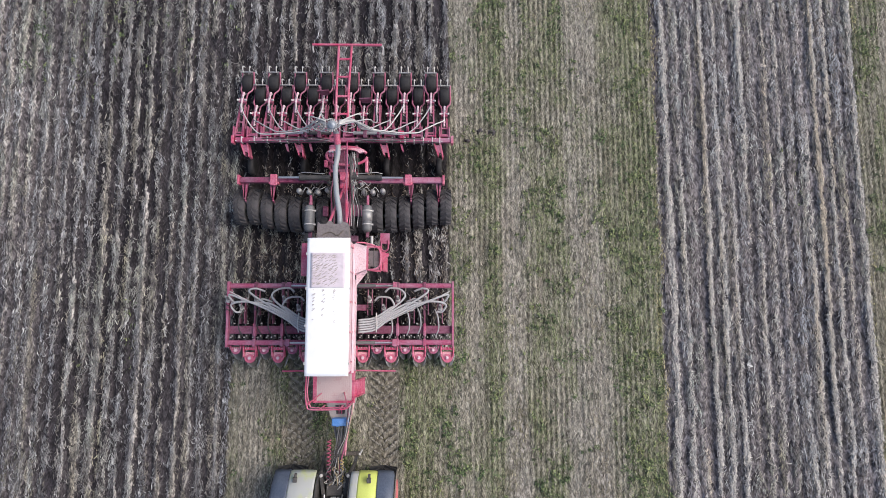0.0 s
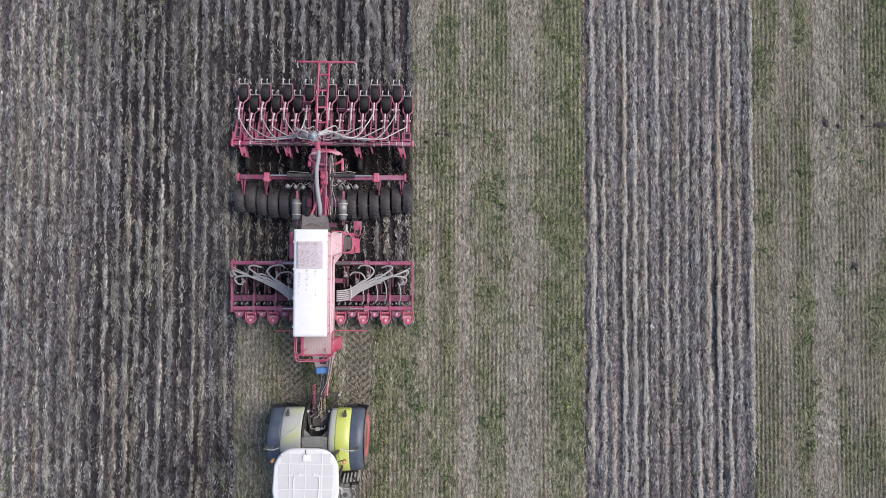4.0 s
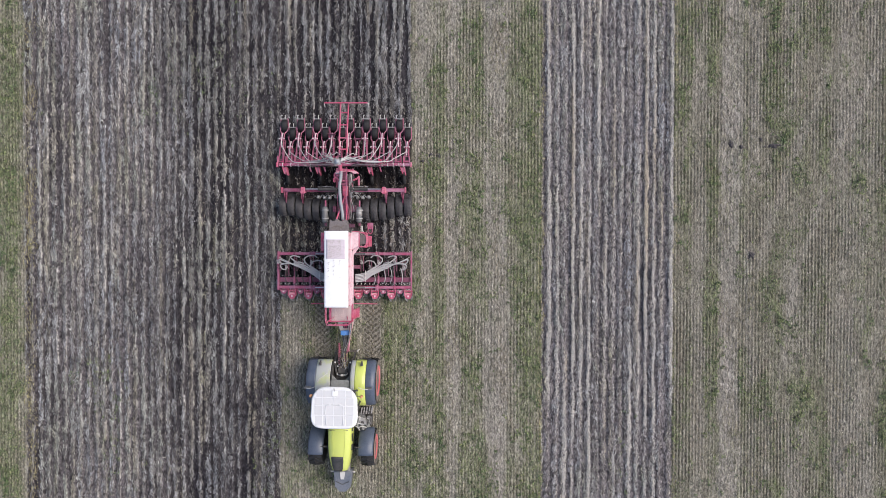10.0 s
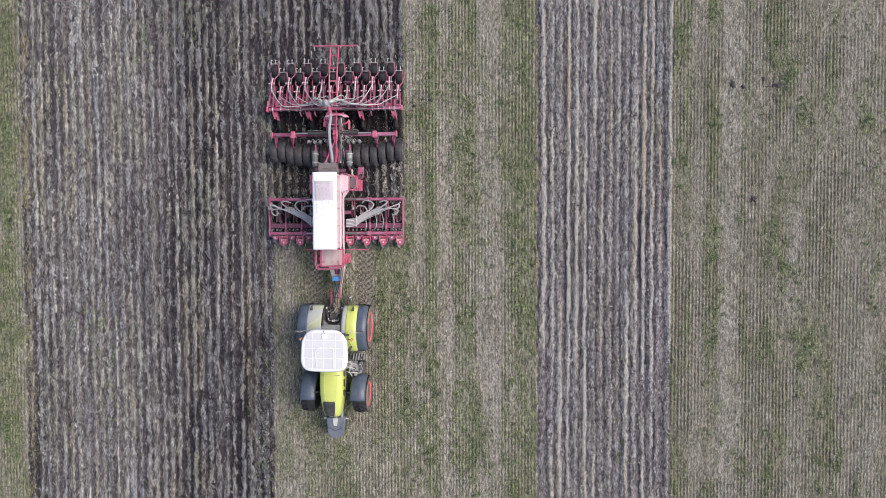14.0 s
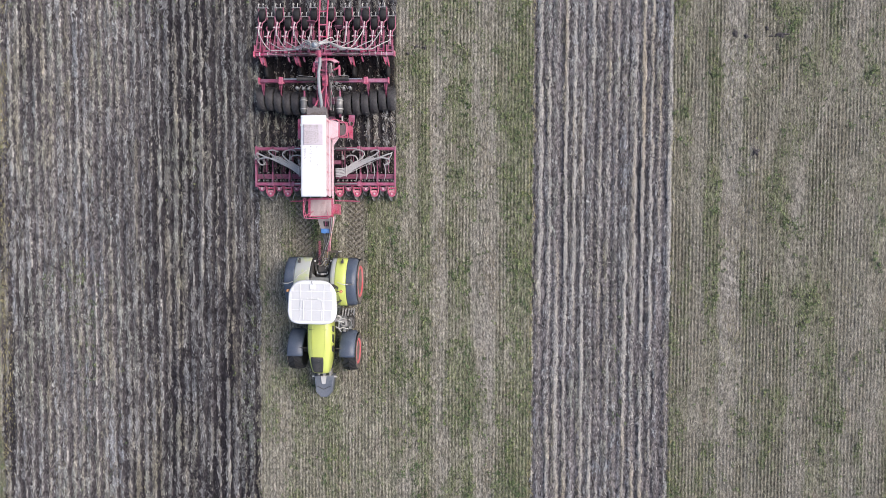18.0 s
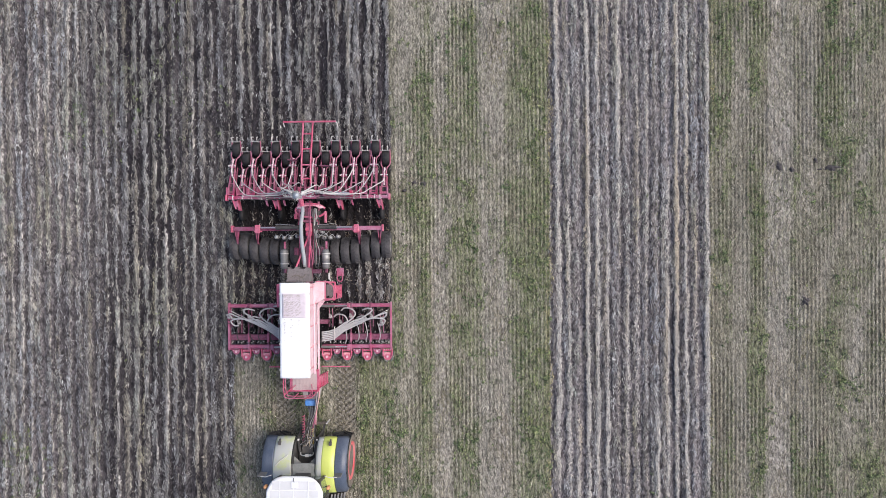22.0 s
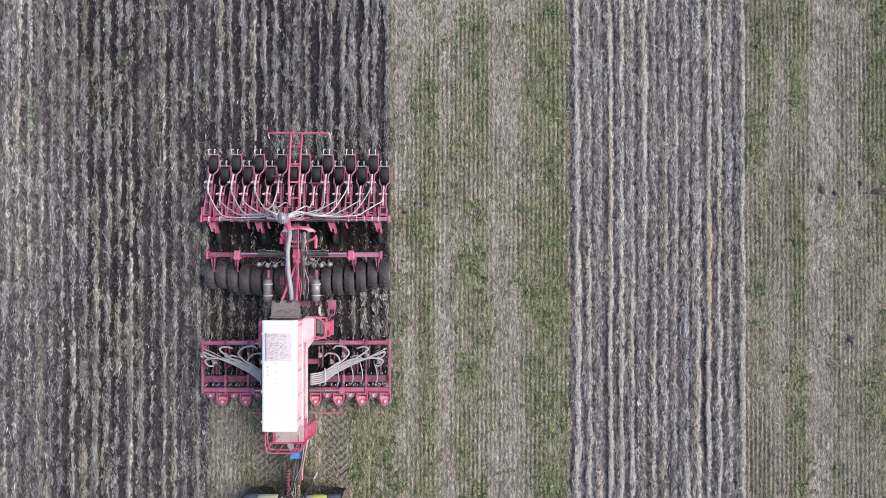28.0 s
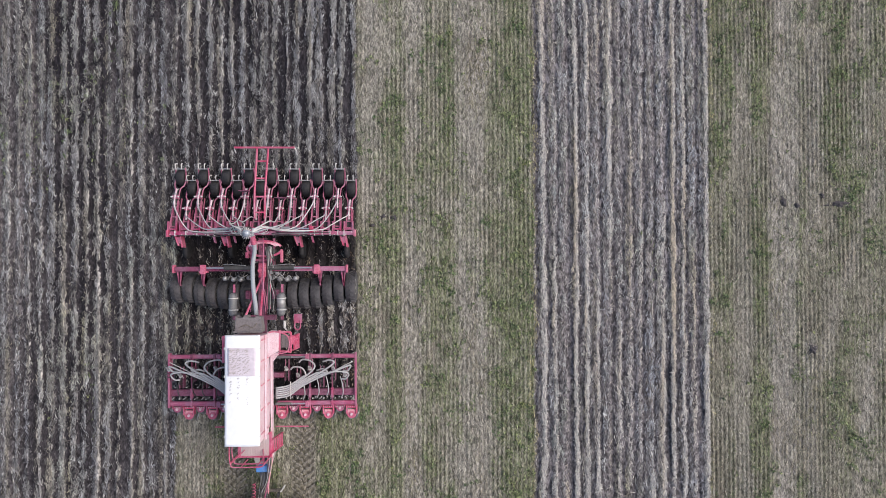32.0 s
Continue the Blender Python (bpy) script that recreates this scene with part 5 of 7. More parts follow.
for x0, x1, z0, z1, r, mat in ((0.14, 0.30, 1.45, 1.75, 0.014, PINK_STEEL), (0.33, 0.40, 1.32, 1.62, 0.016, GREY), (-0.14, -0.12, 1.40, 1.70, 0.014, BLACK), (0.38, 0.48, 1.30, 1.50, 0.012, STEEL), (-0.22, -0.20, 1.30, 1.60, 0.016, RED), (0.44, 0.52, 1.25, 1.40, 0.015, BLACK)):
    part("service_line", hose(B(), [(x0 - 0.03, 5.05, z0), (x0, 4.7, z0 + 0.04), (x0 + 0.03, 4.35, z0 + 0.03), (x0 - 0.01, 3.95, z0 + 0.1), (x1 + 0.02, 3.45, z1 - 0.06), (x1, 2.98, z1)], r, 7), mat, drill)
for x, z, mat in ((0.26, 1.36, RED), (0.30, 1.34, STEEL), (0.34, 1.30, RED_CLEAN), (-0.16, 1.3, RED_DULL)):
    part("pipe_run", rod(B(), (x, 4.9, z), (x + 0.01, 3.05, z), 0.014, 8), mat, drill, "long thin pipe beside the beam")
for x, y in ((-0.30, 4.22), (-0.42, 4.36), (0.38, 4.20), (0.46, 4.38), (0.30, 4.06), (-0.28, 4.06), (0.56, 4.18)):
    part("valve", rod(box(B(), x - 0.045, x + 0.045, y - 0.04, y + 0.04, 1.2, 1.34, 0.008), (x, y, 1.34), (x, y, 1.40), 0.022, 8), STEEL if x > 0 else BLACK, drill, "small hydraulic valve")
for x, a, b in ((-0.30, -0.6, 0.12), (0.42, 0.75, 0.10), (0.30, 0.62, -0.12), (-0.42, -0.7, -0.10)):
    part("valve_loop", hose(B(), [(x, 4.22, 1.40), ((x + a) / 2, 4.12 + b, 1.52), (a, 4.12, 1.42), (a * 1.08, 4.22, 1.32)], 0.010, 6), BLACK if x < 0 else STEEL, drill)
for s in (-1, 1):
    part("hopper_strut", rod(B(), (0.12 + s * 0.02, 4.1, 1.3), (0.12 + s * 0.22, 2.95, 2.4), 0.035, 8), RED_CLEAN, drill)
part("pivot_frame", box(box(box(B(), -0.36, -0.31, 4.45, 5.3, 0.95, 1.10, 0.008), 0.37, 0.42, 4.45, 5.3, 0.95, 1.10, 0.008), -0.36, 0.42, 4.56, 4.64, 0.98, 1.10, 0.008), RED, drill)
fan = part("fan_housing", hose(B(), [(0.15 + 0.55 * math.cos(a), 4.96 + 0.24 * math.sin(a), 1.26 + 0.03 * math.sin(a)) for a in (2 * math.pi * k / 16 + 0.3 for k in range(16))], 0.04, 8, 4), RED_CLEAN, drill, "red oval fan housing hoop")
part("housing_band", slab(B(), [(0.15 + r * math.cos(a), 4.96 + 0.45 * r * math.sin(a)) for r, q in ((0.57, 1), (0.38, -1)) for a in (radians(25 + 13 * k) if q > 0 else radians(155 - 13 * k) for k in range(11))], 1.22, 1.32), RED_PALE, fan, "pale dusty upper band")
part("fan_shroud", lathe(B(), [(0.05, -0.05), (0.17, -0.05), (0.19, 0.0), (0.17, 0.05), (0.05, 0.05)], (0.40, 4.80, 1.0), 22), BLACK, fan, "dark fan shroud")
part("housing_foot", box(B(), 0.64, 0.72, 4.52, 4.90, 1.12, 1.26, 0.02), RED_CLEAN, fan)
part("housing_foot", box(B(), -0.46, -0.36, 4.66, 4.86, 1.12, 1.26, 0.02), RED_CLEAN, fan)
part("fan_motor", rod(rod(B(), (0.30, 4.74, 1.16), (0.30, 4.98, 1.16), 0.07, 12), (0.30, 4.98, 1.16), (0.30, 5.05, 1.16), 0.03, 8), STEEL, fan, "dull steel fan motor")
for k in range(4):
    part("fan_pipe", hose(B(), [(0.18 + 0.06 * k, 5.02, 1.22), (0.22 + 0.05 * k, 4.86, 1.32 + 0.02 * k), (0.20 + 0.07 * k, 4.66, 1.22)], 0.013, 6), (PALE, STEEL, BLACK, PALE)[k], fan)
gearbox = part("pivot_gearbox", box(box(B(), -0.34, -0.10, 4.92, 5.20, 1.05, 1.30, 0.03), -0.30, -0.14, 5.20, 5.28, 1.1, 1.25, 0.02), RED, drill)
for x in (-0.30, -0.22, -0.14):
    part("fitting", rod(B(), (x, 5.05, 1.28), (x, 5.05, 1.37), 0.025, 8), BRIGHT, gearbox)

# ladder and light bar at the tail
lad = part("tail_ladder", B(), RED_CLEAN, drill, "bright red ladder frame")
bm = B()
for s in (-1, 1):
    hose(bm, [(0.0 + s * 0.16, 5.85, 1.35), (0.0 + s * 0.165, 6.6, 1.35), (0.0 + s * 0.17, 7.3, 1.2), (0.0 + s * 0.18, 8.17, 1.0)], 0.034, 6, 4)
bm.to_mesh(lad.data)
bm.free()
for y, z in ((6.05, 1.36), (6.55, 1.36), (7.15, 1.23), (7.72, 1.1)):
    part("rung", beam(B(), (-0.16, y, z), (0.16, y, z), 0.05, 0.045), RED_CLEAN, lad)
tb = part("light_bar", beam(B(), (-0.92, 8.18, 1.0), (1.03, 8.18, 1.0), 0.055, 0.07, 0.006), RED_CLEAN, drill)
part("bar_hook", hose(B(), [(1.0, 8.18, 1.0), (1.06, 8.12, 0.95), (1.06, 7.98, 0.8)], 0.022, 6), PALE, tb)
part("bar_hook", hose(B(), [(-0.9, 8.18, 1.0), (-0.92, 8.12, 0.95), (-0.91, 8.03, 0.85)], 0.022, 6), PALE, tb)

# the rear assemblies sit a little back along the main beam
for ob in drill.children:
    kind = ob.name.split(".")[0]
    if kind in ("packer_bar", "packer_ram", "accumulator", "row_unit", "unit_sensor", "hook_lug", "depth_arm"):
        ob.location.y += 0.055
    elif kind in ("sowing_bar", "sowing_ram"):
        ob.location += Vector((0.0, 0.065, -0.05))
    elif kind in ("tail_ladder", "light_bar"):
        ob.location += Vector((0.0, 0.07, -0.08))

# seed hopper
hop = part("hopper", B(), HOP_SIDE, drill, "tall red seed hopper")
bm = B()
def ring(x0, x1, y0, y1, z):
    return [bm.verts.new(p) for p in ((x0, y0, z), (x1, y0, z), (x1, y1, z), (x0, y1, z))]
rings = [ring(-0.15, 0.32, -0.2, 1.8, 1.15), ring(-0.39, 0.535, -0.60, 2.40, 2.2), ring(-0.40, 0.545, -0.62, 2.42, 3.16), ring(-0.36, 0.50, -0.57, 2.37, 3.18)]
for a, b in zip(rings, rings[1:]):
    for k in range(4):
        bm.faces.new((a[k], a[(k + 1) % 4], b[(k + 1) % 4], b[k]))
bm.faces.new(rings[0][::-1])
bm.faces.new(rings[-1])
bmesh.ops.recalc_face_normals(bm, faces=bm.faces)
bm.to_mesh(hop.data)
bm.free()
part("hopper_rail", box(B(), 0.55, 0.60, -0.66, 2.40, 2.62, 2.72, 0.01), HOP_SIDE, hop)
for y in (-0.4, 0.3, 1.0, 1.7, 2.3):
    part("hopper_rib", box(B(), 0.547, 0.575, y - 0.02, y + 0.02, 2.2, 3.1, 0.006), RED_PALE, hop)
part("side_panel", box(B(), -0.66, -0.41, 1.62, 2.40, 2.70, 2.84, 0.02), RED_CLEAN, hop)


def sheet(x0, x1, y0, y1, z, crown, wrinkle, seed):
    """A roofing sheet, crowned and slightly uneven, with turned-down edges."""
    bm = B()
    nx_, ny_ = 14, 36
    grid = []
    for i in range(nx_ + 1):
        u = i / nx_
        col = []
        for j in range(ny_ + 1):
            v = j / ny_
            h = z + crown * (1 - (2 * u - 1) ** 2) + wrinkle * noise.noise((u * 5 + seed, v * 13, 0.3))
            col.append(bm.verts.new((x0 + (x1 - x0) * u, y0 + (y1 - y0) * v, h)))
        grid.append(col)
    for i in range(nx_):
        for j in range(ny_):
            bm.faces.new((grid[i][j], grid[i + 1][j], grid[i + 1][j + 1], grid[i][j + 1])).smooth = True
    edge = [grid[i][0] for i in range(nx_ + 1)] + [grid[nx_][j] for j in range(1, ny_ + 1)] + [grid[i][ny_] for i in range(nx_ - 1, -1, -1)] + [grid[0][j] for j in range(ny_ - 1, 0, -1)]
    low = [bm.verts.new((v.co.x, v.co.y, z - 0.07)) for v in edge]
    for i in range(len(edge)):
        k = (i + 1) % len(edge)
        bm.faces.new((edge[i], edge[k], low[k], low[i]))
    bm.faces.new(low)
    return bm


cover = part("hopper_cover", sheet(-0.43, 0.555, -0.68, 2.47, 3.27, 0.035, 0.008, 2.0), WHITE, drill, "bright white sheet cover on the hopper")
part("dirty_panel", sheet(-0.33, 0.45, 1.32, 2.12, 3.312, 0.012, 0.01, 5.0), DUSTY_WHITE, cover, "dirt-streaked translucent hatch panel")
random.seed(5)
for k in range(150):
    on_panel = k < 96
    x = (-0.29 + 0.072 * (k % 8) if on_panel else random.choice((-0.27, -0.05, 0.20))) + random.uniform(-0.025, 0.025)
    y = (1.38 + 0.060 * (k // 8) if on_panel else 1.25 - 0.75 * random.random() ** 1.4) + random.uniform(-0.02, 0.02)
    z = 3.328 if on_panel else 3.310
    size = random.uniform(0.5, 1.25) * (1.0 if on_panel else 0.55)
    part("seed_spill", beam(B(), (x, y, z), (x + 0.06 * size, y + 0.035 * size, z), 0.018 * size, 0.008), GRATE, cover)
for y in (-0.4, 0.45, 1.3, 2.1):
    part("cover_clip", box(B(), -0.452, -0.432, y - 0.03, y + 0.03, 3.2, 3.29, 0.004), PALE, cover)
    part("cover_clip", box(B(), 0.557, 0.575, y - 0.02, y + 0.02, 3.22, 3.28, 0.004), PALE, cover)
rear_hop = part("rear_chute", slab(B(), [(-0.36, 2.48), (0.46, 2.48), (0.40, 2.92), (0.28, 2.96), (0.24, 2.90), (0.04, 2.90), (0.0, 2.97), (-0.08, 2.97), (-0.12, 2.90), (-0.26, 2.90), (-0.33, 2.96)], 2.30, 2.62), CHUTE, drill, "dark dusty metal chute behind the hopper")
part("chute_lip", box(B(), -0.38, 0.48, 2.475, 2.52, 2.6, 2.72, 0.01), CHUTE, rear_hop)
part("chute_grain", hose(B(), [(-0.22, 2.62, 2.63), (-0.02, 2.70, 2.64), (0.16, 2.62, 2.64), (0.30, 2.74, 2.63)], 0.012, 6), SIDEWALL, rear_hop)

# side step: a sloping pale panel beside the hopper, a dark hatch in a red tube frame
plat = part("side_platform", B(), PINK_PALE, drill, "dusty pink sloping panel with a red hatch frame")
bm = B()
side = [bm.verts.new(p) for p in ((0.56, 1.70, 2.46), (0.82, 1.84, 2.02), (0.82, 2.42, 2.02), (0.56, 2.46, 2.46))]
foot = [bm.verts.new(p) for p in ((0.56, 1.70, 1.90), (0.82, 1.84, 1.90), (0.82, 2.42, 1.90), (0.56, 2.46, 1.90))]
for q in ((0, 1, 2, 3), (4, 7, 6, 5), (0, 4, 5, 1), (1, 5, 6, 2), (2, 6, 7, 3), (3, 7, 4, 0)):
    bm.faces.new([(side + foot)[i] for i in q])
bmesh.ops.recalc_face_normals(bm, faces=bm.faces)
bm.to_mesh(plat.data)
bm.free()
part("hatch", box(B(), 0.85, 1.12, 1.92, 2.32, 1.90, 1.95, 0.006), CHUTE, plat, "dark dusty hatch")
part("hatch_seam", box(B(), 0.965, 0.975, 1.93, 2.31, 1.951, 1.956), BLACK, plat)
for p, q in (((0.80, 1.83, 2.02), (1.16, 1.80, 2.02)), ((1.16, 1.80, 2.02), (1.16, 2.40, 2.02)), ((1.16, 2.40, 2.02), (0.80, 2.42, 2.02)), ((0.82, 1.86, 2.03), (0.82, 2.40, 2.03))):
    part("hatch_frame", beam(B(), p, q, 0.055, 0.06, 0.008), RED_CLEAN, plat)
part("hand_rail", hose(B(), [(0.60, 2.46, 2.50), (0.80, 2.46, 2.42), (1.02, 2.40, 2.36), (1.16, 2.28, 2.34), (1.18, 2.0, 2.34), (1.10, 1.84, 2.34), (0.86, 1.80, 2.34)], 0.019, 7), RED_CLEAN, plat)
for x, y in ((1.16, 2.28), (1.10, 1.85), (0.86, 1.81), (0.82, 2.45)):
    part("rail_post", rod(B(), (x, y, 1.98), (x, y, 2.36), 0.018, 8), RED_CLEAN, plat)
part("knee_bracket", slab(B(), [(1.17, 2.30), (1.36, 2.24), (1.34, 2.16), (1.26, 2.12), (1.22, 2.02), (1.17, 2.02)], 1.90, 1.98), RED_CLEAN, plat)
for k in range(4):
    part("step", box(B(), 1.18 + 0.016 * k, 1.23 + 0.016 * k, 1.84, 2.26, 1.74 - 0.13 * k, 1.77 - 0.13 * k, 0.004), RED_CLEAN, plat)
for y in (1.83, 2.27):
    part("step_stringer", beam(B(), (1.18, y, 1.90), (1.25, y, 1.30), 0.02, 0.07), RED_CLEAN, plat)
part("lower_gusset", slab(B(), [(0.56, 1.42), (0.82, 1.76), (0.82, 1.82), (0.56, 1.70)], 2.05, 2.10), PINK_PALE, plat)
part("top_fitting", rod(rod(B(), (0.90, 2.50, 1.75), (0.90, 2.72, 1.75), 0.035, 10), (0.90, 2.52, 1.80), (0.98, 2.46, 1.86), 0.022, 8), PALE, plat, "pale pipe fitting")

# front platform, its rails and ladder
fp = part("front_platform", box(B(), -0.40, 0.46, -1.40, -0.70, 1.82, 1.889, 0.004), GRATING, drill, "dusty grey grating of the front platform")
part("platform_frame", box(box(box(box(B(), -0.50, -0.40, -1.46, -0.68, 1.80, 1.89, 0.01), 0.46, 0.54, -1.46, -0.68, 1.80, 1.89, 0.01), -0.40, 0.46, -1.46, -1.40, 1.80, 1.89, 0.008), -0.40, 0.46, -0.74, -0.68, 1.905, 1.93, 0.004), RED_CLEAN, fp)
for z, e in ((2.55, 0.0), (2.25, 0.02)):
    part("hand_rail", hose(B(), [(-0.53, -0.70, z), (-0.54 - e, -1.15, z), (-0.50, -1.44, z), (-0.40, -1.52, z), (0.2, -1.52, z), (0.42, -1.50, z), (0.52, -1.40, z)], 0.019, 7), RED_CLEAN, fp)
for x, y in ((-0.53, -0.72), (-0.52, -1.40), (-0.2, -1.52), (0.25, -1.52), (0.51, -1.42)):
    part("rail_post", rod(B(), (x, y, 1.85), (x, y, 2.55), 0.019, 8), RED_CLEAN, fp)
for k in range(17):
    part("grating_bar", box(B(), -0.39 + 0.05 * k, -0.378 + 0.05 * k, -1.40, -0.74, 1.872, 1.90), GRATING, fp)
for k in range(12):
    part("grating_bar", box(B(), -0.40, 0.46, -1.37 + 0.054 * k, -1.362 + 0.054 * k, 1.874, 1.896), GRATING, fp)
part("rail_brace", rod(B(), (-0.5, -1.42, 2.5), (-0.28, -1.22, 1.9), 0.015, 6), RED_CLEAN, fp)
part("rail_brace", rod(B(), (0.45, -1.45, 2.5), (0.28, -1.2, 1.9), 0.015, 6), RED_CLEAN, fp)
for k in range(5):
    part("step", box(B(), 0.54 + 0.03 * k, 0.59 + 0.03 * k, -1.30, -0.94, 1.80 - 0.16 * k, 1.83 - 0.16 * k, 0.004), RED_CLEAN, fp)
for y in (-1.32, -0.92):
    part("step_stringer", beam(B(), (0.53, y, 1.95), (0.68, y, 1.08), 0.022, 0.07), RED_CLEAN, fp)
part("side_beam", beam(B(), (0.50, 1.6, 1.7), (0.47, -1.0, 1.55), 0.05, 0.12, 0.01), HOP_SIDE, drill)
for s in (-1, 1):
    part("marker_rod", rod(B(), (s * 0.45, -0.74, 1.05), (s * 1.49, -0.76, 1.0), 0.022, 7), RED_CLEAN, drill)

# drawbar
for s in (-1, 1):
    part("drawbar_beam", beam(B(), (0.05 + s * 0.30, -1.35, 1.0), (0.05 + s * 0.06, -2.75, 0.72), 0.06, 0.14, 0.01), GREY, drill)
plate = part("drawbar_plate", slab(B(), [(-0.34, -1.40), (0.50, -1.40), (0.34, -1.98), (-0.16, -1.98)], 1.06, 1.09), GRATE, drill, "dusty grey drawbar cover plate")
part("plate_slot", slab(B(), [(-0.06, -1.62), (0.20, -1.62), (0.18, -1.84), (-0.03, -1.84)], 1.092, 1.10), BLACK, plate, "dark slot")
for x0, x1 in ((0.03, 0.05), (0.09, 0.12)):
    part("slot_rib", box(B(), x0, x1, -1.84, -1.62, 1.10, 1.118), RED, plate)
part("drawbar_nose", beam(beam(B(), (0.05, -2.3, 0.82), (0.0, -3.2, 0.62), 0.14, 0.16, 0.015), (0.0, -3.15, 0.60), (-0.02, -3.45, 0.58), 0.09, 0.09, 0.01), GREY, drill)
part("toolbox", box(box(box(B(), -0.12, 0.32, -2.13, -1.93, 1.02, 1.28, 0.03), -0.02, 0.06, -2.15, -2.11, 1.05, 1.22, 0.015), 0.24, 0.30, -2.02, -1.96, 1.28, 1.31, 0.01), BLUE, drill, "bright blue plastic box on the drawbar")
for k in range(4):
    e = 0.025 * k
    part("hydraulic_hose", hose(B(), [(0.46 - e, -1.35, 1.5), (0.40 - e * 1.4, -1.9, 1.42), (0.26 - e * 0.6, -2.4, 1.26 + e), (0.12 - e * 1.6, -2.8, 1.15), (0.02 - e, -3.2, 1.1 + e), (-0.04 + e, -3.55, 1.1)], 0.011, 7), (CANVAS, BLACK, HOSE, BLACK)[k], drill, "thin hydraulic hose along the drawbar")
part("hydraulic_hose", hose(B(), [(0.30, -1.5, 1.3), (0.28, -2.2, 1.25), (0.20, -2.7, 1.2), (0.10, -3.1, 1.15), (0.06, -3.6, 1.1)], 0.022, 7), RED, drill)
part("red_coil_cable", hose(B(), [(-0.17 + 0.05 * math.cos(a * 0.9), -2.46 - 0.0135 * a, 1.30 + 0.05 * math.sin(a * 0.9)) for a in range(76)], 0.013, 5, 1), RED_CLEAN, drill, "dark red coiled air cable")
part("yellow_coil_cable", hose(B(), [(0.17 + 0.045 * math.cos(a * 0.9), -2.92 - 0.012 * a, 1.35 + 0.045 * math.sin(a * 0.9)) for a in range(52)], 0.011, 5, 1), YELLOW, drill, "dull yellow coiled air cable")
part("hitch_cross_bar", box(B(), -0.42, 0.55, -2.98, -2.88, 0.62, 0.70, 0.012), SIDEWALL, drill, "dusty brown hitch cross bar")
part("parking_jack", rod(B(), (0.55, -2.93, 0.25), (0.55, -2.93, 0.76), 0.03, 10), PALE, drill)
for k in range(5):
    part("hydraulic_hose", hose(B(), [(0.06 + 0.035 * k, -2.08, 1.12), (0.02 + 0.045 * k, -2.45, 1.22), (-0.06 + 0.04 * k, -2.85, 1.14), (-0.10 + 0.07 * k, -3.2, 1.16), (-0.16 + 0.085 * k, -3.45, 1.2)], 0.014, 7), BLACK if k % 2 else GREY, drill, "dark hydraulic hose")
part("drawbar_pipe", hose(B(), [(0.44, -1.45, 1.35), (0.40, -1.75, 1.3), (0.31, -2.15, 1.2), (0.24, -2.5, 1.1), (0.20, -2.9, 1.0)], 0.026, 8), RED_PALE, drill, "pale dusty red pipe along the drawbar")

# ---- the tractor ----
tractor = tagged(new("tractor"), "lime green four-wheel tractor with white cab roof, pulling the drill", "tractor")
tractor.location = (0.0, -4.17, 0.0)
tractor.rotation_euler = (0, 0, -0.015)


def wheel(x, y, r, w, rim_r, count, rise):
    s = 1 if x > 0 else -1
    bm = lathe(B(), [(rim_r, -0.42 * w), (r * 0.80, -0.5 * w), (r - 0.125, -0.49 * w), (r - 0.085, -0.36 * w), (r - 0.06, -0.12 * w), (r - 0.06, 0.12 * w), (r - 0.085, 0.36 * w), (r - 0.125, 0.49 * w), (r * 0.80, 0.5 * w), (rim_r, 0.42 * w)], (x, y, r), 44)
    lugs(bm, (x, y, r), r - 0.05, w, count, 0.055, 0.075, 0.30 if r > 0.9 else 0.34)
    tyre = part("tyre", bm, TREAD, tractor, "large black lugged tractor tyre")
    part("sidewall", lathe(B(), [(rim_r, 0.425 * w * s), (r * 0.79, 0.507 * w * s), (r * 0.90, 0.50 * w * s), (r * 0.90, 0.47 * w * s), (rim_r, 0.40 * w * s)], (x, y, r), 44), SIDEWALL, tyre, "tan dusty tyre sidewall")
    e = s * w
    rim = part("rim", lathe(B(), [(rim_r * 0.2, 0.34 * e), (rim_r * 0.55, 0.36 * e), (rim_r * 0.8, 0.39 * e), (rim_r * 0.92, 0.46 * e), (rim_r, 0.50 * e), (rim_r + 0.02, 0.46 * e), (rim_r + 0.02, -0.40 * e), (rim_r * 0.6, -0.3 * e)], (x, y, r), 36), RIM_RED, tyre, "red steel wheel rim")
    bm = rod(B(), (x + 0.25 * e, y, r), (x + 0.42 * e, y, r), rim_r * 0.3, 16)
    for k in range(8):
        a = 2 * math.pi * k / 8
        rod(bm, (x + 0.30 * e, y + rim_r * 0.42 * math.cos(a), r + rim_r * 0.42 * math.sin(a)), (x + 0.39 * e, y + rim_r * 0.42 * math.cos(a), r + rim_r * 0.42 * math.sin(a)), 0.03, 6)
    part("hub", bm, RIM_RED, tyre)
    return tyre


for s in (-1, 1):
    wheel(s * 1.18, -4.17, 1.02, 0.72, 0.66, 20, 0.05)
    wheel(s * 1.16, -7.20, 0.84, 0.62, 0.53, 18, 0.05)
part("rear_axle", rod(box(B(), -0.35, 0.35, -4.7, -3.6, 0.65, 1.35, 0.06), (-1.0, -4.17, 1.02), (1.0, -4.17, 1.02), 0.17, 16), BLACK, tractor)
part("front_axle", rod(box(B(), -0.25, 0.25, -7.5, -6.8, 0.6, 1.0, 0.05), (-0.9, -7.2, 0.84), (0.9, -7.2, 0.84), 0.11, 14), BLACK, tractor)
part("gearbox", box(B(), -0.34, 0.34, -8.0, -4.3, 0.62, 1.25, 0.05), BLACK, tractor)


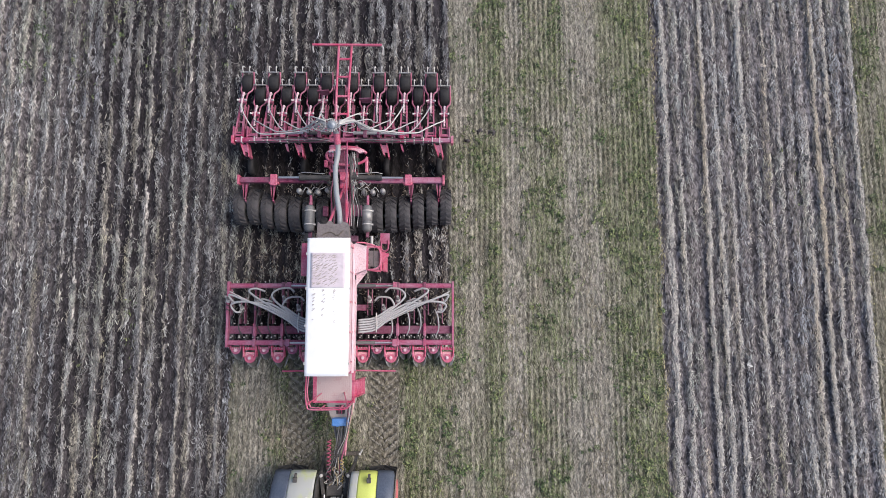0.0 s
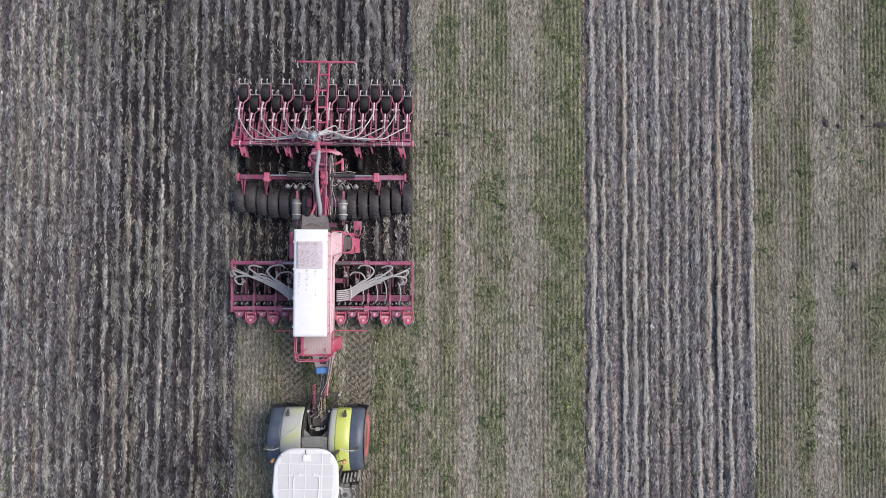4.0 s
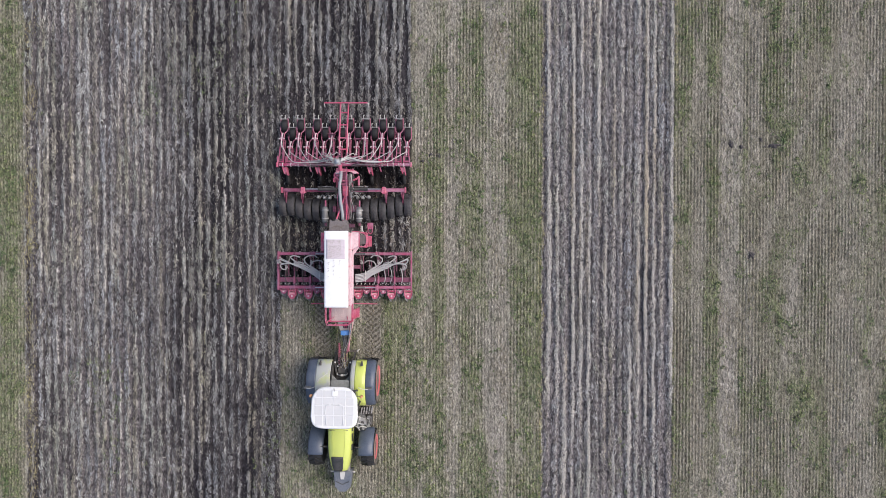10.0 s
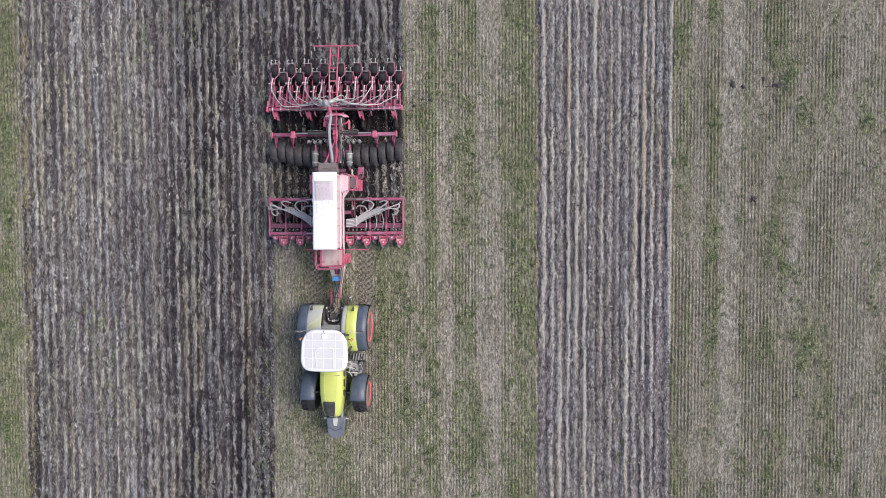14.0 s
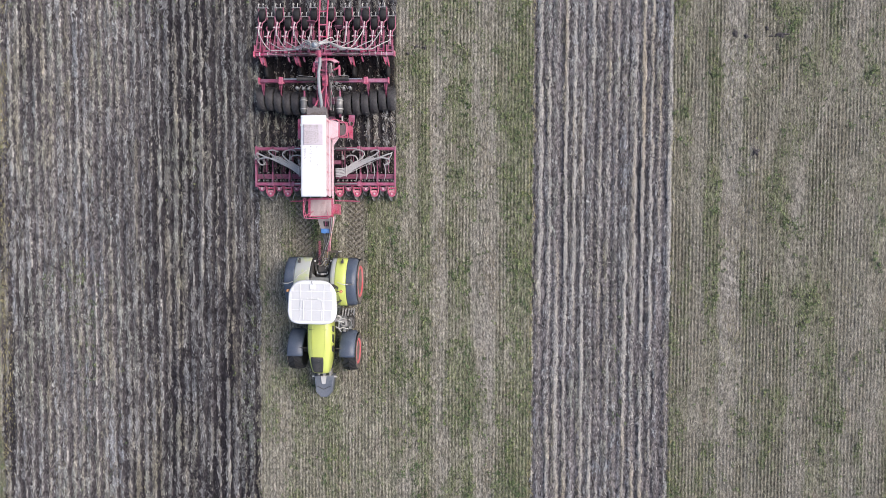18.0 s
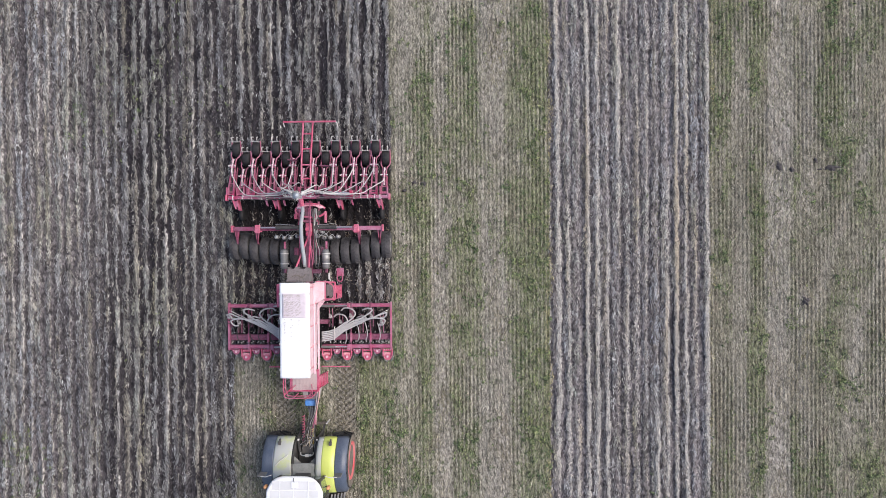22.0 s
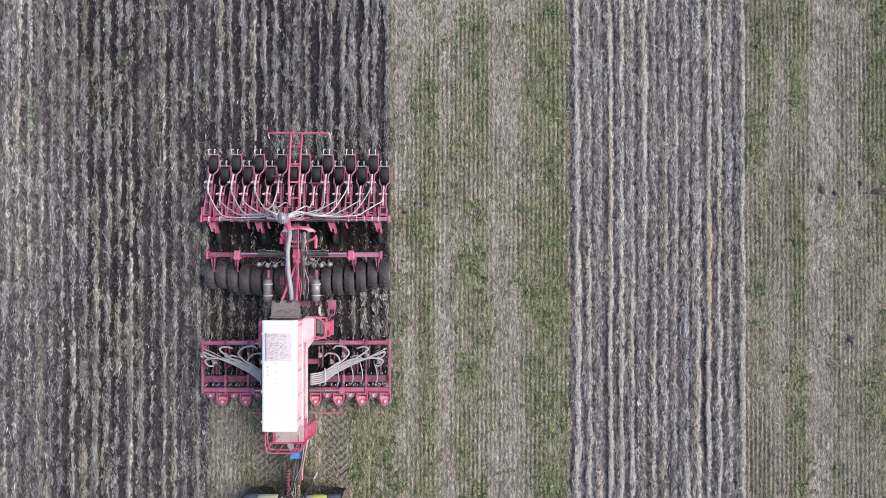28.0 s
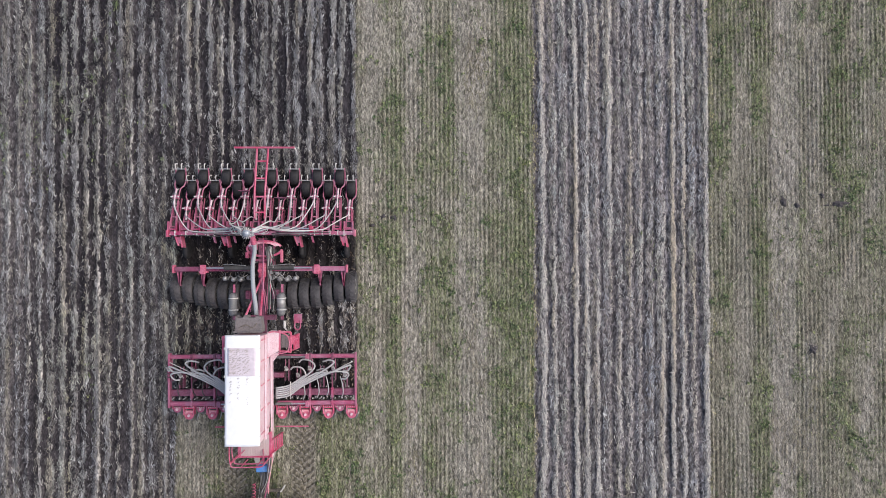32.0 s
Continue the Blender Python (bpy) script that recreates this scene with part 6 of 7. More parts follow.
def arc_fender(bm, x0, x1, yc, zc, r, a0, a1, thick=0.03, n=14, drop0=0.0, drop1=0.0):
    """A mudguard: an arc about the wheel's axis, from angle a0 to a1 (0 is +y, 90 is up), with rounded side edges."""
    rows = []
    xs = [x0, x0 + (x1 - x0) * 0.08, x0 + (x1 - x0) * 0.5, x0 + (x1 - x0) * 0.92, x1]
    drops = [drop0, drop0 * 0.25, 0.0, drop1 * 0.25, drop1]
    for i in range(n + 1):
        a = radians(a0 + (a1 - a0) * i / n)
        rows.append([[bm.verts.new((x, yc + (r - d + t) * math.cos(a), zc + (r - d + t) * math.sin(a))) for x, d in zip(xs, drops)] for t in (0.0, thick)])
    for i in range(n):
        for t in (0, 1):
            for j in range(4):
                bm.faces.new((rows[i][t][j], rows[i][t][j + 1], rows[i + 1][t][j + 1], rows[i + 1][t][j])).smooth = True
        for j in (0, 4):
            bm.faces.new((rows[i][0][j], rows[i + 1][0][j], rows[i + 1][1][j], rows[i][1][j]))
    for i in (0, n):
        for j in range(4):
            bm.faces.new((rows[i][0][j], rows[i][0][j + 1], rows[i][1][j + 1], rows[i][1][j]))
    return bm


part("fender_cable", hose(B(), [(-0.98, -4.02, 2.13), (-0.86, -3.88, 2.12), (-0.70, -3.76, 2.08), (-0.56, -3.66, 2.02)], 0.016, 6), PALE, tractor, "pale cable over the dusty, shade-greyed fender")
for s in (-1, 1):
    # the left fender carries its shade in the greyed paint
    paint = LIME if s > 0 else LIME_DUST_SHADE
    fen = part("rear_fender", arc_fender(B(), *sorted((s * (0.62 if s > 0 else 0.44), s * 1.08)), -4.17, 0.98, 1.12, 27, 152, 0.03, 18, 0.02 if s > 0 else 0.04, 0.04 if s > 0 else 0.02), paint, tractor, "bright lime rear fender" if s > 0 else "lime rear fender greyed by dust and painted-in shade")
    if s > 0:
        part("fender_inner_strip", arc_fender(B(), 0.42, 0.615, -4.17, 0.98, 1.11, 28, 150, 0.03, 18, 0.06, 0.0), LIME_DUST_SHADE, fen, "inner strip of the fender, grey from dust and painted-in shade")
    part("fender_extension", arc_fender(B(), *sorted((s * 1.085, s * 1.50)), -4.17, 0.98, 1.085, 24, 152, 0.03, 18, 0.0 if s > 0 else 0.10, 0.10 if s > 0 else 0.0), SLATE, fen, "dark grey plastic fender extension")
    part("fender_side", slab(B(), [(-4.17 + 1.08 * math.cos(radians(a)), 0.98 + 1.08 * math.sin(radians(a))) for a in range(34, 150, 12)] + [(-5.0, 1.1), (-3.4, 1.1)], s * 0.40 - 0.012, s * 0.40 + 0.012, "x"), BLACK, fen)
    part("fender_gusset", slab(B(), [(s * 0.46, -3.72), (s * 0.46, -4.04), (s * 0.14, -4.04), (s * 0.20, -3.96)][:: (1 if s > 0 else -1)], 1.78, 1.82), SHELF, fen, "grey dusty gusset panel")
    part("fender_lamp", box(box(B(), s * 0.90 - 0.05, s * 0.90 + 0.05, -3.36, -3.24, 1.83, 1.92, 0.012), s * 0.90 - 0.03, s * 0.90 + 0.03, -3.30, -3.16, 1.78, 1.86, 0.01), BLACK, fen, "small black work lamp")
    fr = part("front_fender", arc_fender(B(), *sorted((s * 0.76, s * 1.43)), -7.20, 0.86, 0.93, 8, 96, 0.03, 16, 0.08, 0.08), SLATE, tractor, "dark grey plastic front fender")
    part("fender_stay", hose(B(), [(s * 0.45, -7.0, 1.1), (s * 0.62, -6.95, 1.7), (s * 0.95, -6.95, 1.75)], 0.025, 7), BLACK, fr)

# cab
cab = part("cab_frame", B(), BLACK, tractor, "black cab frame")
bm = B()
CORN = [(-0.78, -4.16), (0.78, -4.16), (0.88, -4.9), (0.70, -5.62), (-0.70, -5.62), (-0.88, -4.9)]
def back(y):
    """The cab's rear wall slopes in towards its foot."""
    return -4.52 if y > -4.5 else y


for x, y in CORN:
    beam(bm, (x * 0.95, back(y), 1.35), (x, y, 3.06), 0.07, 0.07)
for k in range(6):
    for z in (1.38, 3.03):
        a, b = CORN[k], CORN[(k + 1) % 6]
        f = 0.95 if z < 2 else 1.0
        beam(bm, (a[0] * f, back(a[1]) if z < 2 else a[1], z), (b[0] * f, back(b[1]) if z < 2 else b[1], z), 0.07, 0.09)
slab(bm, [(x * 0.94, back(y)) for x, y in CORN], 1.22, 1.34)
bmesh.ops.recalc_face_normals(bm, faces=bm.faces)
bmesh.ops.translate(bm, verts=bm.verts, vec=-tractor.location)
bm.to_mesh(cab.data)
bm.free()
for k in range(6):
    a, b = Vector((*CORN[k], 0)), Vector((*CORN[(k + 1) % 6], 0))
    pane = B()
    m = (b - a).normalized() * 0.05
    pts = [a + m, b - m]
    vs = [pane.verts.new((p.x * f, p.y + (0.94 * (back(p.y) - p.y) if z < 2 else 0.0), z)) for z, f in ((1.44, 0.955), (2.98, 0.99)) for p in pts]
    inner = [pane.verts.new((v.co.x * 0.99, v.co.y * 0.999 - 0.004, v.co.z)) for v in vs]
    for q in ((0, 1, 3, 2), (4, 6, 7, 5), (0, 4, 5, 1), (2, 3, 7, 6), (0, 2, 6, 4), (1, 5, 7, 3)):
        pane.faces.new([(vs + inner)[i] for i in q])
    p_ = part("window_pane", pane, GLASS, cab)
    p_.visible_shadow = False
part("seat", box(box(B(), -0.27, 0.27, -4.85, -4.35, 1.75, 1.9, 0.05), -0.27, 0.27, -4.4, -4.28, 1.88, 2.5, 0.05), BLACK, cab)
part("dashboard", box(B(), -0.25, 0.25, -5.5, -5.25, 1.4, 2.2, 0.06), BLACK, cab)


def rounded(x0, x1, y0, y1, r, n=6):
    out = []
    for cx, cy, a0 in ((x1 - r, y1 - r, 0), (x0 + r, y1 - r, 90), (x0 + r, y0 + r, 180), (x1 - r, y0 + r, 270)):
        out += [(cx + r * math.cos(radians(a0 + 90 * k / n)), cy + r * math.sin(radians(a0 + 90 * k / n))) for k in range(n + 1)]
    return out


def barrel(x0, x1, y0, y1, bulge, r, n=9):
    """A rounded outline whose sides bow out and whose rear is a little narrower."""
    out = []
    cx, cy, hx, hy = (x0 + x1) / 2, (y0 + y1) / 2, (x1 - x0) / 2, (y1 - y0) / 2
    for k in range(48):
        a = 2 * math.pi * (k + 0.5) / 48
        c_, s_ = math.cos(a), math.sin(a)
        e = 0.30
        u, v = math.copysign(abs(c_) ** e, c_), math.copysign(abs(s_) ** e, s_)
        out.append((cx + hx * u * (1 - bulge * v * v * (0.8 if v < 0 else 2.3)), cy + hy * v * (1 - 0.05 * u * u)))
    return out


def loft(bm, levels, cap=True):
    """Joins outlines of equal count, each at its own height, from the lowest up."""
    rs = [[bm.verts.new((x, y, z)) for x, y in o] for o, z in levels]
    for a, b in zip(rs, rs[1:]):
        for k in range(len(a)):
            bm.faces.new((a[k], a[(k + 1) % len(a)], b[(k + 1) % len(b)], b[k])).smooth = True
    bm.faces.new(rs[0][::-1])
    if cap:
        bm.faces.new(rs[-1])
    return bm


roof = part("roof", loft(B(), [(barrel(-0.87, 0.82, -5.60, -4.05, 0.13, 0), 3.02), (barrel(-1.00, 0.95, -5.71, -3.98, 0.13, 0), 3.08), (barrel(-1.03, 0.98, -5.73, -3.96, 0.13, 0), 3.15), (barrel(-1.01, 0.96, -5.71, -3.98, 0.13, 0), 3.20), (barrel(-0.97, 0.92, -5.67, -4.02, 0.13, 0), 3.235)]), ROOF_WHITE, tractor, "white moulded cab roof with ribs")
xs_, ys_ = [-0.84, -0.49, -0.03, 0.45, 0.80], [-5.58, -5.14, -4.74, -4.40, -4.09]
for i in range(4):
    for j in range(4):
        g = 0.016
        cut = 0.07 if j == 3 else 0.03 if j == 0 else 0.0
        part("roof_panel", box(B(), xs_[i] + g + (cut if i == 0 else 0), xs_[i + 1] - g - (cut if i == 3 else 0), ys_[j] + g, ys_[j + 1] - g, 3.225, 3.243 + 0.008 * ((i in (1, 2)) and (j in (0, 1, 2))), 0.012), ROOF_PANEL, roof, "greyish inset roof panel")
for x in xs_[1:4]:
    part("roof_rib", beam(B(), (x, -5.55, 3.238), (x, -4.08, 3.238), 0.034, 0.045, 0.005), ROOF_WHITE, roof)
for y in ys_[1:4]:
    part("roof_rib", beam(B(), (-0.83, y, 3.24), (0.79, y, 3.24), 0.034, 0.045, 0.005), ROOF_WHITE, roof)
part("roof_ring", hose(B(), [(-0.34, -5.52, 3.265), (-0.36, -4.9, 3.265), (-0.30, -4.72, 3.265), (0.0, -4.70, 3.268), (0.32, -4.72, 3.265), (0.38, -4.9, 3.265), (0.36, -5.52, 3.265)], 0.016, 6), ROOF_WHITE, roof)
for x in (-0.19, 0.23):
    part("roof_hatch_lug", box(B(), x - 0.03, x + 0.03, -4.73, -4.66, 3.26, 3.30, 0.01), ROOF_WHITE, roof)
part("aerial_plate", box(B(), -0.10, 0.12, -4.32, -4.12, 3.26, 3.29, 0.015), WHITE, roof, "white satellite receiver plate")
part("aerial_cable", hose(B(), [(0.0, -4.15, 3.28), (-0.03, -4.04, 3.25), (-0.06, -3.96, 3.1)], 0.012, 5), BLACK, roof)
for s in (-1, 1):
    bc = part("beacon", ball(rod(B(), (s * 1.06, -4.42, 2.86), (s * 1.06, -4.42, 2.99), 0.062, 14), (s * 1.06, -4.42, 2.99), 0.061, 12), ORANGE, tractor, "orange warning beacon")
    part("beacon_arm", hose(B(), [(s * 0.88, -4.42, 2.95), (s * 0.98, -4.42, 2.84), (s * 1.06, -4.42, 2.86)], 0.018, 6), BLACK, bc)
    mr = part("mirror", box(B(), s * 1.30 - 0.13, s * 1.30 + 0.13, -4.19, -4.14, 2.35, 2.70, 0.02), GREY, tractor, "black wing mirror")
    part("mirror_arm", hose(B(), [(s * 0.90, -4.06, 2.85), (s * 1.1, -4.14, 2.80), (s * 1.3, -4.16, 2.72)], 0.014, 6), PALE, mr)
    part("front_mirror_arm", hose(B(), [(s * 0.72, -5.60, 2.6), (s * 0.95, -5.68, 2.5), (s * 1.08, -5.74, 2.35)], 0.02, 6), PALE, mr, "pale mirror arm")
part("cab_shelf", slab(B(), [(-0.62, -4.42), (0.62, -4.42), (0.50, -4.02), (0.30, -3.95), (-0.30, -3.95), (-0.50, -4.02)], 1.98, 2.04), SHELF, tractor, "dusty grey panel behind the cab")

# bonnet
def hood_ring(y, half, z, low):
    return [(-half, y, low), (-half * 1.02, y, z - 0.22), (-half * 0.9, y, z - 0.07), (-half * 0.5, y, z), (0, y, z + 0.02), (half * 0.5, y, z), (half * 0.9, y, z - 0.07), (half * 1.02, y, z - 0.22), (half, y, low)]


bm = B()
hs = [hood_ring(*a) for a in ((-5.58, 0.44, 2.12, 1.2), (-5.9, 0.49, 2.16, 1.2), (-6.5, 0.50, 2.16, 1.2), (-7.0, 0.49, 2.12, 1.2), (-7.35, 0.45, 2.07, 1.15), (-7.7, 0.39, 1.98, 1.1), (-7.95, 0.335, 1.86, 1.1), (-8.05, 0.30, 1.6, 1.1))]
hv = [[bm.verts.new(p) for p in r] for r in hs]
for a, b in zip(hv, hv[1:]):
    for k in range(8):
        bm.faces.new((a[k], a[k + 1], b[k + 1], b[k])).smooth = True
bm.faces.new(hv[0])
bm.faces.new(hv[-1])
hood = part("bonnet", bm, LIME, tractor, "lime green sloping bonnet")
bm = B()
def hood_at(y):
    table = ((-7.0, 0.49, 2.12), (-7.35, 0.45, 2.07), (-7.7, 0.39, 1.98), (-7.95, 0.335, 1.86))
    for (ya, ha, za), (yb_, hb, zb_) in zip(table, table[1:]):
        if ya >= y >= yb_:
            f = (ya - y) / (ya - yb_)
            return hood_ring(y, ha + (hb - ha) * f, za + (zb_ - za) * f, 1.2)[2:7]
    return hood_ring(y, 0.335, 1.86, 1.2)[2:7]


gr = []
for y, w_ in ((-7.26, 0.90), (-7.35, 0.96), (-7.52, 1.0), (-7.70, 1.0), (-7.85, 0.98), (-7.945, 0.92)):
    gr.append([(bm.verts.new((x * w_ * 0.80 - 0.03, yy, z + 0.03)), bm.verts.new((x * w_ * 0.80 - 0.03, yy, z - 0.05))) for x, yy, z in hood_at(y)])
for a_, b_ in zip(gr, gr[1:]):
    for k in range(4):
        bm.faces.new((a_[k][0], a_[k + 1][0], b_[k + 1][0], b_[k][0])).smooth = True
edge = [g for g in gr[0]] + [r_[4] for r_ in gr[1:]] + [g for g in gr[-1][3::-1]] + [r_[0] for r_ in gr[-2:0:-1]]
for k in range(len(edge)):
    a_, b_ = edge[k], edge[(k + 1) % len(edge)]
    bm.faces.new((a_[0], b_[0], b_[1], a_[1]))
part("grille", bm, BLACK, hood, "black bonnet grille")
for s in (-1, 1):
    for y0, y1 in ((-6.3, -6.02), (-6.75, -6.38), (-7.15, -6.85)):
        vent = part("side_vent", slab(B(), [(y0, 1.55), (y1, 1.55), (y1 + 0.05, 1.86), (y0 + 0.12, 1.86)], s * 0.515 - 0.012, s * 0.515 + 0.012, "x"), BLACK, hood, "black bonnet side vent")
for s in (-1, 1):
    part("bonnet_crease", hose(B(), [(s * 0.24, -5.62, 2.125), (s * 0.27, -6.2, 2.162), (s * 0.26, -6.8, 2.145), (s * 0.21, -7.25, 2.09)], 0.009, 6), LIME, hood, "raised lime crease")
part("bonnet_seam", box(B(), -0.40, 0.40, -6.105, -6.095, 2.10, 2.166), BLACK, hood)
part("badge", box(B(), -0.02, 0.02, -7.42, -7.38, 2.085, 2.098), PALE, hood)

# right-hand engine side: exhaust, steps and battery box
ex = part("exhaust", hose(B(), [(0.62, -5.75, 1.4), (0.74, -5.70, 1.7), (0.80, -5.62, 2.1), (0.82, -5.60, 2.75)], 0.065, 12), STEEL, tractor, "dull steel exhaust pipe")
part("heat_shield", rod(B(), (0.72, -5.72, 1.35), (0.80, -5.62, 2.0), 0.12, 14), STEEL, ex)
part("filter_housing", rod(B(), (0.86, -5.92, 1.25), (0.86, -5.62, 1.3), 0.13, 14), GREY, tractor)
part("engine_bracket", slab(B(), [(0.58, -5.62), (0.98, -5.70), (1.16, -6.02), (1.02, -6.30), (0.62, -6.18)], 1.10, 1.16), SHELF, tractor, "dusty grey engine bracket")
muffler = part("muffler", rod(rod(B(), (0.93, -5.90, 1.15), (0.93, -5.90, 1.56), 0.155, 18), (0.93, -5.90, 1.56), (0.93, -5.90, 1.60), 0.12, 18), STEEL, tractor, "dull steel muffler can")
part("muffler_mouth", rod(B(), (0.93, -5.90, 1.595), (0.93, -5.90, 1.612), 0.075, 14), BLACK, muffler)
for k, (x0, x1, y0, y1, z) in enumerate(((0.60, 0.78, -5.86, -5.64, 1.46), (0.64, 0.80, -6.22, -5.98, 1.40), (1.04, 1.20, -6.20, -6.04, 1.32), (0.86, 0.99, -6.30, -6.14, 1.36), (1.08, 1.22, -5.84, -5.70, 1.28))):
    part("engine_box", box(B(), x0, x1, y0, y1, 1.12, z, 0.02), (STEEL, GREY, SHELF, STEEL, GREY)[k], tractor)
for k, pts in enumerate(([(0.55, -5.70, 1.62), (0.72, -5.74, 1.66), (0.86, -5.70, 1.60), (1.04, -5.76, 1.46)], [(0.58, -6.05, 1.56), (0.74, -6.12, 1.58), (0.90, -6.10, 1.52), (1.10, -6.16, 1.42)], [(0.70, -5.62, 1.55), (0.74, -5.85, 1.62), (0.72, -6.10, 1.56), (0.80, -6.30, 1.42)], [(1.08, -5.72, 1.44), (1.14, -5.92, 1.48), (1.10, -6.12, 1.44), (1.00, -6.32, 1.36)])):
    part("engine_pipe", hose(B(), pts, (0.03, 0.022, 0.026, 0.018)[k], 8), (STEEL, PALE, HOSE, BLACK)[k], tractor)
for s in (-1, 1):
    st = part("cab_steps", box(box(B(), s * 0.95 - 0.25, s * 0.95 + 0.25, -5.56, -5.48, 0.5, 1.25, 0.01), s * 0.95 - 0.25, s * 0.95 + 0.25, -5.95, -5.88, 0.5, 1.1, 0.01), BLACK, tractor)
    for k in range(5):
        x = s * (0.82 + 0.11 * k)
        part("tread", beam(B(), (x, -5.62, 1.34 - 0.05 * k), (x + s * 0.05, -5.30, 1.36 - 0.05 * k), 0.055, 0.03, 0.005), STEEL, st)
    part("step_board", box(B(), s * 0.98 - 0.25, s * 0.98 + 0.27, -5.95, -5.60, 0.80, 0.86, 0.01), BLACK, st)
part("battery_box", box(B(), 0.72, 1.28, -6.2, -5.75, 0.72, 1.1, 0.04), BLACK, tractor)
part("air_filter", rod(rod(B(), (0.98, -5.98, 1.12), (0.98, -5.98, 1.34), 0.11, 14), (0.98, -5.98, 1.34), (0.98, -5.98, 1.38), 0.06, 10), STEEL, tractor, "dull round filter canister")
part("coolant_pipe", hose(B(), [(0.55, -5.75, 1.6), (0.75, -5.85, 1.62), (0.92, -5.75, 1.5), (1.15, -5.8, 1.35), (1.22, -6.05, 1.2)], 0.025, 8), STEEL, tractor)

# rear linkage and couplings
link = part("rear_linkage", B(), BLACK, tractor, "black three-point linkage")
bm = B()
for s in (-1, 1):
    beam(bm, (s * 0.30, -3.7, 0.75), (s * 0.44, -2.98, 0.68), 0.08, 0.12)
    beam(bm, (s * 0.26, -3.75, 1.45), (s * 0.36, -3.25, 1.40), 0.08, 0.10)
    rod(bm, (s * 0.36, -3.25, 1.40), (s * 0.42, -3.12, 0.72), 0.04, 8)
    rod(bm, (s * 0.16, -3.62, 0.8), (s * 0.30, -3.28, 1.4), 0.05, 8)
box(bm, -0.2, 0.2, -3.78, -3.52, 0.6, 1.5, 0.03)
beam(bm, (0, -3.6, 0.5), (0, -3.1, 0.48), 0.12, 0.08)
rod(bm, (0.0, -3.6, 1.2), (0.02, -3.2, 1.05), 0.05, 8)
bmesh.ops.recalc_face_normals(bm, faces=bm.faces)
bmesh.ops.translate(bm, verts=bm.verts, vec=-tractor.location)
bm.to_mesh(link.data)
bm.free()
for k in range(6):
    part("coupling", rod(box(B(), -0.22 + 0.085 * k, -0.16 + 0.085 * k, -3.62, -3.48, 1.15 + 0.1 * (k % 2), 1.28 + 0.1 * (k % 2), 0.01), (-0.19 + 0.085 * k, -3.48, 1.2 + 0.1 * (k % 2)), (-0.19 + 0.085 * k, -3.36, 1.2 + 0.1 * (k % 2)), 0.022, 8), STEEL if k % 2 else BLACK, link)
for k in range(5):
    part("coupling_hose", hose(B(), [(-0.16 + 0.08 * k, -3.46, 1.34), (-0.22 + 0.10 * k, -3.28, 1.46), (-0.14 + 0.07 * k, -3.10, 1.40), (-0.05 + 0.03 * k, -2.90, 1.24)], 0.010, 6), (GREY, BLACK, STEEL, CANVAS, GREY)[k], link)
    part("coupling_hose", hose(B(), [(-0.19 + 0.085 * k, -3.38, 1.22), (-0.16 + 0.07 * k, -3.15, 1.30), (-0.10 + 0.05 * k, -2.95, 1.20), (-0.02 + 0.02 * k, -2.7, 1.08)], 0.013, 6), BLACK, link)

random.seed(33)
for k in range(16):
    x, y = random.uniform(-0.20, 0.22), -3.78 + 0.02 * k
    pts = []
    for q in range(random.randint(5, 8)):
        pts.append((x, y, 1.36 + 0.10 * math.sin(q * 1.1 + k) + 0.008 * k))
        x = min(0.30, max(-0.28, x + random.uniform(-0.10, 0.10)))
        y += random.uniform(0.02, 0.13)
    part("coupling_hose", hose(B(), pts, random.choice((0.008, 0.010, 0.014)), 6), (HOSE, GREY, STEEL, PALE, BLACK, BRIGHT, CANVAS)[k % 7], link)
part("coupling_rail", hose(B(), [(-0.24, -3.74, 1.50), (-0.20, -3.84, 1.52), (0.16, -3.84, 1.52), (0.22, -3.74, 1.50)], 0.02, 7), BRIGHT, link, "bright bent coupling rail")
part("quick_coupler", box(box(B(), -0.08, 0.06, -3.90, -3.80, 1.46, 1.56, 0.015), 0.08, 0.14, -3.88, -3.80, 1.46, 1.54, 0.01), PALE, link)
for s in (-1, 1):
    part("lift_ball", ball(rod(B(), (s * 0.34, -3.30, 1.36), (s * 0.34, -3.30, 1.46), 0.035, 10), (s * 0.34, -3.30, 1.48), 0.045, 10), PALE, link, "pale lift arm end")

# front weight and linkage
wt = part("front_weight", loft(B(), [([(-0.42, -8.28), (-0.34, -9.0), (-0.14, -9.2), (0.14, -9.2), (0.34, -9.0), (0.42, -8.28)][::-1], 0.5), ([(-0.43, -8.26), (-0.35, -9.02), (-0.15, -9.23), (0.15, -9.23), (0.35, -9.02), (0.43, -8.26)][::-1], 0.95), ([(-0.40, -8.30), (-0.32, -8.98), (-0.13, -9.18), (0.13, -9.18), (0.32, -8.98), (0.40, -8.30)][::-1], 1.08)]), SLATE_LIGHT, tractor, "slate grey front weight block")
part("weight_notch", slab(B(), [(-0.12, -8.29), (0.12, -8.29), (0.07, -8.62), (-0.07, -8.62)], 1.0, 1.12), PALE, wt, "pale top hook")
part("weight_groove", beam(beam(B(), (-0.30, -8.72, 1.085), (0.0, -8.86, 1.09), 0.02, 0.03), (0.0, -8.86, 1.09), (0.30, -8.72, 1.085), 0.02, 0.03), BLACK, wt)
for x0, x1, z0, z1 in ((-0.30, -0.20, 0.6, 1.0), (0.20, 0.30, 0.6, 1.0), (-0.06, 0.06, 0.9, 1.05)):
    part("front_lift_arm", box(B(), x0, x1, -8.35, -7.9, z0, z1, 0.02), STEEL, tractor)
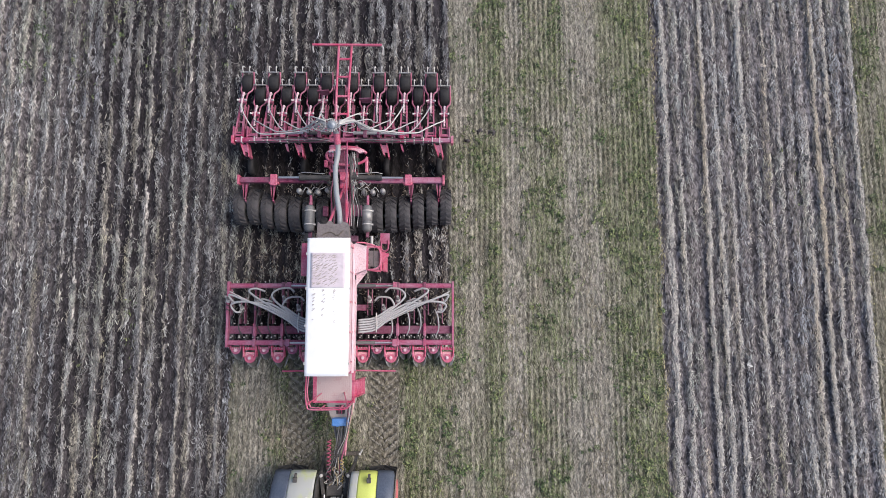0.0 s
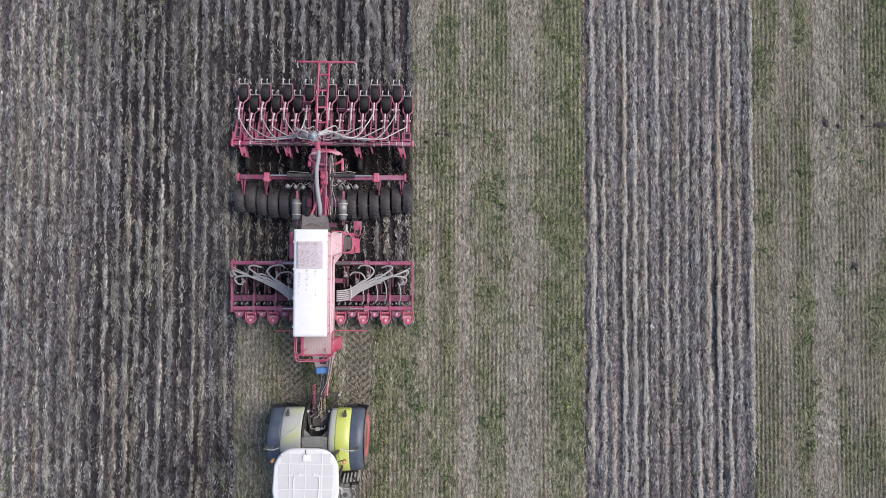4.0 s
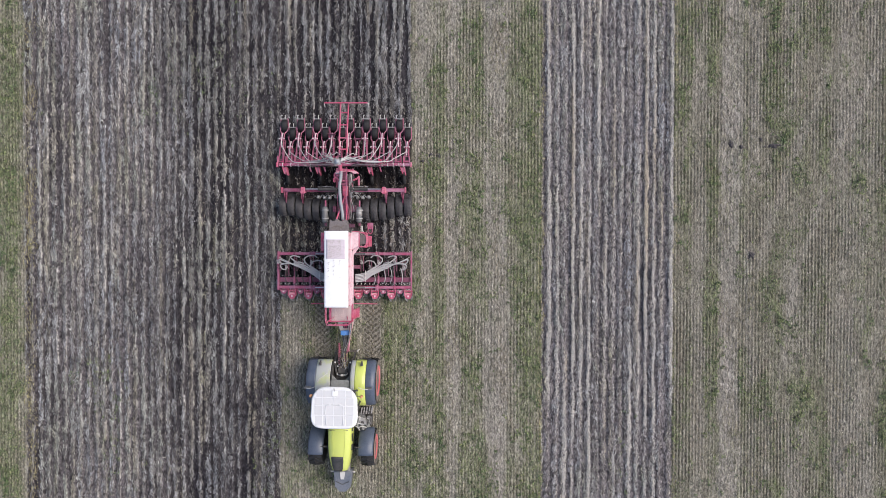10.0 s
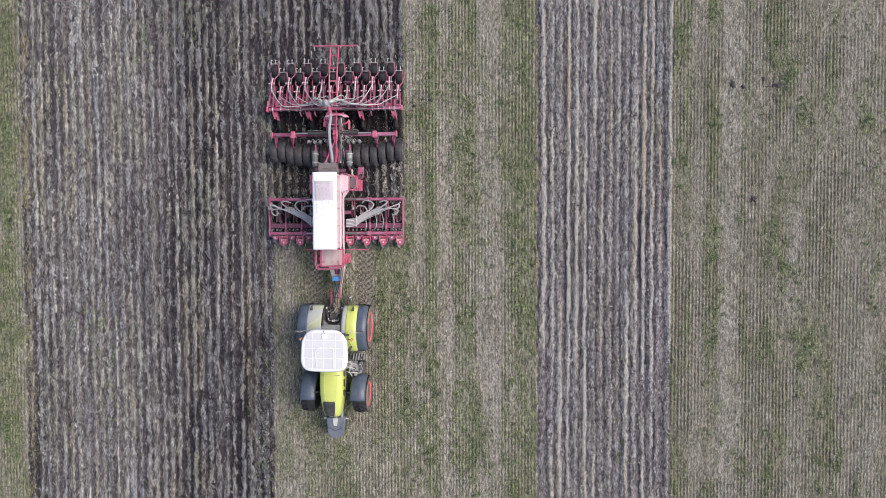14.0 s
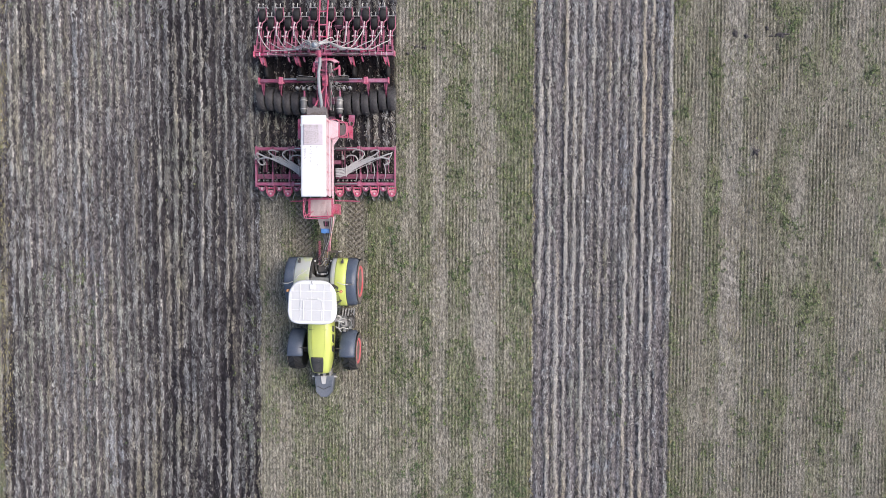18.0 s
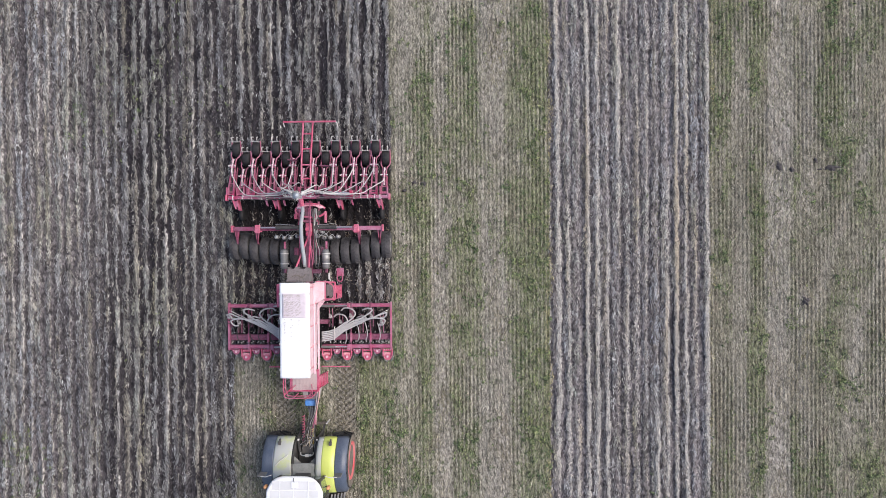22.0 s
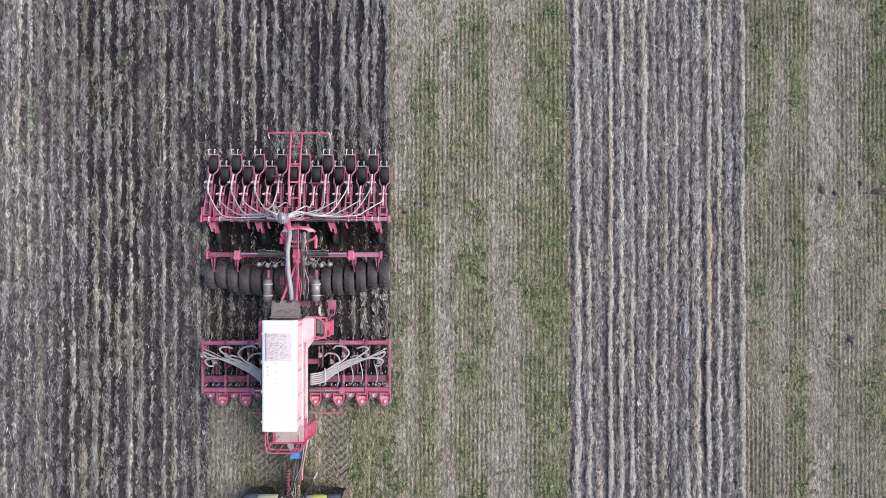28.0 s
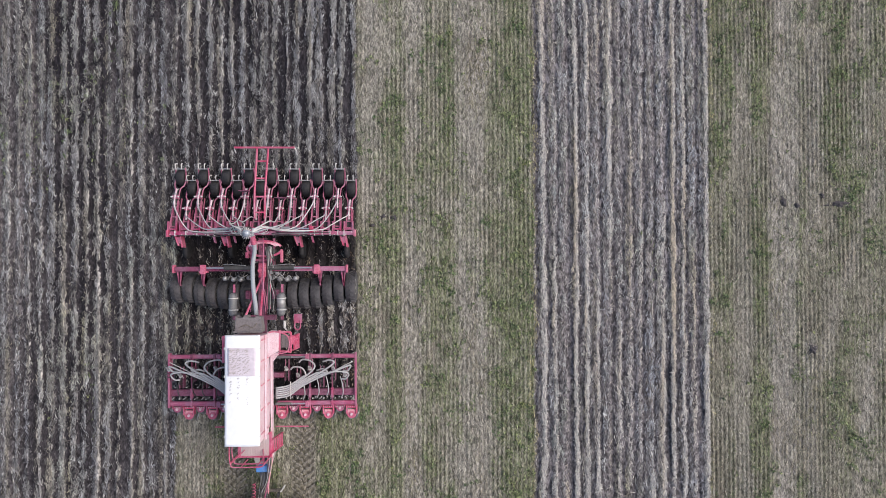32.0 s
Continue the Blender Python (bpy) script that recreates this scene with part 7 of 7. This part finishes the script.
for s in (-1, 1):
    part("lift_pin", rod(B(), (s * 0.40, -8.34, 0.9), (s * 0.54, -8.34, 0.92), 0.035, 8), PALE, tractor)

# pressed lug marks in the wheel tracks
MARK = surface("pressed_earth", (0.13, 0.12, 0.10), 0.95, dust=0.6, dust_color=(0.30, 0.28, 0.235), grain=40, bump=0.6)
bm = B()
random.seed(12)
for c in (-1.16, 1.10):
    for k in range(17):
        for side in (-1, 1):
            y = -0.75 - 0.24 * k - (0.12 if side > 0 else 0.0)
            if y < -4.6:
                continue
            for i in range(5):
                if random.random() < 0.10:
                    continue
                f = (i + random.uniform(0.2, 0.8)) / 5
                m = Matrix.Translation((c + side * (0.02 + 0.36 * f), y + 0.27 * f + random.uniform(-0.02, 0.02), random.uniform(-0.005, 0.012))) @ Matrix.Rotation(side * radians(37) + random.uniform(-0.4, 0.4), 4, "Z")
                r = bmesh.ops.create_icosphere(bm, subdivisions=1, radius=1.0, matrix=Matrix.Identity(4))
                sx, sy, sz = random.uniform(0.045, 0.075), random.uniform(0.028, 0.05), random.uniform(0.02, 0.04)
                for v in r["verts"]:
                    v.co = m @ Vector((v.co.x * sx * random.uniform(0.7, 1.2), v.co.y * sy * random.uniform(0.7, 1.2), v.co.z * sz))
me = bpy.data.meshes.new("tread_marks")
bm.to_mesh(me)
bm.free()
me.materials.append(MARK)
tagged(new("tread_marks", me), "chevron lug marks pressed into the stubble by tractor tyres", "tyre marks", kind="stuff")

# places where dark earth has been scratched up
HEAP = surface("dark_dug_earth", (0.062, 0.055, 0.057), 0.95, grain=25, bump=0.8, vary=0.5)


def soil_heap(x, y, long, wide, turn, seed):
    """A low crumbly mound with a hollow at one end."""
    bm = B()
    rings = []
    for i in range(9):
        u = i / 8
        row = []
        for q in range(28):
            a = 2 * math.pi * q / 28
            rim = 0.75 + 0.5 * noise.noise((math.cos(a) * 1.3 + seed, math.sin(a) * 1.3, 0.4))
            px, py = u * rim * long * math.cos(a), u * rim * wide * math.sin(a)
            h = 0.10 * (1 - u * u) * (0.5 + 1.2 * abs(noise.noise((px * 9, py * 9, seed)))) - 0.16 * math.exp(-((px + 0.45 * long) ** 2 + py * py) / (0.3 * wide) ** 2)
            c_, s_ = math.cos(turn), math.sin(turn)
            row.append(bm.verts.new((x + px * c_ - py * s_, y + px * s_ + py * c_, 0.02 + h - 0.03 * u)))
        rings.append(row)
    for a_, b_ in zip(rings, rings[1:]):
        for q in range(28):
            bm.faces.new((a_[q], b_[q], b_[(q + 1) % 28], a_[(q + 1) % 28])).smooth = True
    me = bpy.data.meshes.new("soil_heap")
    bm.to_mesh(me)
    bm.free()
    me.materials.append(HEAP)
    tagged(new("soil_heap", me), "low heap of dark freshly dug earth on stubble", "soil heap", group="soil heaps")


for k, (x, y, long, wide, turn) in enumerate(((18.62, 1.4, 0.30, 0.22, 1.2), (17.62, 6.50, 0.34, 0.20, 1.5), (18.05, 6.40, 0.20, 0.14, 0.3), (19.55, 6.48, 0.55, 0.16, 0.05), (18.95, 6.75, 0.16, 0.22, 0.2), (4.20, 6.02, 0.22, 0.15, 1.0), (3.80, 6.05, 0.16, 0.09, 0.4), (3.45, 5.75, 0.18, 0.10, 0.1))):
    soil_heap(x, y, long, wide, turn, 3.0 * k + 1.5)
